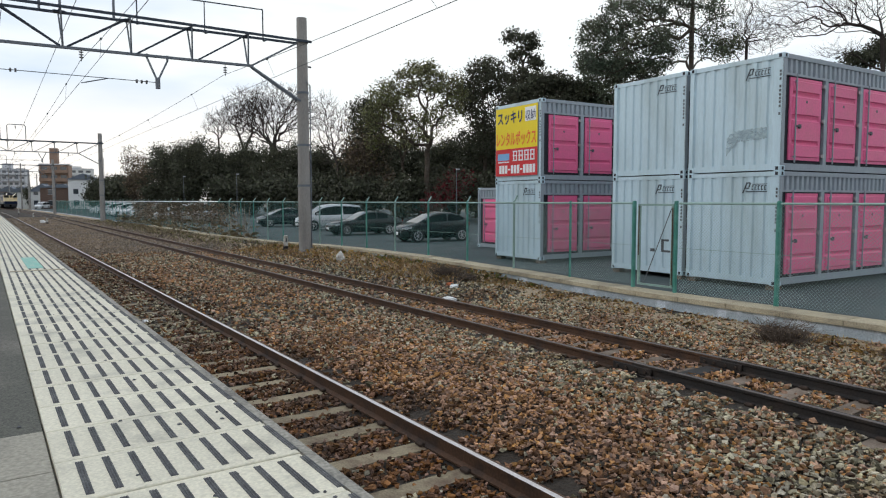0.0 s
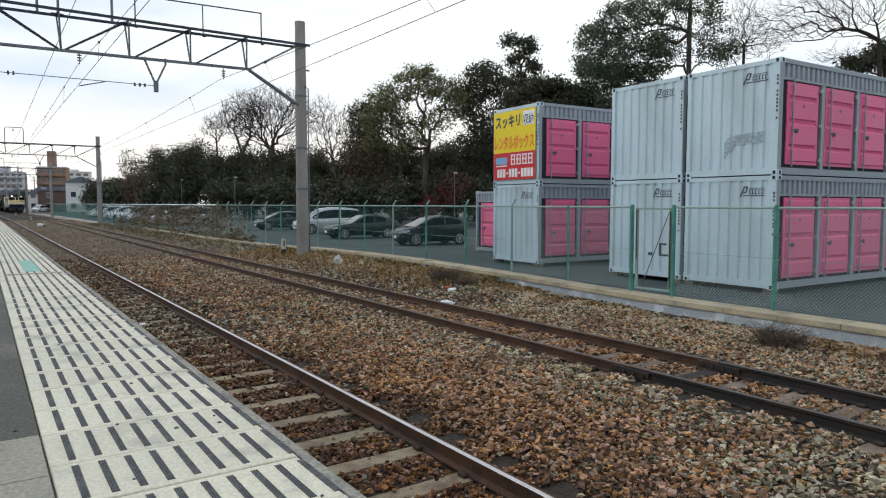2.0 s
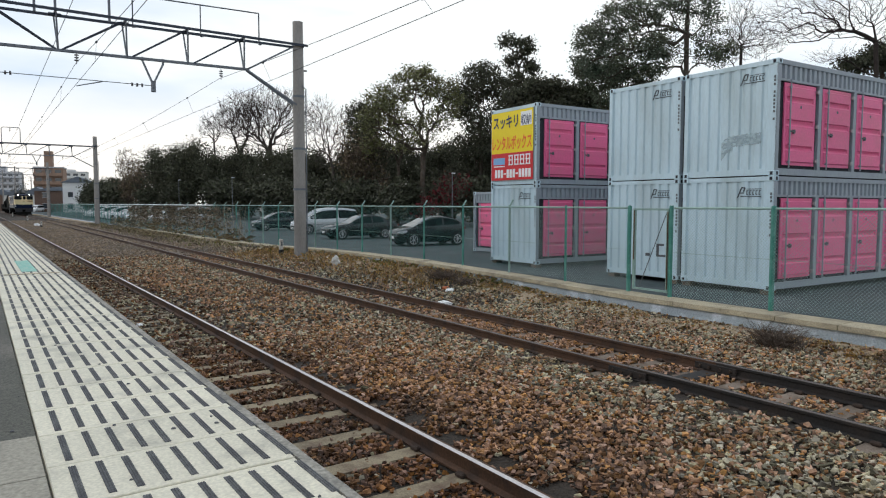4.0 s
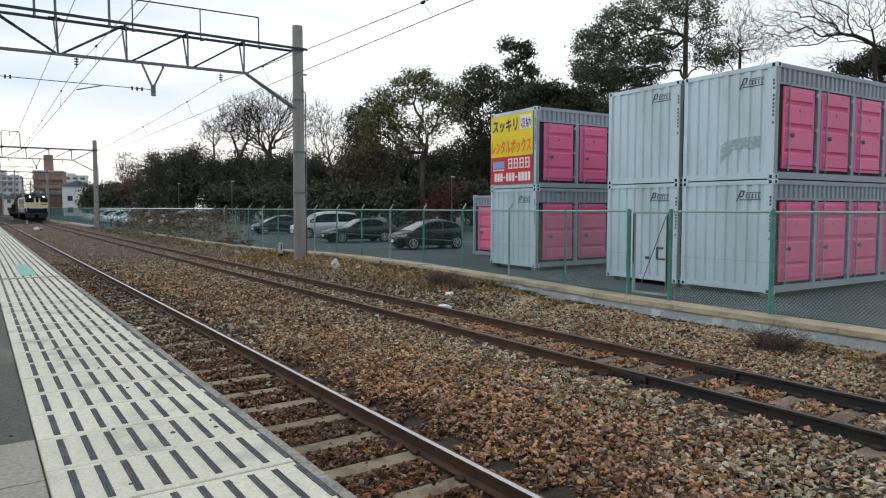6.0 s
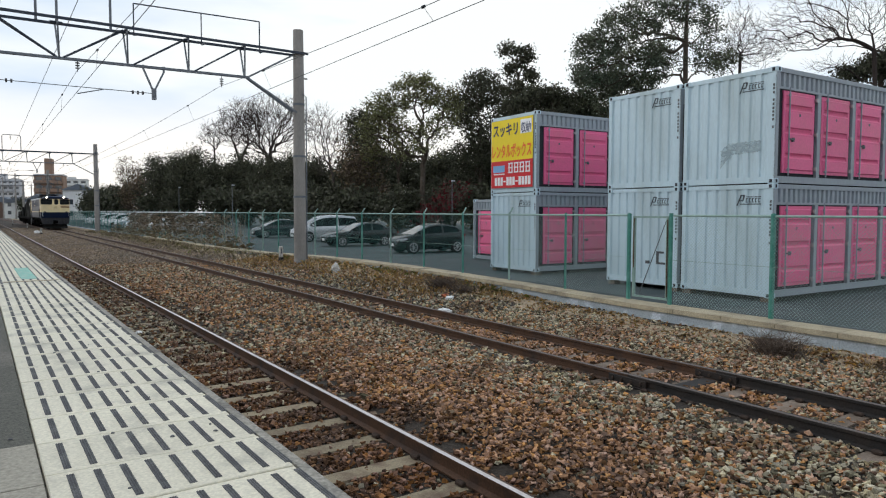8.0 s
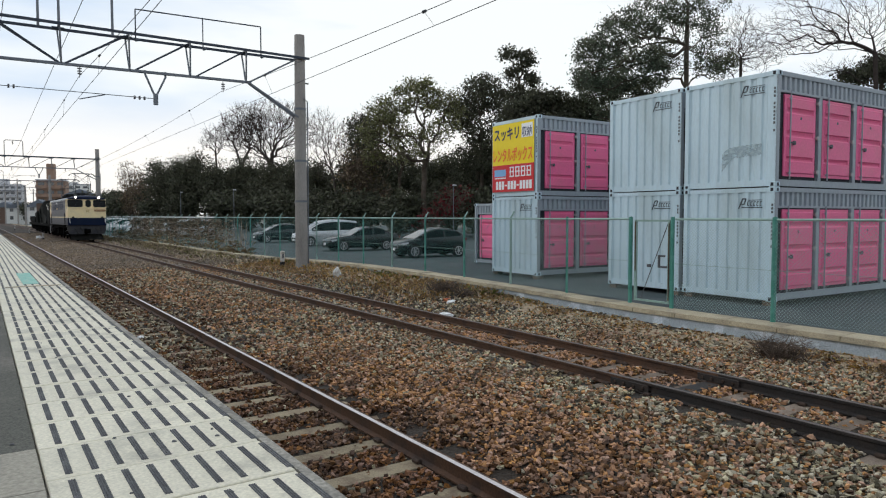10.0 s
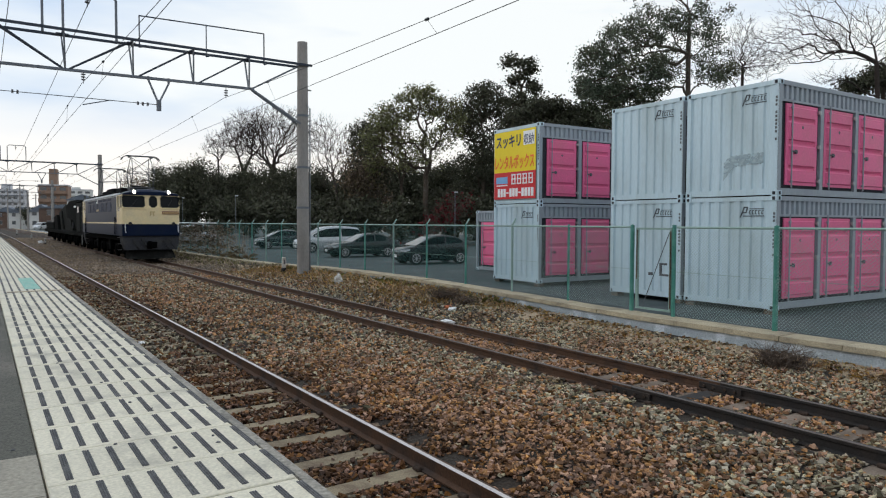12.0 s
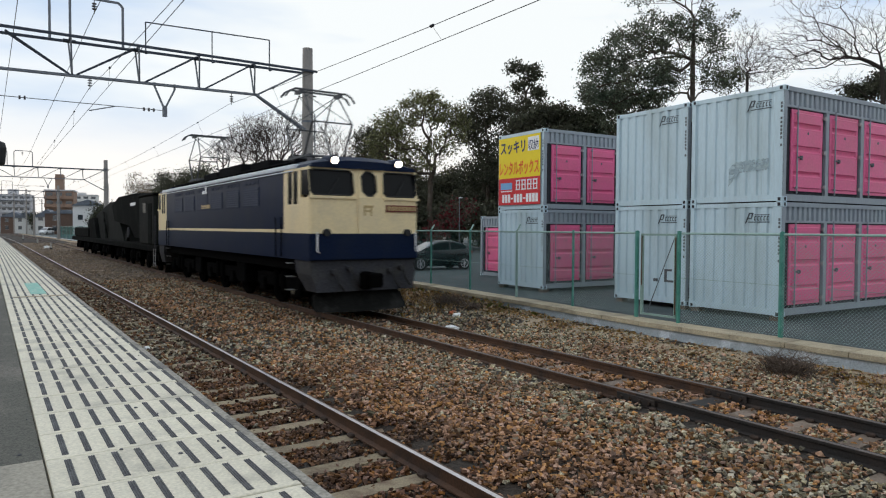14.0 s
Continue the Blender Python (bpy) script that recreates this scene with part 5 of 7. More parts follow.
        for k in (0.35, 0.72):
            part("door_handle", Shape().bevel(r0 + (r1 - r0) * k, min(q(2, 0.985), q(2, 1.02)), 0.82, r0 + (r1 - r0) * k + 0.18, max(q(2, 0.985), q(2, 1.02)), 0.85, 0.01), paint, c)
        for x in (fx, rx):
            wheel = part("wheel", Shape().disc((x, sy * (hw - 0.10), 0.315), (0, 1, 0), 0.315, 0.22, 24), M_tyre, c, "black tyre")
            rim = Shape().disc((x, sy * (hw + 0.005), 0.315), (0, 1, 0), 0.06, 0.03, 12)
            for k in range(7):
                t = math.tau * k / 7
                rim.bar((x + 0.05 * math.cos(t), sy * (hw + 0.012), 0.315 + 0.05 * math.sin(t)), (x + 0.205 * math.cos(t), sy * (hw + 0.012), 0.315 + 0.205 * math.sin(t)), 0.04, 0.02)
            for k in range(16):
                t, u = math.tau * k / 16, math.tau * (k + 1) / 16
                rim.bar((x + 0.21 * math.cos(t), sy * (hw + 0.012), 0.315 + 0.21 * math.sin(t)), (x + 0.21 * math.cos(u), sy * (hw + 0.012), 0.315 + 0.21 * math.sin(u)), 0.02, 0.03)
            part("rim", rim, M_rim, wheel)
            part("arch", Shape().disc((x, sy * (hw - 0.035), 0.35), (0, 1, 0), 0.36, 0.075, 20), M_tyre, c)
    part("grille", Shape().box(-0.010, -hw * 0.40, 0.50, 0.06, hw * 0.40, 0.58), M_tyre, c)
    part("number_plate", Shape().box(-0.03, -0.17, 0.36, -0.014, 0.17, 0.50), M_white, c, "blank white plate")
    part("bumper_slot", Shape().box(0.0, -hw * 0.5, 0.24, 0.08, hw * 0.5, 0.33), M_tyre, c)
    return c


car("hatchback", M_car_black, pose(16.85, 28.7, 0, 0, 0, -6), "black hatchback parked on the asphalt behind the fence")
car("saloon", M_car_black, pose(16.7, 36.4, 0, 0, 0, -4), "black saloon with silver rims parked behind the fence")
car("van", M_car_silver, pose(17.7, 43.6, 0, 0, 0, -4), "silver minivan with dark windows parked behind the fence")
car("hatchback", M_car_navy, pose(17.6, 51.3, 0, 0, 0, -4), "dark blue hatchback parked beside a silver van")
_r = random.Random(11)
for i in range(16):
    k = ("van", "hatchback", "saloon")[i % 3]
    m = (M_car_white, M_car_white, M_car_white, M_car_silver, M_car_navy)[_r.randrange(5)]
    names = {M_car_white: "white", M_car_silver: "silver", M_car_navy: "dark blue"}
    car(k, m, pose(13.6 + _r.uniform(-0.4, 0.4), 66 + i * 3.4, 0, 0, 0, -3 + _r.uniform(-3, 3)), names[m] + " " + k + " in the far row of parked cars")

# ---- far buildings ----
M_house = mat("white_house_wall", (0.66, 0.66, 0.65), 0.9, vary=0.06, scale=0.4, fine=4, bump=0.0)
M_brown = mat("brown_tile_wall", (0.26, 0.172, 0.125), 0.85, vary=0.12, scale=0.3, fine=3, bump=0.0, other=(0.20, 0.13, 0.095))
M_dbrown = mat("dark_brown_wall", (0.13, 0.085, 0.065), 0.9, vary=0.12, scale=0.3, fine=3, bump=0.0)
M_pale = mat("pale_block_wall", (0.50, 0.50, 0.52), 0.9, vary=0.06, scale=0.2, fine=2, bump=0.0)
M_roof_tile = mat("slate_roof", (0.13, 0.15, 0.18), 0.8, vary=0.15, scale=0.6, fine=6, bump=0.0)
M_window = glassy("window_glass", (0.035, 0.045, 0.055), 0.08)
M_far_white = mat("far_white_wall", (0.60, 0.60, 0.58), 0.9, vary=0.08, scale=0.3, fine=3, bump=0.0)


def block_of_flats(at, w, d, floors, wall, label, bays=5, tower=0.0, fh=2.9):
    b = thing("apartment_block", label, "apartment block", at)
    h = floors * fh
    part("wall", Shape().box(-w / 2, 0, -0.9, w / 2, d, h), wall, b)
    part("roof", Shape().box(-w / 2 - 0.2, -0.2, h, w / 2 + 0.2, d + 0.2, h + 0.4), M_pale, b)
    if tower:
        part("stair_tower", Shape().box(-w * 0.18, d * 0.3, h + 0.4, w * 0.10, d * 0.7, h + tower), wall, b)
    for f in range(floors):
        z = f * fh
        part("balcony", Shape().box(-w / 2, -1.2, z + 0.0, w / 2, 0, z + 0.15).box(-w / 2, -1.2, z + 0.15, w / 2, -1.08, z + 1.15), wall, b)
        for i in range(bays):
            x = -w / 2 + (i + 0.5) * w / bays
            part("window", Shape().box(x - w / bays * 0.32, -0.06, z + 0.3, x + w / bays * 0.32, 0.04, z + 2.3), M_window, b)
        for i in range(3):
            y = d * (i + 0.5) / 3
            part("window", Shape().box(-w / 2 - 0.05, y - 0.9, z + 0.9, -w / 2 + 0.05, y + 0.9, z + 2.2), M_window, b)
    return b


def house(at, w, d, h, wall, label, gable=1.8, rows=2, cols=2):
    b = thing("house", label, "house", at)
    part("wall", Shape().box(-w / 2, 0, -0.9, w / 2, d, h), wall, b)
    part("roof", Shape().loft([[(-w / 2 - 0.4, y, h), (w / 2 + 0.4, y, h), (w / 2 * 0.02, y, h + gable), (-w / 2 * 0.02, y, h + gable)] for y in (-0.4, d + 0.4)]), M_roof_tile, b)
    for r in range(rows):
        for c in range(cols):
            x, z = -w / 2 + (c + 0.5) * w / cols, 0.9 + r * 2.8
            win = part("window", Shape().box(x - 0.55, -0.06, z, x + 0.55, 0.05, z + 1.2), M_window, b)
            part("window_frame", Shape().box(x - 0.63, -0.09, z - 0.08, x + 0.63, -0.05, z).box(x - 0.63, -0.09, z + 1.2, x + 0.63, -0.05, z + 1.28), M_pale, win)
        for c in range(3):
            y, z = d * (c + 0.5) / 3, 0.9 + r * 2.8
            part("window", Shape().box(-w / 2 - 0.05, y - 0.6, z, -w / 2 + 0.06, y + 0.6, z + 1.2), M_window, b)
    return b


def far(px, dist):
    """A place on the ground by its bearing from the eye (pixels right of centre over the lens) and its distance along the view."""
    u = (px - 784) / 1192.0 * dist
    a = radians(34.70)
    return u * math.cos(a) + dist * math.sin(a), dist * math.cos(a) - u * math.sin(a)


BUILDINGS = (
    ("flats", 89, 235, 8.9, 10, 5, M_brown, "brown tiled apartment block with a stair tower", 3, 6.0),
    ("flats", 6, 330, 15.0, 10, 6, M_pale, "pale grey apartment block with long balconies", 6, 3.0),
    ("flats", 130, 330, 13.0, 10, 6, M_far_white, "white apartment block behind the houses", 4, 1.5),
    ("house", 140, 165, 6.6, 9, 7.2, M_house, "white two-storey house with a slate roof", 2, 1.5),
    ("house", 100, 175, 9.5, 8, 5.4, M_dbrown, "dark brown low house with a flat gable", 2, 1.0),
    ("house", 66, 190, 6.0, 8, 4.6, M_far_white, "small white house with a pitched roof", 2, 2.2),
    ("house", 30, 240, 8.0, 8, 5.0, M_far_white, "small white house far down the line", 2, 2.2),
    ("house", 6, 250, 8.0, 8, 5.4, M_dbrown, "small brown house far down the line", 2, 2.0),
)
for kind, px, dist, w, d, hh, wall, label, bays, extra in BUILDINGS:
    x, y = far(px, dist)
    if kind == "flats":
        block_of_flats(pose(x, y, 0, 0, 0, -12), w, d, hh, wall, label, bays, extra)
    else:
        house(pose(x, y, 0, 0, 0, -14), w, d, hh, wall, label, extra, 2, bays)


def lamp_post(px, dist, h):
    x, y = far(px, dist)
    p = thing("lamp_post", "slender grey lamp post in the car park", "lamp post", pose(x, y, 0), "lamp posts")
    part("post", Shape().tube([(0, 0, -0.05), (0, 0, h)], [0.035, 0.022], 8), M_truss_light, p)
    part("lamp", Shape().bevel(-0.04, -0.10, h - 0.02, 0.24, 0.10, h + 0.07, 0.02), M_pale, p)


lamp_post(412, 66, 4.6)
lamp_post(318, 84, 5.0)
lamp_post(800, 52, 4.4)


def utility_pole(px, dist, h):
    x, y = far(px, dist)
    p = thing("utility_pole", "grey concrete utility pole far down the line", "utility pole", pose(x, y, 0), "utility poles")
    part("pole", Shape().tube([(0, 0, -0.9), (0, 0, h)], [0.2, 0.13], 8), M_pole, p)
    for z in (h - 0.5, h - 1.3):
        part("crossarm", Shape().bar((-0.9, 0, z), (0.9, 0, z), 0.1, 0.1), M_truss_light, p)


utility_pole(30, 170, 11.5)
utility_pole(58, 210, 10.5)
utility_pole(8, 200, 12.0)
x_, y_ = far(57, 168)
car("van", M_car_white, pose(x_, y_, 0, 0, 0, 60), "white van waiting near the level crossing")

# ---- trees ----
M_bark = mat("bark", (0.075, 0.058, 0.045), 0.95, vary=0.3, scale=3, fine=20, bump=0.4, other=(0.11, 0.095, 0.08), gloss=0.1)
M_bark_pale = mat("pale_bark", (0.085, 0.070, 0.062), 0.95, vary=0.25, scale=3, fine=20, bump=0.4, gloss=0.1)
M_bark_dark = mat("dark_bark", (0.048, 0.038, 0.034), 0.95, vary=0.25, scale=3, fine=20, bump=0.4, gloss=0.1)
M_leaf = mat("evergreen_leaves", (0.19, 0.192, 0.085), 0.7, vary=0.3, scale=0.4, fine=3, bump=0.0, other=(0.155, 0.145, 0.065), island=0.55, hue=0.02, gloss=0.15)
M_leaf_dark = mat("dark_leaves", (0.074, 0.077, 0.050), 0.75, vary=0.3, scale=0.4, fine=3, bump=0.0, other=(0.075, 0.072, 0.046), island=0.35, hue=0.02, gloss=0.12)
M_leaf_tall = mat("dull_green_leaves", (0.105, 0.130, 0.090), 0.8, vary=0.3, scale=0.4, fine=3, bump=0.0, other=(0.13, 0.135, 0.085), island=0.4, hue=0.02, gloss=0.1)
M_leaf_brown = mat("dull_brown_leaves", (0.16, 0.115, 0.08), 0.85, vary=0.3, scale=0.4, fine=3, bump=0.0, other=(0.08, 0.078, 0.036), island=0.5, hue=0.02, gloss=0.1)
M_leaf_red = mat("red_leaves", (0.10, 0.018, 0.02), 0.8, vary=0.3, scale=0.4, fine=3, bump=0.0, island=0.4, gloss=0.1)


def skeleton_tree(rng, height, spread, levels, trunk_r, first=0.25, lean=0.0, fork=3, up=0.35, wander=0.13, segs=0, keep=1.0, reach=(0.50, 0.78)):
    """Limbs as lists of (points, radii), and the tips of the thin ones."""
    limbs, tips = [], []

    def grow(p, d, length, r, level):
        n = segs or (4 if level < 2 else 3)
        pts, rad = [p.copy()], [r]
        for i in range(n):
            d = (d + Vector((rng.gauss(0, wander), rng.gauss(0, wander), rng.gauss(0, wander * 0.6) + 0.05))).normalized()
            p = p + d * length / n
            pts.append(p.copy())
            rad.append(r * (1 - 0.5 * (i + 1) / n))
            if level < levels and (level > 0 or (i + 1) / n > first):
                for _ in range(fork if i == n - 1 else (1 if level > 2 else 2)):
                    a = rng.uniform(0, math.tau)
                    side = Vector((math.cos(a), math.sin(a), 0))
                    nd = (d * rng.uniform(0.35, 0.8) + side * spread * rng.uniform(0.5, 1.1) + Vector((0, 0, up * rng.uniform(0.0, 1.0)))).normalized()
                    far_out, thick, lot = length * rng.uniform(*reach), rad[-1] * rng.uniform(0.5, 0.72), rng.random()
                    if level < 2 or lot < keep:
                        grow(p, nd, far_out, thick, level + 1)
        limbs.append((pts, rad, level))
        if level >= levels - 1:
            tips.extend(pts[1:])
    grow(Vector((0, 0, -0.9)), Vector((lean, 0, 1)).normalized(), height * 0.52 + 0.9, trunk_r, 0)
    return limbs, tips


def limb_meshes(limbs, thin=0.0):
    t, b = Shape(), Shape()
    for pts, rad, level in limbs:
        (t if level == 0 else b).tube(pts, [max(r, thin) for r in rad], 8 if level == 0 else 5 if level < 3 else 3, caps=level == 0)
    return t, b


def leaf_mesh(name, centres, per, size, scatter, material, rng):
    """Many small bent leaf sprays round the given places."""
    n = len(centres) * per
    c = np.repeat(np.array([tuple(p) for p in centres]), per, 0)
    g = np.random.RandomState(rng.randrange(10 ** 6))
    c = c + g.normal(0, 1, (n, 3)) * np.array([scatter, scatter, scatter * 0.7])
    u = g.normal(0, 1, (n, 3))
    u /= np.linalg.norm(u, axis=1)[:, None]
    v = np.cross(u, g.normal(0, 1, (n, 3)))
    v /= np.linalg.norm(v, axis=1)[:, None]
    s = (size * g.uniform(0.6, 1.4, n))[:, None]
    w = np.cross(u, v) * s * 0.25
    verts = np.stack([c - u * s, c + v * s * 0.55 + w, c + u * s, c - v * s * 0.55 + w], 1).reshape(-1, 3)
    me = bpy.data.meshes.new(name)
    me.vertices.add(n * 4)
    me.vertices.foreach_set("co", verts.ravel())
    me.loops.add(n * 4)
    me.loops.foreach_set("vertex_index", np.arange(n * 4, dtype=np.int32))
    me.polygons.add(n)
    me.polygons.foreach_set("loop_start", np.arange(0, n * 4, 4, dtype=np.int32))
    me.materials.append(material)
    me.update()
    me.validate()
    return me


def fitted(limbs, tips, height):
    k = height / max(p.z for p in tips)
    return [([Vector((p.x * k, p.y * k, p.z * k if p.z > 0 else p.z)) for p in pts], r, l) for pts, r, l in limbs], [p * k for p in tips]


def leafy_tree(seed, height, label, material, spread=0.75, levels=3, clumps=260, per=30, size=0.22, scatter=0.5, first=0.3, trunk=0.2, keep=0.8, fork=3, high=0.0, wander=0.13, reach=(0.50, 0.78), bits=0.3):
    """clumps: how many sprays of leaves, on the outer twigs; high: how far up the crown begins (0 to 1)."""
    rng = random.Random(seed)
    t = thing("evergreen_tree", label, "tree", group="tree belt")
    limbs, tips = skeleton_tree(rng, height, spread, levels, trunk, first, fork=fork, keep=keep, wander=wander, reach=reach)
    limbs, tips = fitted(limbs, tips, height)
    tips = [p for p in tips if p.z > high * height]
    tips = rng.sample(tips, min(clumps, len(tips)))
    limbs = [q for q in limbs if q[2] < levels - 1 or ((q[2] < levels or rng.random() < bits) and min((q[0][-1] - p).length for p in tips) < 0.8)]
    a, b = limb_meshes(limbs, 0.015)
    part("trunk", a, M_bark, t)
    tagged(part("branchwork", b, M_bark, t), kind="stuff")
    tagged(part("crown", leaf_mesh("crown", tips, per, size, scatter, material, rng), [], t), kind="stuff")
    return t


def bare_tree(seed, height, label, spread=0.8, levels=5, trunk=0.22, first=0.35, material=None, thin=0.013, fork=2, keep=0.7, wander=0.16, segs=0, up=0.35, reach=(0.50, 0.78)):
    rng = random.Random(seed)
    t = thing("bare_tree", label, "tree", group="tree belt")
    limbs, tips = skeleton_tree(rng, height, spread, levels, trunk, first, fork=fork, up=up, wander=wander, segs=segs, keep=keep, reach=reach)
    limbs, tips = fitted(limbs, tips, height)
    a, b = limb_meshes(limbs, thin)
    part("trunk", a, material or M_bark_pale, t)
    tagged(part("branchwork", b, material or M_bark_pale, t), kind="stuff")
    return t


def plant(t, px, dist, turn=0.0, scale=1.0):
    x, y = far(px, dist)
    t.matrix_basis = pose(x, y, 0, 0, 0, turn) @ Matrix.Scale(scale, 4)
    return t


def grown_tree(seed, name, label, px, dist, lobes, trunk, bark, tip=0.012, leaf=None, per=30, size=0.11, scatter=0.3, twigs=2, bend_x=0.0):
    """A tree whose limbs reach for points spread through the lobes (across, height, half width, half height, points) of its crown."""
    g = np.random.RandomState(seed)
    pts, pull = [], 0.28 if leaf else 0.5
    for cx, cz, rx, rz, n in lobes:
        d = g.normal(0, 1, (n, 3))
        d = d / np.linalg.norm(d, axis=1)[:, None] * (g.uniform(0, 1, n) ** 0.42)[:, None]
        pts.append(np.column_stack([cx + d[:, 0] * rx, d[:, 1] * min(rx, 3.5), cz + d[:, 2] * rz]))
    pts = np.concatenate(pts)
    root = [(bend_x * (k / 6) ** 2 + 0.05 * math.sin(k * 2.1 + seed), 0.05 * math.cos(k * 1.7 + seed), -0.9 + (trunk + 0.9) * k / 6) for k in range(7)]
    nodes, parent, path = [np.array(q) for q in root], [max(k - 1, 0) for k in range(7)], [0.8 * k for k in range(7)]
    order = np.argsort(np.linalg.norm(pts - nodes[4], axis=1))
    every = np.zeros((len(pts) + 7, 3))
    every[:7] = nodes
    cost = np.full(len(pts) + 7, 1e9)
    cost[3:7] = [pull * q for q in path[3:7]]
    for i in order:
        m = len(nodes)
        j = int(np.argmin(np.linalg.norm(every[:m] - pts[i], axis=1) + cost[:m]))
        run = path[j] + float(np.linalg.norm(every[j] - pts[i]))
        every[m], cost[m] = pts[i], pull * run
        nodes.append(pts[i])
        parent.append(j)
        path.append(run)
    count = np.ones(len(nodes))
    for m in range(len(nodes) - 1, 6, -1):
        count[parent[m]] += count[m]
    for m in range(6, 0, -1):
        count[m - 1] = max(count[m - 1], count[m])
    rad = tip * count ** 0.46
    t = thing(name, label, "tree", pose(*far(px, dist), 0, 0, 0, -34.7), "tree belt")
    part("trunk", Shape().tube(root, [float(rad[k]) * (1.25 if k == 0 else 1.0) for k in range(7)], 10), bark, t)
    b, ends = Shape(), []
    for m in range(7, len(nodes)):
        a, c = Vector(nodes[parent[m]]), Vector(nodes[m])
        span = (c - a).length
        mid = (a + c) / 2 + Vector(g.normal(0, 0.06, 3)) * span + Vector((0, 0, 0.03 * span))
        top = min(float(rad[parent[m]]), float(rad[m]) * 1.35)
        b.tube([a, mid, c], [top, float(rad[m]) * 1.1, float(rad[m])], 6 if count[m] > 12 else 3, caps=False)
        if count[m] <= 3:
            ends.append(c)
            for _ in range(twigs):
                d = (c - a).normalized() + Vector(g.normal(0, 0.45, 3)) + Vector((0, 0, 0.15 if leaf else 0.4))
                w = c + d * g.uniform(0.25, 0.8) * (0.5 + tip * 30)
                b.tube([c, (c + w) / 2 + Vector(g.normal(0, 0.05, 3)), w], [tip, tip * 0.85, tip * 0.6], 3, caps=False)
    tagged(part("branchwork", b, bark, t), kind="stuff")
    if leaf:
        tagged(part("crown", leaf_mesh("crown", ends, per, size, scatter, leaf, random.Random(seed)), [], t), kind="stuff")
    return t


G = "broad evergreen tree with dense dull green leaves"
D = "dark evergreen tree with a heavy rounded crown"
kinds = {
    "dense": leafy_tree(5, 11.5, D, M_leaf_dark, 0.62, 3, 250, 95, 0.135, 0.60, 0.12, 0.22, 0.7),
    "round": leafy_tree(17, 11.5, G, M_leaf, 0.70, 3, 220, 80, 0.14, 0.54, 0.15, 0.22, 0.8, high=0.15),
    "brown": leafy_tree(8, 10.0, "half-bare tree with dull brown leaves", M_leaf_brown, 0.5, 4, 380, 8, 0.15, 0.38, 0.2, 0.16, 0.6),
    "bush": leafy_tree(9, 5.0, "low dark evergreen bush at the edge of the wood", M_leaf_dark, 0.8, 3, 130, 26, 0.20, 0.45, 0.0, 0.10, 0.5),
    "red": leafy_tree(21, 4.2, "small tree with dark red leaves", M_leaf_red, 0.8, 3, 70, 9, 0.11, 0.3, 0.1, 0.07, 0.6),
}
bare = {
    "fan": bare_tree(2, 12.5, "bare winter tree with a fan of fine twigs", 0.95, 6, 0.20, 0.10, None, 0.011, 2, 0.46, 0.13, 0, 0.55, (0.52, 0.80)),
}
used = set()


def put(kind, px, dist, height=None, turn=0.0, label=""):
    src = kinds.get(kind) or bare[kind]
    base = {"dense": 11.5, "round": 11.5, "brown": 10.0, "bush": 5.0, "red": 4.2, "fan": 12.5}[kind]
    k = (height or base) / base
    t = src if kind not in used else copy_thing(src, Matrix.Identity(4))
    used.add(kind)
    plant(t, px, dist, turn, k)
    return tagged(t, label)


for row in (
    ("dense", 900, 74, 12.2, 75), 
    ("brown", 640, 72, 10.8, 10), ("dense", 605, 92, 9.0, 300), ("brown", 655, 84, 12.0, 30), 
    ("dense", 500, 92, 10.4, 20), ("dense", 440, 96, 10.6, 250), ("dense", 385, 98, 10.6, 120), ("dense", 545, 90, 10.0, 70), ("dense", 335, 98, 11.6, 60), ("dense", 295, 102, 10.6, 200), ("brown", 258, 112, 10.0, 60), ("brown", 235, 116, 8.8, 30),
    ("fan", 240, 145, 14.0, 20),
    ("round", 1075, 60, 12.6, 310), ("dense", 1110, 64, 12.6, 170),
        ("dense", 690, 96, 11.4, 15), ("dense", 745, 94, 10.8, 160), ("dense", 790, 92, 11.4, 20), ("dense", 840, 90, 9.6, 215), ("dense", 555, 104, 9.6, 45), ("bush", 790, 70, 5.4, 45), ("bush", 530, 80, 5.0, 145),
    ("red", 770, 58, 5.0, 0), ("bush", 700, 66, 4.6, 0), ("bush", 645, 70, 4.8, 90), ("bush", 560, 76, 5.0, 30), ("bush", 480, 84, 5.4, 60), ("bush", 400, 90, 5.4, 130), ("bush", 850, 62, 4.6, 200), ("bush", 740, 68, 4.2, 300), ("bush", 600, 72, 4.4, 10), ("bush", 440, 88, 5.0, 210),
    ("bush", 210, 120, 6.4, 40), ("bush", 185, 124, 6.2, 150), ("bush", 160, 152, 6.0, 10), ("bush", 325, 95, 5.0, 220), ("bush", 270, 104, 5.0, 70), ("dense", 215, 132, 8.0, 10), ("dense", 185, 138, 7.4, 100), ("bush", 20, 260, 7.0, 10), ("bush", 50, 240, 7.0, 100),
):
    put(*row)

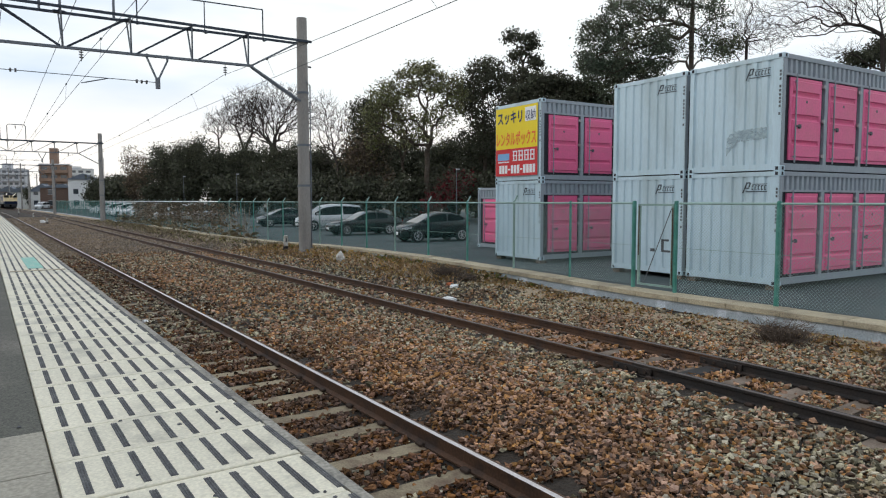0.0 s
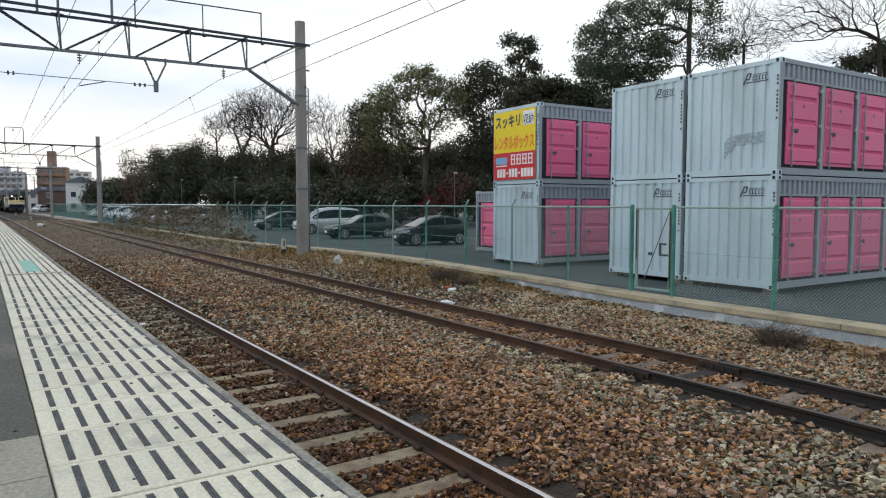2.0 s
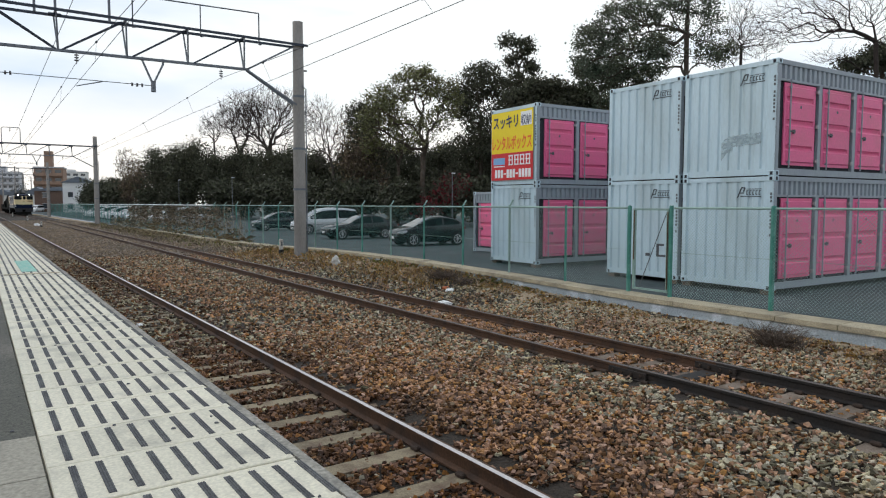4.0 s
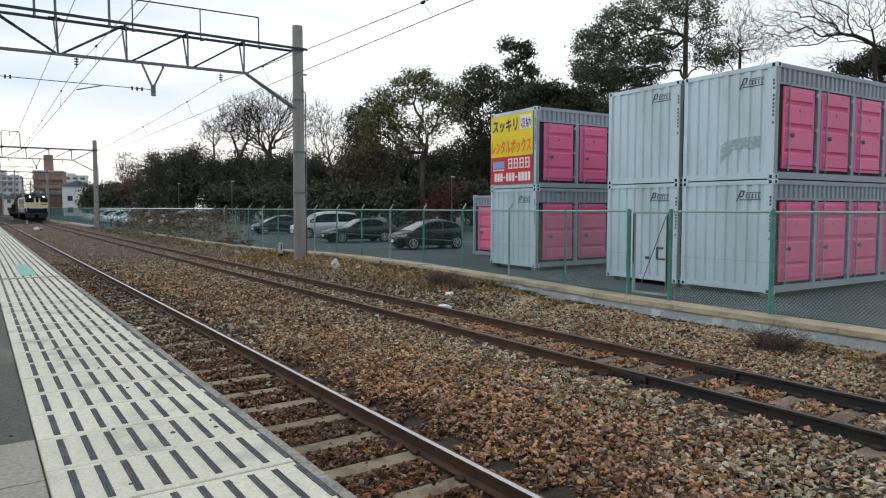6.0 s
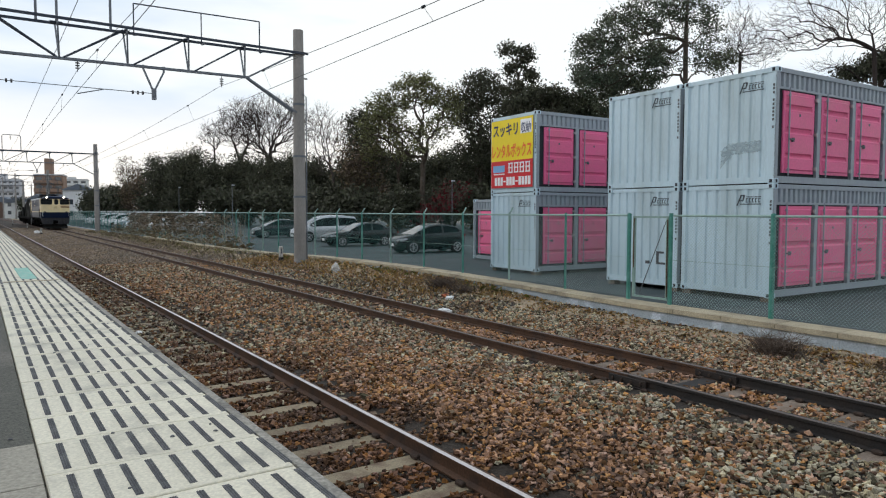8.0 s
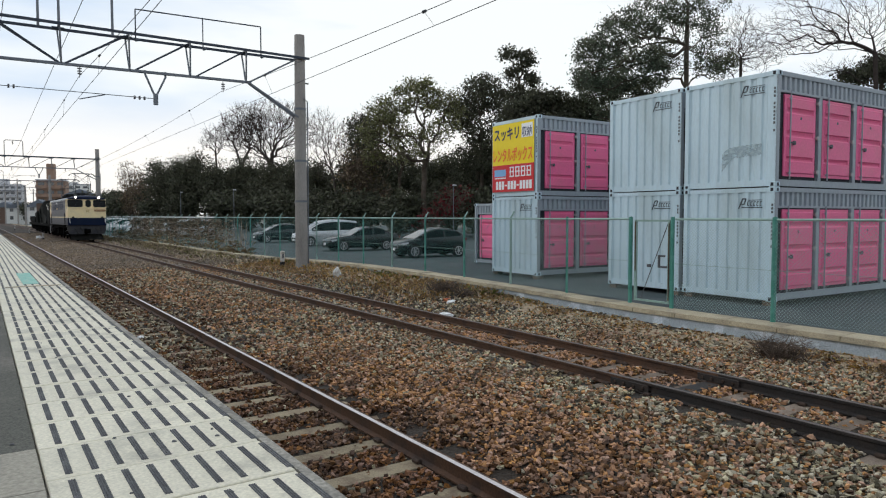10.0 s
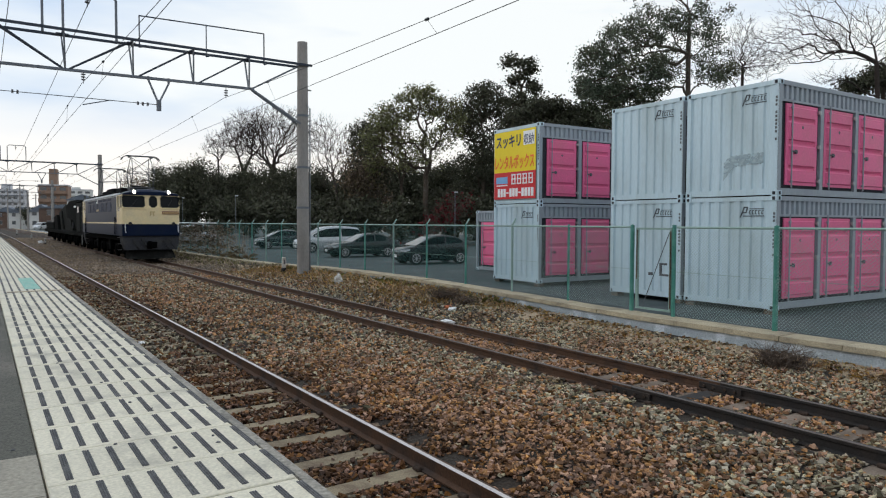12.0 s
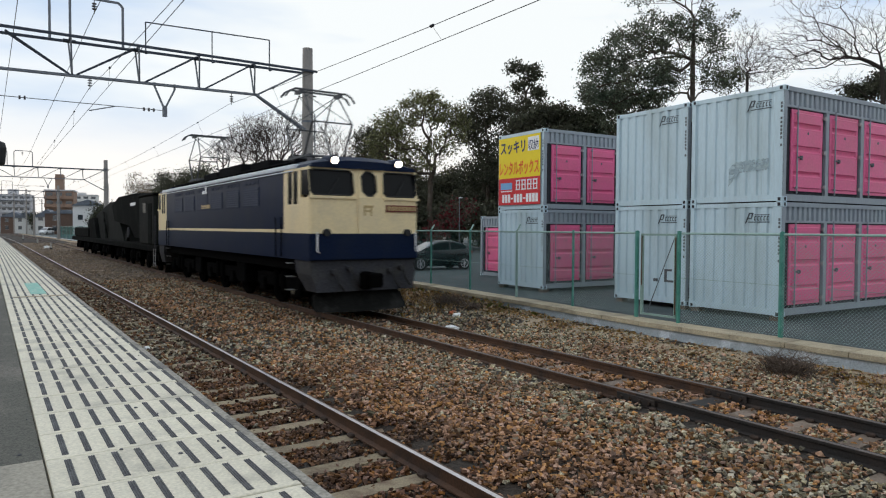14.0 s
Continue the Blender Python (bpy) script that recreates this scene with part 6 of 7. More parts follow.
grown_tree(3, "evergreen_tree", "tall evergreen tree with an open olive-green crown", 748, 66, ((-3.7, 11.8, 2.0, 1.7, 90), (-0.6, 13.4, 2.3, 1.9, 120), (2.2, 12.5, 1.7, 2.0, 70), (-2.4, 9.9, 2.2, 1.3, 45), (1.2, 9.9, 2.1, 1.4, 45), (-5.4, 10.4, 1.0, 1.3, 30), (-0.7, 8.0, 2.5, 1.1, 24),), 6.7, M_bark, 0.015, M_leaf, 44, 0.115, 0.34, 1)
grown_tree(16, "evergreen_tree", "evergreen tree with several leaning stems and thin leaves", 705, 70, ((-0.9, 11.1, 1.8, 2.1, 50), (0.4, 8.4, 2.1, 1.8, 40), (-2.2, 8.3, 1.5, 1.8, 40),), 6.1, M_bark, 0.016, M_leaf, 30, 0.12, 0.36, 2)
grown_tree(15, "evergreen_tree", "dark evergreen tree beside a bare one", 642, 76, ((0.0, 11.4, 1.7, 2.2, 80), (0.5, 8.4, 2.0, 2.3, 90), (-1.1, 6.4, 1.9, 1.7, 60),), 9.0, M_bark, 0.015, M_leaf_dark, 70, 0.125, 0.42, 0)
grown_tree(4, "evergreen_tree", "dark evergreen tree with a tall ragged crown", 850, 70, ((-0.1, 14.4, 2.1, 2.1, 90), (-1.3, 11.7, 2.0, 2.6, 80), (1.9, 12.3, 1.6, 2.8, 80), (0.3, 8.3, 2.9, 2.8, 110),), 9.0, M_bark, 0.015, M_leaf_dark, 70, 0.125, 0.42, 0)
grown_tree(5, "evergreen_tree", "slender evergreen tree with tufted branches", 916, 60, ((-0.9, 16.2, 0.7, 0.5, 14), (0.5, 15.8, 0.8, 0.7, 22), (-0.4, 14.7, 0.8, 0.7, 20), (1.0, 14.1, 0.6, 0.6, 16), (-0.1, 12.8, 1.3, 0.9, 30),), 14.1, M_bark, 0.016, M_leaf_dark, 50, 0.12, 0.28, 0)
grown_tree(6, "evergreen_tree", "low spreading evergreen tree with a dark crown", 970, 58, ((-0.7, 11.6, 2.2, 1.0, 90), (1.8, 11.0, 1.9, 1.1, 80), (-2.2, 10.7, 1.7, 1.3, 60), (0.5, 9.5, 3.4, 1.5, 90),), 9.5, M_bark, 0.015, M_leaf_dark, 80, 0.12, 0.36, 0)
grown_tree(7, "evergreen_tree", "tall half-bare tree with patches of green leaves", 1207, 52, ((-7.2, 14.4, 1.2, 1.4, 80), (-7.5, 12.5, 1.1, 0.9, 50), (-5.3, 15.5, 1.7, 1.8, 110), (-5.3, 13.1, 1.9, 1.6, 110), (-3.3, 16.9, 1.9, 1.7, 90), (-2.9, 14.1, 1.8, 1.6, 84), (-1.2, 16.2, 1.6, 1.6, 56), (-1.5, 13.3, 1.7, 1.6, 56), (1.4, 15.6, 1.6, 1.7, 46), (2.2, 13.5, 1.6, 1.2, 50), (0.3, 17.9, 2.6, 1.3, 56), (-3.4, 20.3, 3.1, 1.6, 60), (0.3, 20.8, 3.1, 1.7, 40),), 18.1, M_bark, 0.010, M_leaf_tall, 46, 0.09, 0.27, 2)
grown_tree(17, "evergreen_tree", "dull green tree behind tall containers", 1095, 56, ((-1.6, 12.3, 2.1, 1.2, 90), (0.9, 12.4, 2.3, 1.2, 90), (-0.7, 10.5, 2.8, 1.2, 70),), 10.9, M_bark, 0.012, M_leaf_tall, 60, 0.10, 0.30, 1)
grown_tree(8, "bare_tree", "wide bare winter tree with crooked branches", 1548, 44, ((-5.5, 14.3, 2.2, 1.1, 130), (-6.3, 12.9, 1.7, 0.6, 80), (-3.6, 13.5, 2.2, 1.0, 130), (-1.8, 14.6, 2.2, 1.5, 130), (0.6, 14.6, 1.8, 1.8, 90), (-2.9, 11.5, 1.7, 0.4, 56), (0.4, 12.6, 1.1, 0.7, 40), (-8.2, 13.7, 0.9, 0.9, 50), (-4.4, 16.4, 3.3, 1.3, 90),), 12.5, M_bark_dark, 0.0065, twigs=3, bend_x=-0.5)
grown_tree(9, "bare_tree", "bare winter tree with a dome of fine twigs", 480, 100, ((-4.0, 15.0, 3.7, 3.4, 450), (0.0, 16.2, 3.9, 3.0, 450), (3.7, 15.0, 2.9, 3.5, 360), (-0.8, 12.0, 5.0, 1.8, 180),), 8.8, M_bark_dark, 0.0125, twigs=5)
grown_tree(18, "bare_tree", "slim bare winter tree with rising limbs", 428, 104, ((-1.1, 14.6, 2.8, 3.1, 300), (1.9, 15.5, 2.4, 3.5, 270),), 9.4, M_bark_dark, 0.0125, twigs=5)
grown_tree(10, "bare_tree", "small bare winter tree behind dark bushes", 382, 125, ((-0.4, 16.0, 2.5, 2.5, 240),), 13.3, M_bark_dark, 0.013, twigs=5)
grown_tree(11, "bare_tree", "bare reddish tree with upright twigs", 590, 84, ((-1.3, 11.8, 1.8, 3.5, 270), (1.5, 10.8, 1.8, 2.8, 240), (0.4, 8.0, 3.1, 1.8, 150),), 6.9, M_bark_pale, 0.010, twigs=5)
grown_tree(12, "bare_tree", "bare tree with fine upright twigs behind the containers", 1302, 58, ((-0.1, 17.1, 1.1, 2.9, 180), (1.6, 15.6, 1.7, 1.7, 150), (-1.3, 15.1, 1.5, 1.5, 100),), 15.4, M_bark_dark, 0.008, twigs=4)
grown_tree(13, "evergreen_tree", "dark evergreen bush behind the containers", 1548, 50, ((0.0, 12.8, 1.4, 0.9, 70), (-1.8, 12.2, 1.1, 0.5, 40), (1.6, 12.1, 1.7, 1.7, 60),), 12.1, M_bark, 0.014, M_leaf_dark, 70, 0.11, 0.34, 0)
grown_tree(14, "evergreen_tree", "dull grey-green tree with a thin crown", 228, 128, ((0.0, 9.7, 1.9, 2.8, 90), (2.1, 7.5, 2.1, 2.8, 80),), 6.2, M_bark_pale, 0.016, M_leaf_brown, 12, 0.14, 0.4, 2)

# ---- track details ----


def rails_and_sleepers():
    mesh = {}
    for key, m in (("near", M_sleeper), ("far", M_sleeper_far)):
        s = Shape()
        s.loft([[(-1.0, -0.115, -0.32), (1.0, -0.115, -0.32), (1.0, 0.115, -0.32), (-1.0, 0.115, -0.32)], [(-1.0, -0.10, -0.152), (1.0, -0.10, -0.152), (1.0, 0.10, -0.152), (-1.0, 0.10, -0.152)]])
        mesh[key] = s.mesh("sleeper", [m])
    clip = Shape().bevel(-0.11, -0.05, -0.152, -0.05, 0.05, -0.11, 0.012).bevel(0.05, -0.05, -0.152, 0.11, 0.05, -0.11, 0.012).mesh("clip", [M_steel_clip])
    rng = random.Random(3)
    for tx, key, pitch, first in ((TRACK_1, "near", SLEEPER_PITCH, SLEEPER_FIRST), (TRACK_2, "far", FAR_PITCH, FAR_FIRST)):
        road = thing("track_panel", "railway track on concrete sleepers", "track", kind="structure")
        y = first - 12 * pitch
        while y < 62:
            o = part("sleeper", mesh[key], [], road)
            o.matrix_basis = pose(tx + rng.uniform(-0.01, 0.01), y, rng.uniform(-0.008, 0.004), 0, 0, rng.uniform(-0.8, 0.8))
            if y < 25:
                for sx in (-GAUGE / 2, GAUGE / 2):
                    part("clip", clip, [], o).location = (sx, 0, 0)
            y += pitch


SLEEPER_PITCH, SLEEPER_FIRST = 0.70, 0.09
FAR_PITCH, FAR_FIRST = 0.65, 0.09
rails_and_sleepers()


def joint(y, x):
    j = thing("rail_joint", "dark bolted fishplate joining two rails", "rail joint", group="rail joints")
    s = Shape().bevel(x - 0.05, y - 0.30, -0.125, x - 0.028, y + 0.30, -0.035, 0.006).bevel(x + 0.028, y - 0.30, -0.125, x + 0.05, y + 0.30, -0.035, 0.006)
    part("fishplate", s, M_rail_dark, j)
    for d in (-0.22, -0.08, 0.08, 0.22):
        part("bolt", Shape().disc((x - 0.055, y + d, -0.08), (1, 0, 0), 0.02, 0.03, 6), M_steel_clip, j)


joint(5.6, TRACK_2 - GAUGE / 2)
joint(5.1, TRACK_2 + GAUGE / 2)
o = thing("cable_box", "dark oily cross tie between the far rails", "cross tie")
part("tie", Shape().bevel(TRACK_2 - GAUGE / 2 + 0.08, 5.02, -0.17, TRACK_2 + GAUGE / 2 - 0.08, 5.26, -0.12, 0.02), M_rail_dark, o)


def stones(name, label, material, n, area, size, seed, keep, share=1.0):
    """Broken stones strewn over an area; each one is a rough many-sided lump."""
    g = np.random.RandomState(seed)
    x0, x1, y0, y1 = area
    n = int(n * share)
    xy = np.column_stack([g.uniform(x0, x1, n), g.uniform(y0, y1, n)])
    xy = xy[keep(xy[:, 0], xy[:, 1], g)]
    n = len(xy)
    ico = np.array([(-1, -1, -1), (1, -1, -1), (1, 1, -1), (-1, 1, -1), (-1, -1, 1), (1, -1, 1), (1, 1, 1), (-1, 1, 1)]) * 0.62
    tri = np.array([(0, 2, 1), (0, 3, 2), (4, 5, 6), (4, 6, 7), (0, 1, 5), (0, 5, 4), (1, 2, 6), (1, 6, 5), (2, 3, 7), (2, 7, 6), (3, 0, 4), (3, 4, 7)])
    base = ico[None] * (1 + g.uniform(-0.75, 0.5, (n, 8, 3)))
    sc = size * g.uniform(0.55, 1.35, (n, 1, 1)) * np.stack([g.uniform(0.6, 1.5, n), g.uniform(0.6, 1.3, n), g.uniform(0.4, 0.85, n)], 1)[:, None]
    base = base * sc / 2
    a, b = g.uniform(0, math.tau, n), g.normal(0, 0.6, n)
    ca, sa, cb, sb = np.cos(a)[:, None], np.sin(a)[:, None], np.cos(b)[:, None], np.sin(b)[:, None]
    x, y, z = base[..., 0], base[..., 1] * cb - base[..., 2] * sb, base[..., 1] * sb + base[..., 2] * cb
    x, y = x * ca - y * sa, x * sa + y * ca
    xs = [1.2, 1.9, 2.2, 3.1, 3.35, 3.9, 5.0, 6.0, 6.6, 6.85, 7.8, 8.05, 8.7, 9.4, 10.4]
    h = np.interp(xy[:, 0], xs, [bed_height(q) - mound(0.0) * float(np.interp(q, [8.5, 9.2, 10.2], [0.0, 0.45, 1.0])) for q in xs])
    h = h + np.interp(xy[:, 0], [8.5, 9.2, 10.2], [0.0, 0.45, 1.0]) * np.array([mound(q) for q in xy[:, 1]]) + 0.012 + g.uniform(-0.020, 0.032, n)
    v = np.stack([x + xy[:, :1], y + xy[:, 1:], z + h[:, None]], -1).reshape(-1, 3)
    f = (tri[None] + 8 * np.arange(n)[:, None, None]).reshape(-1)
    me = bpy.data.meshes.new(name)
    me.vertices.add(len(v))
    me.vertices.foreach_set("co", v.ravel())
    me.loops.add(len(f))
    me.loops.foreach_set("vertex_index", f.astype(np.int32))
    me.polygons.add(len(f) // 3)
    me.polygons.foreach_set("loop_start", np.arange(0, len(f), 3, dtype=np.int32))
    me.materials.append(material)
    me.update()
    me.shade_flat()
    me.validate()
    return tagged(new(name, me), label, "ballast", kind="stuff")


def clear_of_rails(x, y, g):
    ok = np.ones(len(x), bool)
    for tx, pitch, first in ((TRACK_1, SLEEPER_PITCH, SLEEPER_FIRST), (TRACK_2, FAR_PITCH, FAR_FIRST)):
        for sx in (-GAUGE / 2, GAUGE / 2):
            ok &= abs(x - tx - sx) > 0.095
        on = (abs((y - first + pitch / 2) % pitch - pitch / 2) < 0.135) & (abs(x - tx) < 1.03)
        ok &= ~on | (g.uniform(0, 1, len(x)) < 0.03 + np.clip((y - 7) / 12, 0, 0.45))
    return ok & (x < 10.84) & (g.uniform(0, 1, len(x)) > np.clip((x - 9.5 + 0.16 * np.sin(y * 1.9) + 0.1 * np.sin(y * 4.7)) / 0.6, 0, 0.86))


def patchy(x, y, shift):
    """Slow change over the bed between rusty brown and grey stones."""
    return np.sin(x * 0.9 + y * 0.35 + shift) + np.sin(x * 1.7 - y * 0.8 + 2 * shift) * 0.6 + np.sin(y * 0.5 + shift * 3) * 0.5


def greyness(x, y):
    """Share of grey stones: high at the camera's end of the space between the tracks and outside the far track."""
    k = np.clip(0.98 - (y - 1.5) / 3.0, 0, 1) * np.clip((x - 3.4) / 1.6, 0, 1)
    k = np.maximum(k, np.where(x > 8.1, 0.62, 0.0))
    k = np.maximum(k, np.clip((x - 4.6) / 1.6, 0, 1) * np.where(x < 6.8, 0.55, 0.0))
    k = np.maximum(k, np.clip((y - 9) / 8, 0, 0.40))
    return np.clip(k + 0.09 * patchy(x, y, 0.7), 0.05, 0.94)


def brown(x, y, g):
    return clear_of_rails(x, y, g) & (g.uniform(0, 1, len(x)) > greyness(x, y)) & ~stained(x, y, g)


def stained(x, y, g):
    return x < TRACK_1 + 1.05 + 0.16 * np.sin(y * 2.3) + 0.12 * np.sin(y * 5.1 + 1) + g.normal(0, 0.22, len(x))


def rusty(x, y, g):
    return clear_of_rails(x, y, g) & (g.uniform(0, 1, len(x)) > greyness(x, y)) & stained(x, y, g)


def grey(x, y, g):
    return clear_of_rails(x, y, g) & (g.uniform(0, 1, len(x)) < greyness(x, y))


stones("ballast_stones", "rusty brown broken ballast stones between the rails", M_stone_brown, 108000, (1.2, 10.85, -2.0, 11.0), 0.058, 1, brown)
stones("ballast_stones", "grey broken ballast stones beside the rails", M_stone_grey, 108000, (1.2, 10.85, -2.0, 11.0), 0.058, 2, grey)
stones("ballast_stones", "dark rust-stained ballast stones between the near rails", M_stone_rust, 108000, (1.2, 4.4, -2.0, 11.0), 0.058, 7, rusty, 0.352)
stones("ballast_stones", "dark rust-stained ballast stones further along the near track", M_stone_rust, 44000, (1.2, 4.4, 11.0, 30.0), 0.07, 8, rusty, 0.35)
stones("ballast_stones", "rusty brown ballast stones along the tracks", M_stone_brown, 44000, (1.2, 10.85, 11.0, 30.0), 0.07, 3, brown)
stones("ballast_stones", "grey ballast stones along the tracks", M_stone_grey, 44000, (1.2, 10.85, 11.0, 30.0), 0.07, 4, grey)

stones("ballast_stones", "dusty brown ballast stones far along the tracks", M_stone_far, 26000, (1.2, 10.0, 30.0, 62.0), 0.10, 5, clear_of_rails)
stones("ballast_stones", "dusty brown ballast stones behind the platform's end", M_stone_far, 14000, (1.2, 10.85, -12.0, -2.0), 0.10, 9, clear_of_rails)
stones("ballast_stones", "dusty brown ballast stones further down the line", M_stone_far, 13000, (1.2, 10.0, 62.0, 100.0), 0.15, 6, clear_of_rails)

# ---- platform paving ----
TILE, TILE_FIRST = 0.4445, 3.50
X0 = 0.19


def tile_mesh(full=True):
    s = Shape()
    w, g = EDGE - 0.058 - X0, 0.004
    s.loft([[(X0 + g, g, -0.028), (X0 + w - g, g, -0.028), (X0 + w - g, TILE - g, -0.028), (X0 + g, TILE - g, -0.028)],
            [(X0 + g, g, -0.004), (X0 + w - g, g, -0.004), (X0 + w - g, TILE - g, -0.004), (X0 + g, TILE - g, -0.004)],
            [(X0 + g + 0.004, g + 0.004, 0), (X0 + w - g - 0.004, g + 0.004, 0), (X0 + w - g - 0.004, TILE - g - 0.004, 0), (X0 + g + 0.004, TILE - g - 0.004, 0)]])
    for i in range(9):
        x = X0 + 0.088 + i * 0.0965
        s.box(x - 0.014, 0.042, -0.01, x + 0.014, TILE - 0.042, 0.0015, 1)
        if full:
            for d in (-0.0095, 0.0, 0.0095):
                s.hexa([(x + d - 0.0035, 0.044, 0.0015), (x + d + 0.0035, 0.044, 0.0015), (x + d + 0.0035, TILE - 0.044, 0.0015), (x + d - 0.0035, TILE - 0.044, 0.0015),
                        (x + d - 0.0018, 0.046, 0.0045), (x + d + 0.0018, 0.046, 0.0045), (x + d + 0.0018, TILE - 0.046, 0.0045), (x + d - 0.0018, TILE - 0.046, 0.0045)], 1)
    return s.mesh("paving_slab", [M_tile, M_strip])


def paving():
    fine, plain = tile_mesh(True), tile_mesh(False)
    y0, rng = TILE_FIRST - 24 * TILE, random.Random(7)
    for i in range(300):
        y = y0 + i * TILE
        o = part("paving_slab", fine if y < 14 else plain, [], PLATFORM, "cream paving slab with dark anti-slip strips" if i == 0 else "")
        o.matrix_basis = pose(bend(y), y, PLAT + rng.uniform(-0.002, 0.002))
    s, y = Shape(), y0 + 300 * TILE
    s.loft([[(X0 + bend(q), q, PLAT - 0.028), (EDGE - 0.058 + bend(q), q, PLAT - 0.028), (EDGE - 0.058 + bend(q), q, PLAT), (X0 + bend(q), q, PLAT)] for q in np.arange(y, 190, 6.0)])
    part("far_paving", s, M_tile, PLATFORM)
    p = Shape()
    p.loft([[(-7 + bend(q), q, PLAT - 0.028), (X0 - 0.006 + bend(q), q, PLAT - 0.028), (X0 - 0.006 + bend(q), q, PLAT - 0.002), (-7 + bend(q), q, PLAT - 0.002)] for q in along(3.53, 190, 8.0)])
    part("platform_surface", p, M_asphalt_plat, PLATFORM, "dark worn asphalt of the platform")
    for a, b in ((2.97, 3.522), (2.0, 2.962), (0.5, 1.992), (-6, 0.492)):
        part("concrete_slab", Shape().box(-7, a, PLAT - 0.028, X0 - 0.006, b, PLAT), M_patch, PLATFORM)


paving()
m_ = thing("boarding_mark", "worn green boarding mark painted on the paving slabs", "floor mark")
part("green_patch", Shape().box(0.545, 12.2, PLAT, 0.755, 14.6, PLAT + 0.007), M_green_mark, m_)
part("pale_line", Shape().box(0.30, 11.75, PLAT, 1.02, 11.87, PLAT + 0.007), M_wall_cap, m_)

# ---- weeds ----
M_dry = mat("dry_grass", (0.62, 0.40, 0.18), 0.9, vary=0.25, scale=2, fine=20, bump=0.0, other=(0.48, 0.36, 0.17), island=0.35, hue=0.01, gloss=0.1)
M_dry_pale = mat("bleached_grass", (0.44, 0.375, 0.26), 0.9, vary=0.25, scale=2, fine=20, bump=0.0, other=(0.34, 0.27, 0.17), island=0.35, hue=0.01, gloss=0.1)
M_weed = mat("green_weeds", (0.27, 0.27, 0.09), 0.9, vary=0.25, scale=2, fine=20, bump=0.0, other=(0.15, 0.14, 0.05), island=0.45, hue=0.02, gloss=0.1)
M_twig = mat("dark_twigs", (0.13, 0.10, 0.08), 0.95, vary=0.25, scale=4, fine=20, bump=0.0, island=0.4, gloss=0.1)


def blades(name, label, material, n, place, height, width, seed, lie=0.5):
    """Thin bent blades; place gives the foot of each."""
    g = np.random.RandomState(seed)
    foot = np.array([place(g) for _ in range(n)])
    h = height * g.uniform(0.4, 1.3, n)[:, None]
    a = g.uniform(0, math.tau, n)
    out = np.column_stack([np.cos(a), np.sin(a), np.zeros(n)])
    side = np.column_stack([-np.sin(a), np.cos(a), np.zeros(n)]) * width
    k = g.uniform(0.2, 1.0, n)[:, None] * lie * 2
    mid = foot + out * h * k * 0.35 + np.array([0, 0, 1.0]) * h * 0.6
    tip = foot + out * h * k + np.array([0, 0, 1.0]) * h * np.clip(1.1 - k * 0.5, 0.15, 1)
    v = np.stack([foot - side, foot + side, mid + side * 0.7, tip, mid - side * 0.7], 1).reshape(-1, 3)
    me = bpy.data.meshes.new(name)
    me.vertices.add(n * 5)
    me.vertices.foreach_set("co", v.ravel())
    me.loops.add(n * 5)
    me.loops.foreach_set("vertex_index", np.arange(n * 5, dtype=np.int32))
    me.polygons.add(n)
    me.polygons.foreach_set("loop_start", np.arange(0, n * 5, 5, dtype=np.int32))
    me.materials.append(material)
    me.update()
    me.validate()
    return tagged(new(name, me), label, "grass", kind="stuff")


def verge(lo, hi, x0, x1, clump=0.5, seed=5):
    """Places along the foot of the wall, gathered in clumps."""
    q = random.Random(seed)
    tufts = [(q.uniform(x0, x1), q.uniform(lo, hi)) for _ in range(int((hi - lo) * 4))]

    def at(g):
        cx, cy = tufts[g.randint(len(tufts))]
        x, y = cx + g.normal(0, clump), cy + g.normal(0, clump)
        x = min(max(x, 8.4), 10.84)
        return (x + bend(y), y, bed_height(x, y) - 0.02)
    return at


blades("dry_grass", "dry brown grass along the foot of the wall", M_dry, 4200, verge(13.5, 28, 9.3, 10.75), 0.17, 0.007, 1)
blades("dry_grass", "dry brown grass along the foot of the wall", M_dry, 3800, verge(1.5, 13.5, 9.9, 10.8, 0.22), 0.09, 0.005, 2, 0.8)
blades("green_weeds", "sparse green weeds among dry grass", M_weed, 450, verge(12, 27, 9.9, 10.8, 0.25, 9), 0.20, 0.006, 3)
blades("dry_grass", "bleached dry grass further along the line", M_dry_pale, 2600, verge(28, 80, 9.3, 10.8, 0.5, 12), 0.25, 0.012, 4)
blades("green_weeds", "green weeds further along the line", M_weed, 1200, verge(28, 80, 9.5, 10.8, 0.5, 14), 0.2, 0.010, 5)


def twig_bush(x, y, r, h, n, seed):
    g = random.Random(seed)
    s = Shape()
    for _ in range(n):
        a, k = g.uniform(0, math.tau), g.uniform(0.2, 1.0)
        p0 = Vector((g.gauss(0, r * 0.25), g.gauss(0, r * 0.35), -0.05))
        p1 = p0 + Vector((math.cos(a) * r * k * 0.6, math.sin(a) * r * k * 0.8, h * g.uniform(0.3, 0.7)))
        p2 = p1 + Vector((g.gauss(0, r * 0.35), g.gauss(0, r * 0.4), h * g.uniform(-0.1, 0.4)))
        s.tube([p0, p1, p2], [0.004, 0.003, 0.0015], 3, caps=False)
    b = thing("dry_bush", "low dead bush of dark tangled twigs by the wall", "bush", pose(x, y, bed_height(x, y)), "dead bushes")
    tagged(part("tangle", s, M_twig, b), kind="stuff")


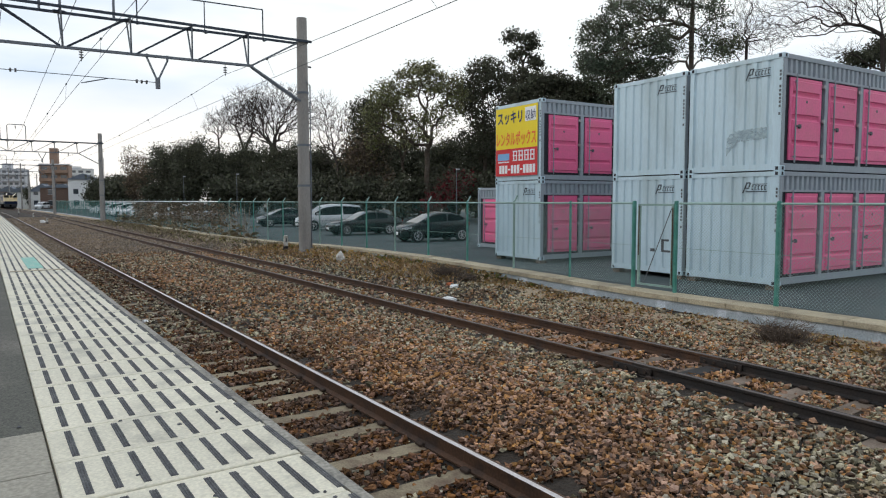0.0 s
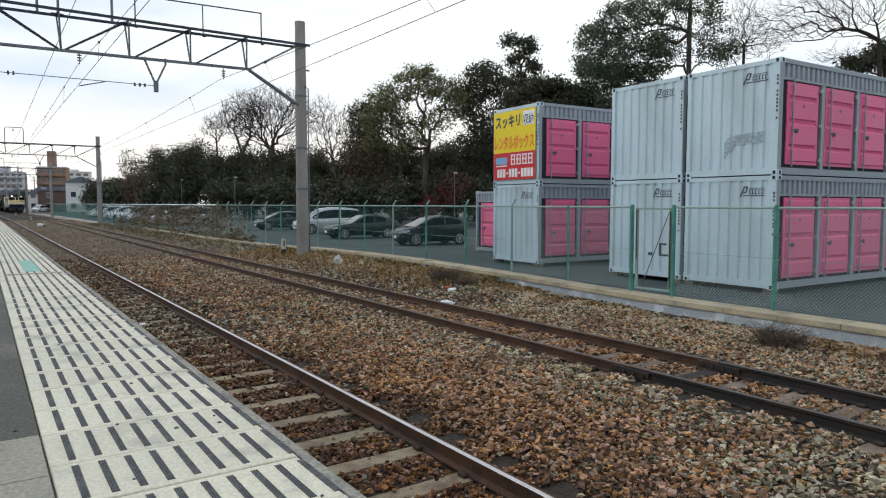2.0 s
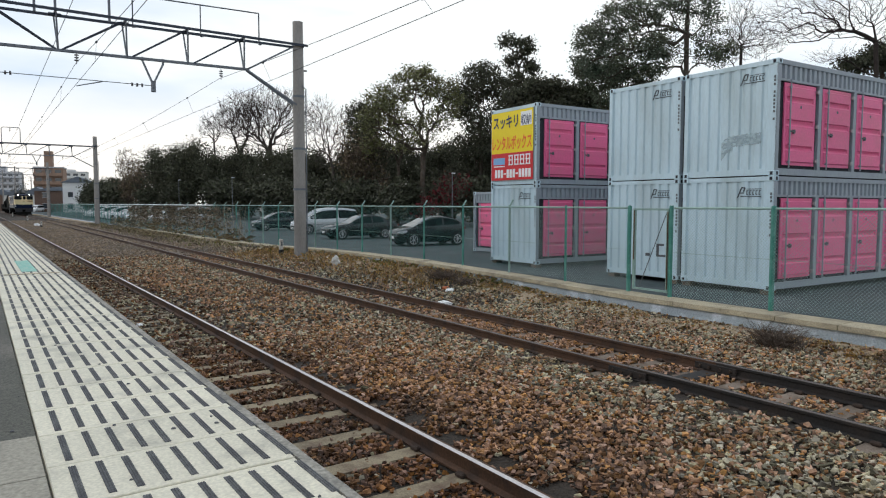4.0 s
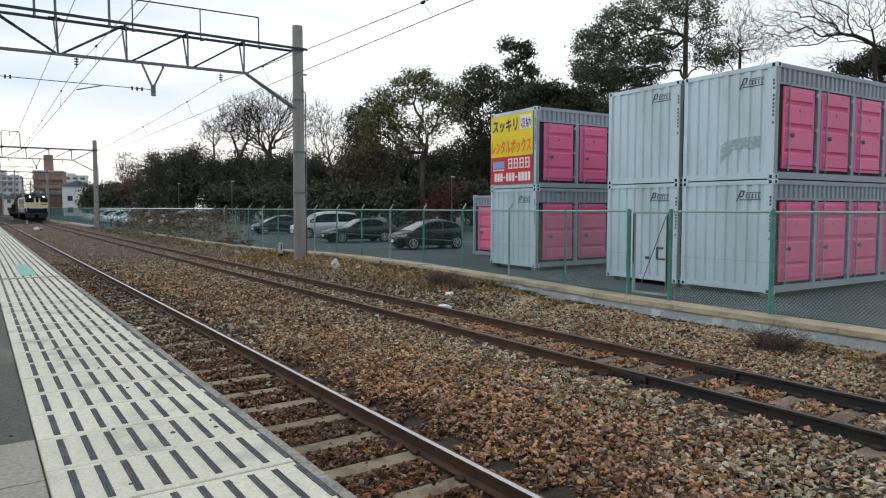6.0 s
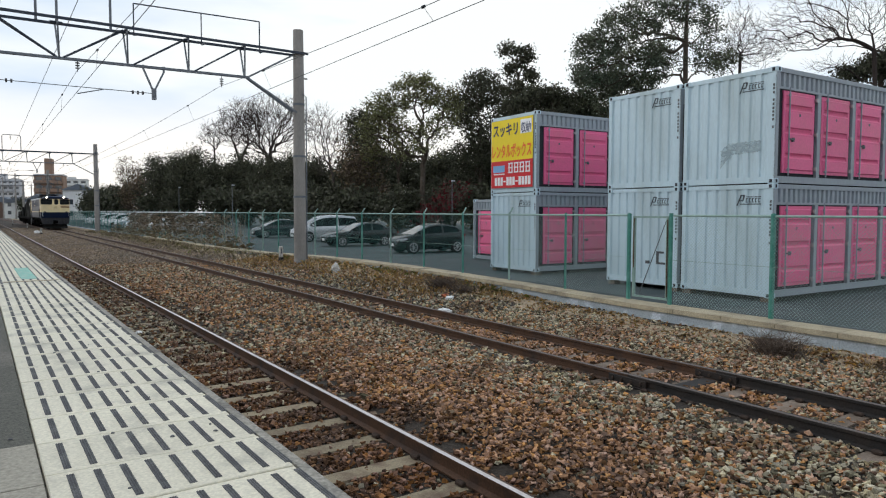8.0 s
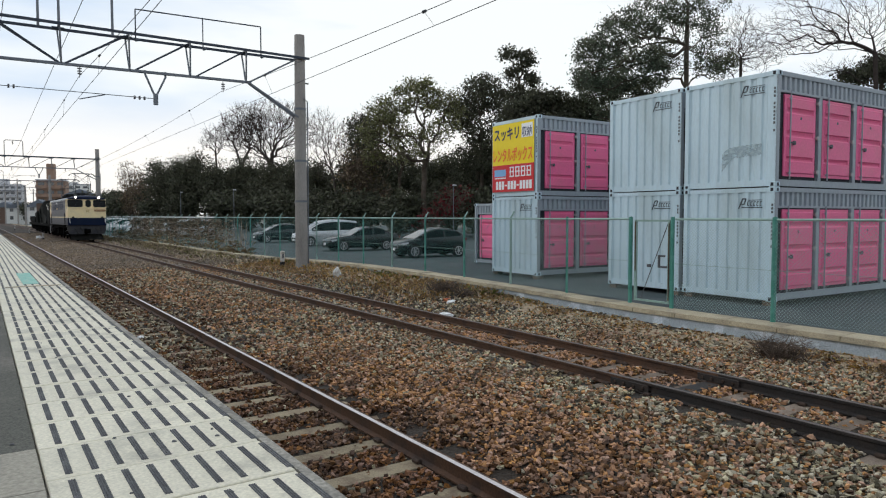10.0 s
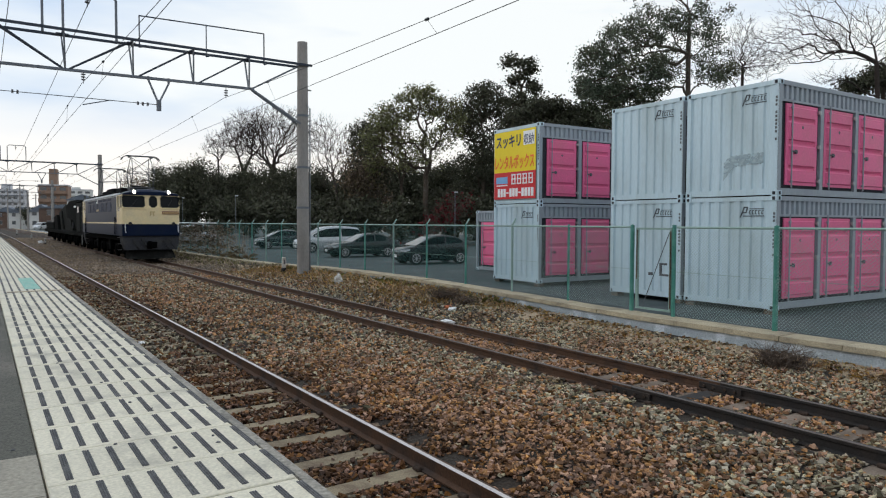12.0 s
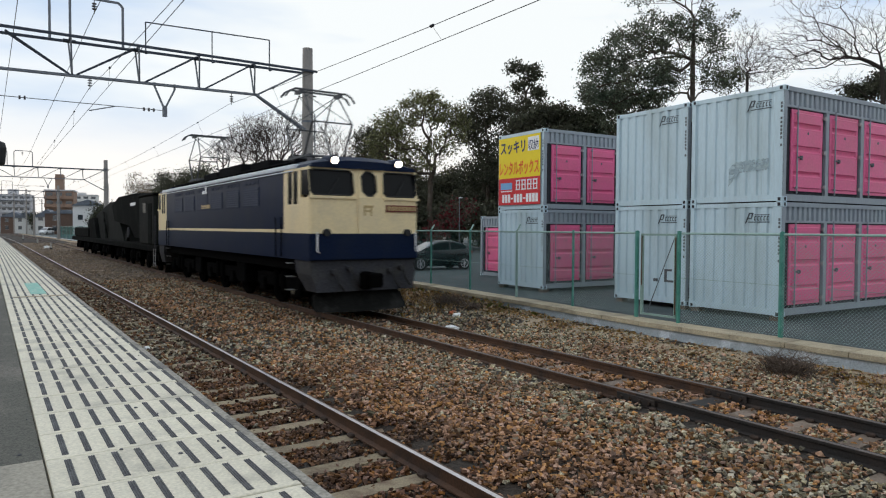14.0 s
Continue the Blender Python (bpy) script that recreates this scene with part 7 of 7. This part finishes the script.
twig_bush(9.75, 5.35, 0.42, 0.46, 460, 1)
twig_bush(9.9, 14.3, 0.5, 0.42, 420, 2)
twig_bush(9.95, 13.4, 0.35, 0.3, 220, 3)
twig_bush(9.9, 3.6, 0.4, 0.22, 200, 4)


M_creeper = mat("creeper_stem", (0.40, 0.33, 0.25), 0.95, vary=0.25, scale=3, fine=20, bump=0.0, island=0.4, gloss=0.1)


def vines():
    """Dry creepers hanging on a stretch of the fence."""
    g = np.random.RandomState(8)

    rng, stems = random.Random(6), Shape()
    for _ in range(330):
        y, z0 = rng.uniform(34, 66), rng.uniform(0.1, 0.9)
        z1 = rng.uniform(z0 + 0.3, 2.0)
        x = FENCE_X - 0.04 - rng.random() * 0.05
        stems.tube([(x, y, z0), (x, y + rng.gauss(0, 0.08), (z0 + z1) / 2), (x, y + rng.gauss(0, 0.16), z1)], [0.007, 0.006, 0.004], 3, caps=False)
    solid("dry_creeper", stems, M_creeper, "dry brown creeper stems on the fence", "creeper", "stuff")

    def mat_of_creeper(q):
        while True:
            y = q.uniform(36, 67)
            if q.uniform(0, 1) < np.clip((y - 35) / 6, 0, 1) * np.clip((68 - y) / 6, 0, 1) * (0.75 + 0.25 * math.sin(y * 1.3) + 0.2 * math.sin(y * 3.1)):
                return (FENCE_X - 0.05 - abs(q.normal(0, 0.05)), y, 0.55 + 1.3 * q.uniform(0, 1) ** 0.8)
    blades("dry_creeper", "dense mat of dry brown creeper over the fence", M_creeper, 5000, mat_of_creeper, 0.13, 0.009, 9, 0.9)

    def low(q):
        y = q.uniform(33, 75)
        return (FENCE_X - 0.08 - abs(q.normal(0, 0.06)), y, q.uniform(0.1, 0.9) * q.uniform(0.2, 1))
    blades("dry_grass", "tangled dry grass at the foot of the fence", M_dry_pale, 900, low, 0.22, 0.012, 7, 1.0)


vines()

# ---- things beside the track ----
M_paper = mat("white_plastic", (0.78, 0.78, 0.77), 0.6, vary=0.08, scale=12, fine=60, bump=0.2)
M_dirty_white = mat("dirty_white_paint", (0.58, 0.56, 0.52), 0.8, vary=0.2, scale=9, fine=50, bump=0.2, other=(0.36, 0.33, 0.28))
M_orange_litter = mat("orange_plastic", (0.48, 0.13, 0.05), 0.6, vary=0.15, scale=14)


def marker_post(x, y, h=0.55):
    m = thing("marker_post", "short white trackside marker post on a black foot", "marker post", pose(x, y, bed_height(min(x, 10.2), y)), "marker posts")
    part("foot", Shape().bevel(-0.08, -0.08, -0.05, 0.08, 0.08, 0.2, 0.01), M_black, m)
    part("shaft", Shape().bevel(-0.07, -0.07, 0.2, 0.07, 0.07, 0.2 + h, 0.02), M_dirty_white, m)
    part("slot", Shape().box(-0.03, -0.075, 0.35, 0.03, -0.071, 0.1 + h), M_bar, m)


marker_post(9.75, 25.2, 0.42)
marker_post(4.9, 72.0, 0.4)
marker_post(5.0, 94.0, 0.5)
marker_post(4.7, 125.0, 0.6)


def lump(name, label, category, x, y, z, sx, sy, sz, material, seed):
    """A crumpled small thing."""
    bm = bmesh.new()
    bmesh.ops.create_icosphere(bm, subdivisions=3, radius=1.0)
    for v in bm.verts:
        k = 1 + 0.45 * noise.noise(v.co * 1.7 + Vector((seed, 0, 0))) + 0.18 * noise.noise(v.co * 4.5 + Vector((0, seed, 0)))
        v.co = Vector((v.co.x * sx * k, v.co.y * sy * k, max(v.co.z, -0.55) * sz * k))
    me = bpy.data.meshes.new(name)
    bm.to_mesh(me)
    bm.free()
    me.materials.append(material)
    o = new(name, me)
    o.matrix_basis = pose(x, y, z, 0, 0, seed * 37)
    return tagged(o, label, category)


lump("plastic_bag", "crumpled white plastic bag on the ballast", "bag", 8.22, 11.8, bed_height(8.22, 11.8) + 0.06, 0.08, 0.15, 0.06, M_paper, 1)
lump("plastic_wrapper", "small orange and white wrapper in dry grass", "litter", 9.35, 13.4, bed_height(9.35, 13.4) + 0.03, 0.06, 0.09, 0.05, M_orange_litter, 2)
lump("paper_scrap", "small white paper scrap beside a wrapper", "litter", 9.2, 13.0, bed_height(9.2, 13.0) + 0.04, 0.08, 0.15, 0.05, M_paper, 3)
lump("painted_stone", "knee-high dirty white painted stone in dry grass", "stone", 9.5, 19.8, bed_height(9.5, 19.8) + 0.12, 0.12, 0.13, 0.20, M_dirty_white, 4)
lump("paper_scrap", "white paper scrap between platform and rail", "litter", 2.35, 13.0, -0.13, 0.05, 0.10, 0.03, M_paper, 5)
lump("paper_scrap", "white scrap on the ballast between the tracks", "litter", 4.8, 76.0, -0.03, 0.25, 0.25, 0.2, M_paper, 6)

# things on the platform
sp = thing("platform_signal", "black hooded signal on a steel post at the platform", "signal")
part("post", Shape().tube([(-0.25, 15.0, PLAT - 0.02), (-0.25, 15.0, 3.9)], 0.05, 10), M_truss_light, sp)
part("arm", Shape().bar((-0.25, 15.0, 3.45), (0.12, 15.0, 3.45), 0.05, 0.05), M_truss_light, sp)
part("head", Shape().loft([[(0.16 + r * math.cos(a), 15.0 + r * math.sin(a), z) for a in (math.tau * i / 14 for i in range(14))] for z, r in ((3.18, 0.10), (3.22, 0.13), (3.50, 0.155), (3.60, 0.13), (3.63, 0.06))]), M_black, sp, "black rounded lamp head")


def gum_spots():
    rng, s = random.Random(5), Shape()
    for _ in range(46):
        x, y, r = rng.uniform(0.0, 1.05), 2.0 + 9 * rng.random() ** 1.6, rng.uniform(0.004, 0.013)
        s.loft([[(x + k * r * math.cos(a) * rng.uniform(0.7, 1.2), y + k * r * math.sin(a) * rng.uniform(0.7, 1.2), PLAT + z) for a in (math.tau * i / 7 for i in range(7))] for z, k in ((0.0, 1.0), (0.0055, 0.6))])
    solid("gum_spots", s, M_strip, "black dried gum spots on the paving", "stain", "stuff")


gum_spots()


# ---- movement ----
def front(t):
    """Where the locomotive's front stands along the line."""
    return 14.0 + 11.5 * (14 - t) + 0.1 * (14 - t) ** 2


def train_pose(y):
    k = (bend(y + 9) - bend(y + 7)) / 2
    return pose(TRACK_2 + bend(y), y, 0, 0, 0, -math.degrees(math.atan(k)))


def motions():
    rows = [(i * 0.25, train_pose(front(i * 0.25))) for i in range(57)]
    walk(LOCO, rows)
    walk(WAGON, rows)
    for e, y, r in WHEELSETS:
        spin = [(i / 30, -front(i / 30) / r) for i in range(0, 421)]
        walk(e, [(t, Matrix.Translation((0, y, r)) @ Matrix.Rotation(a, 4, "X")) for t, a in spin])


motions()
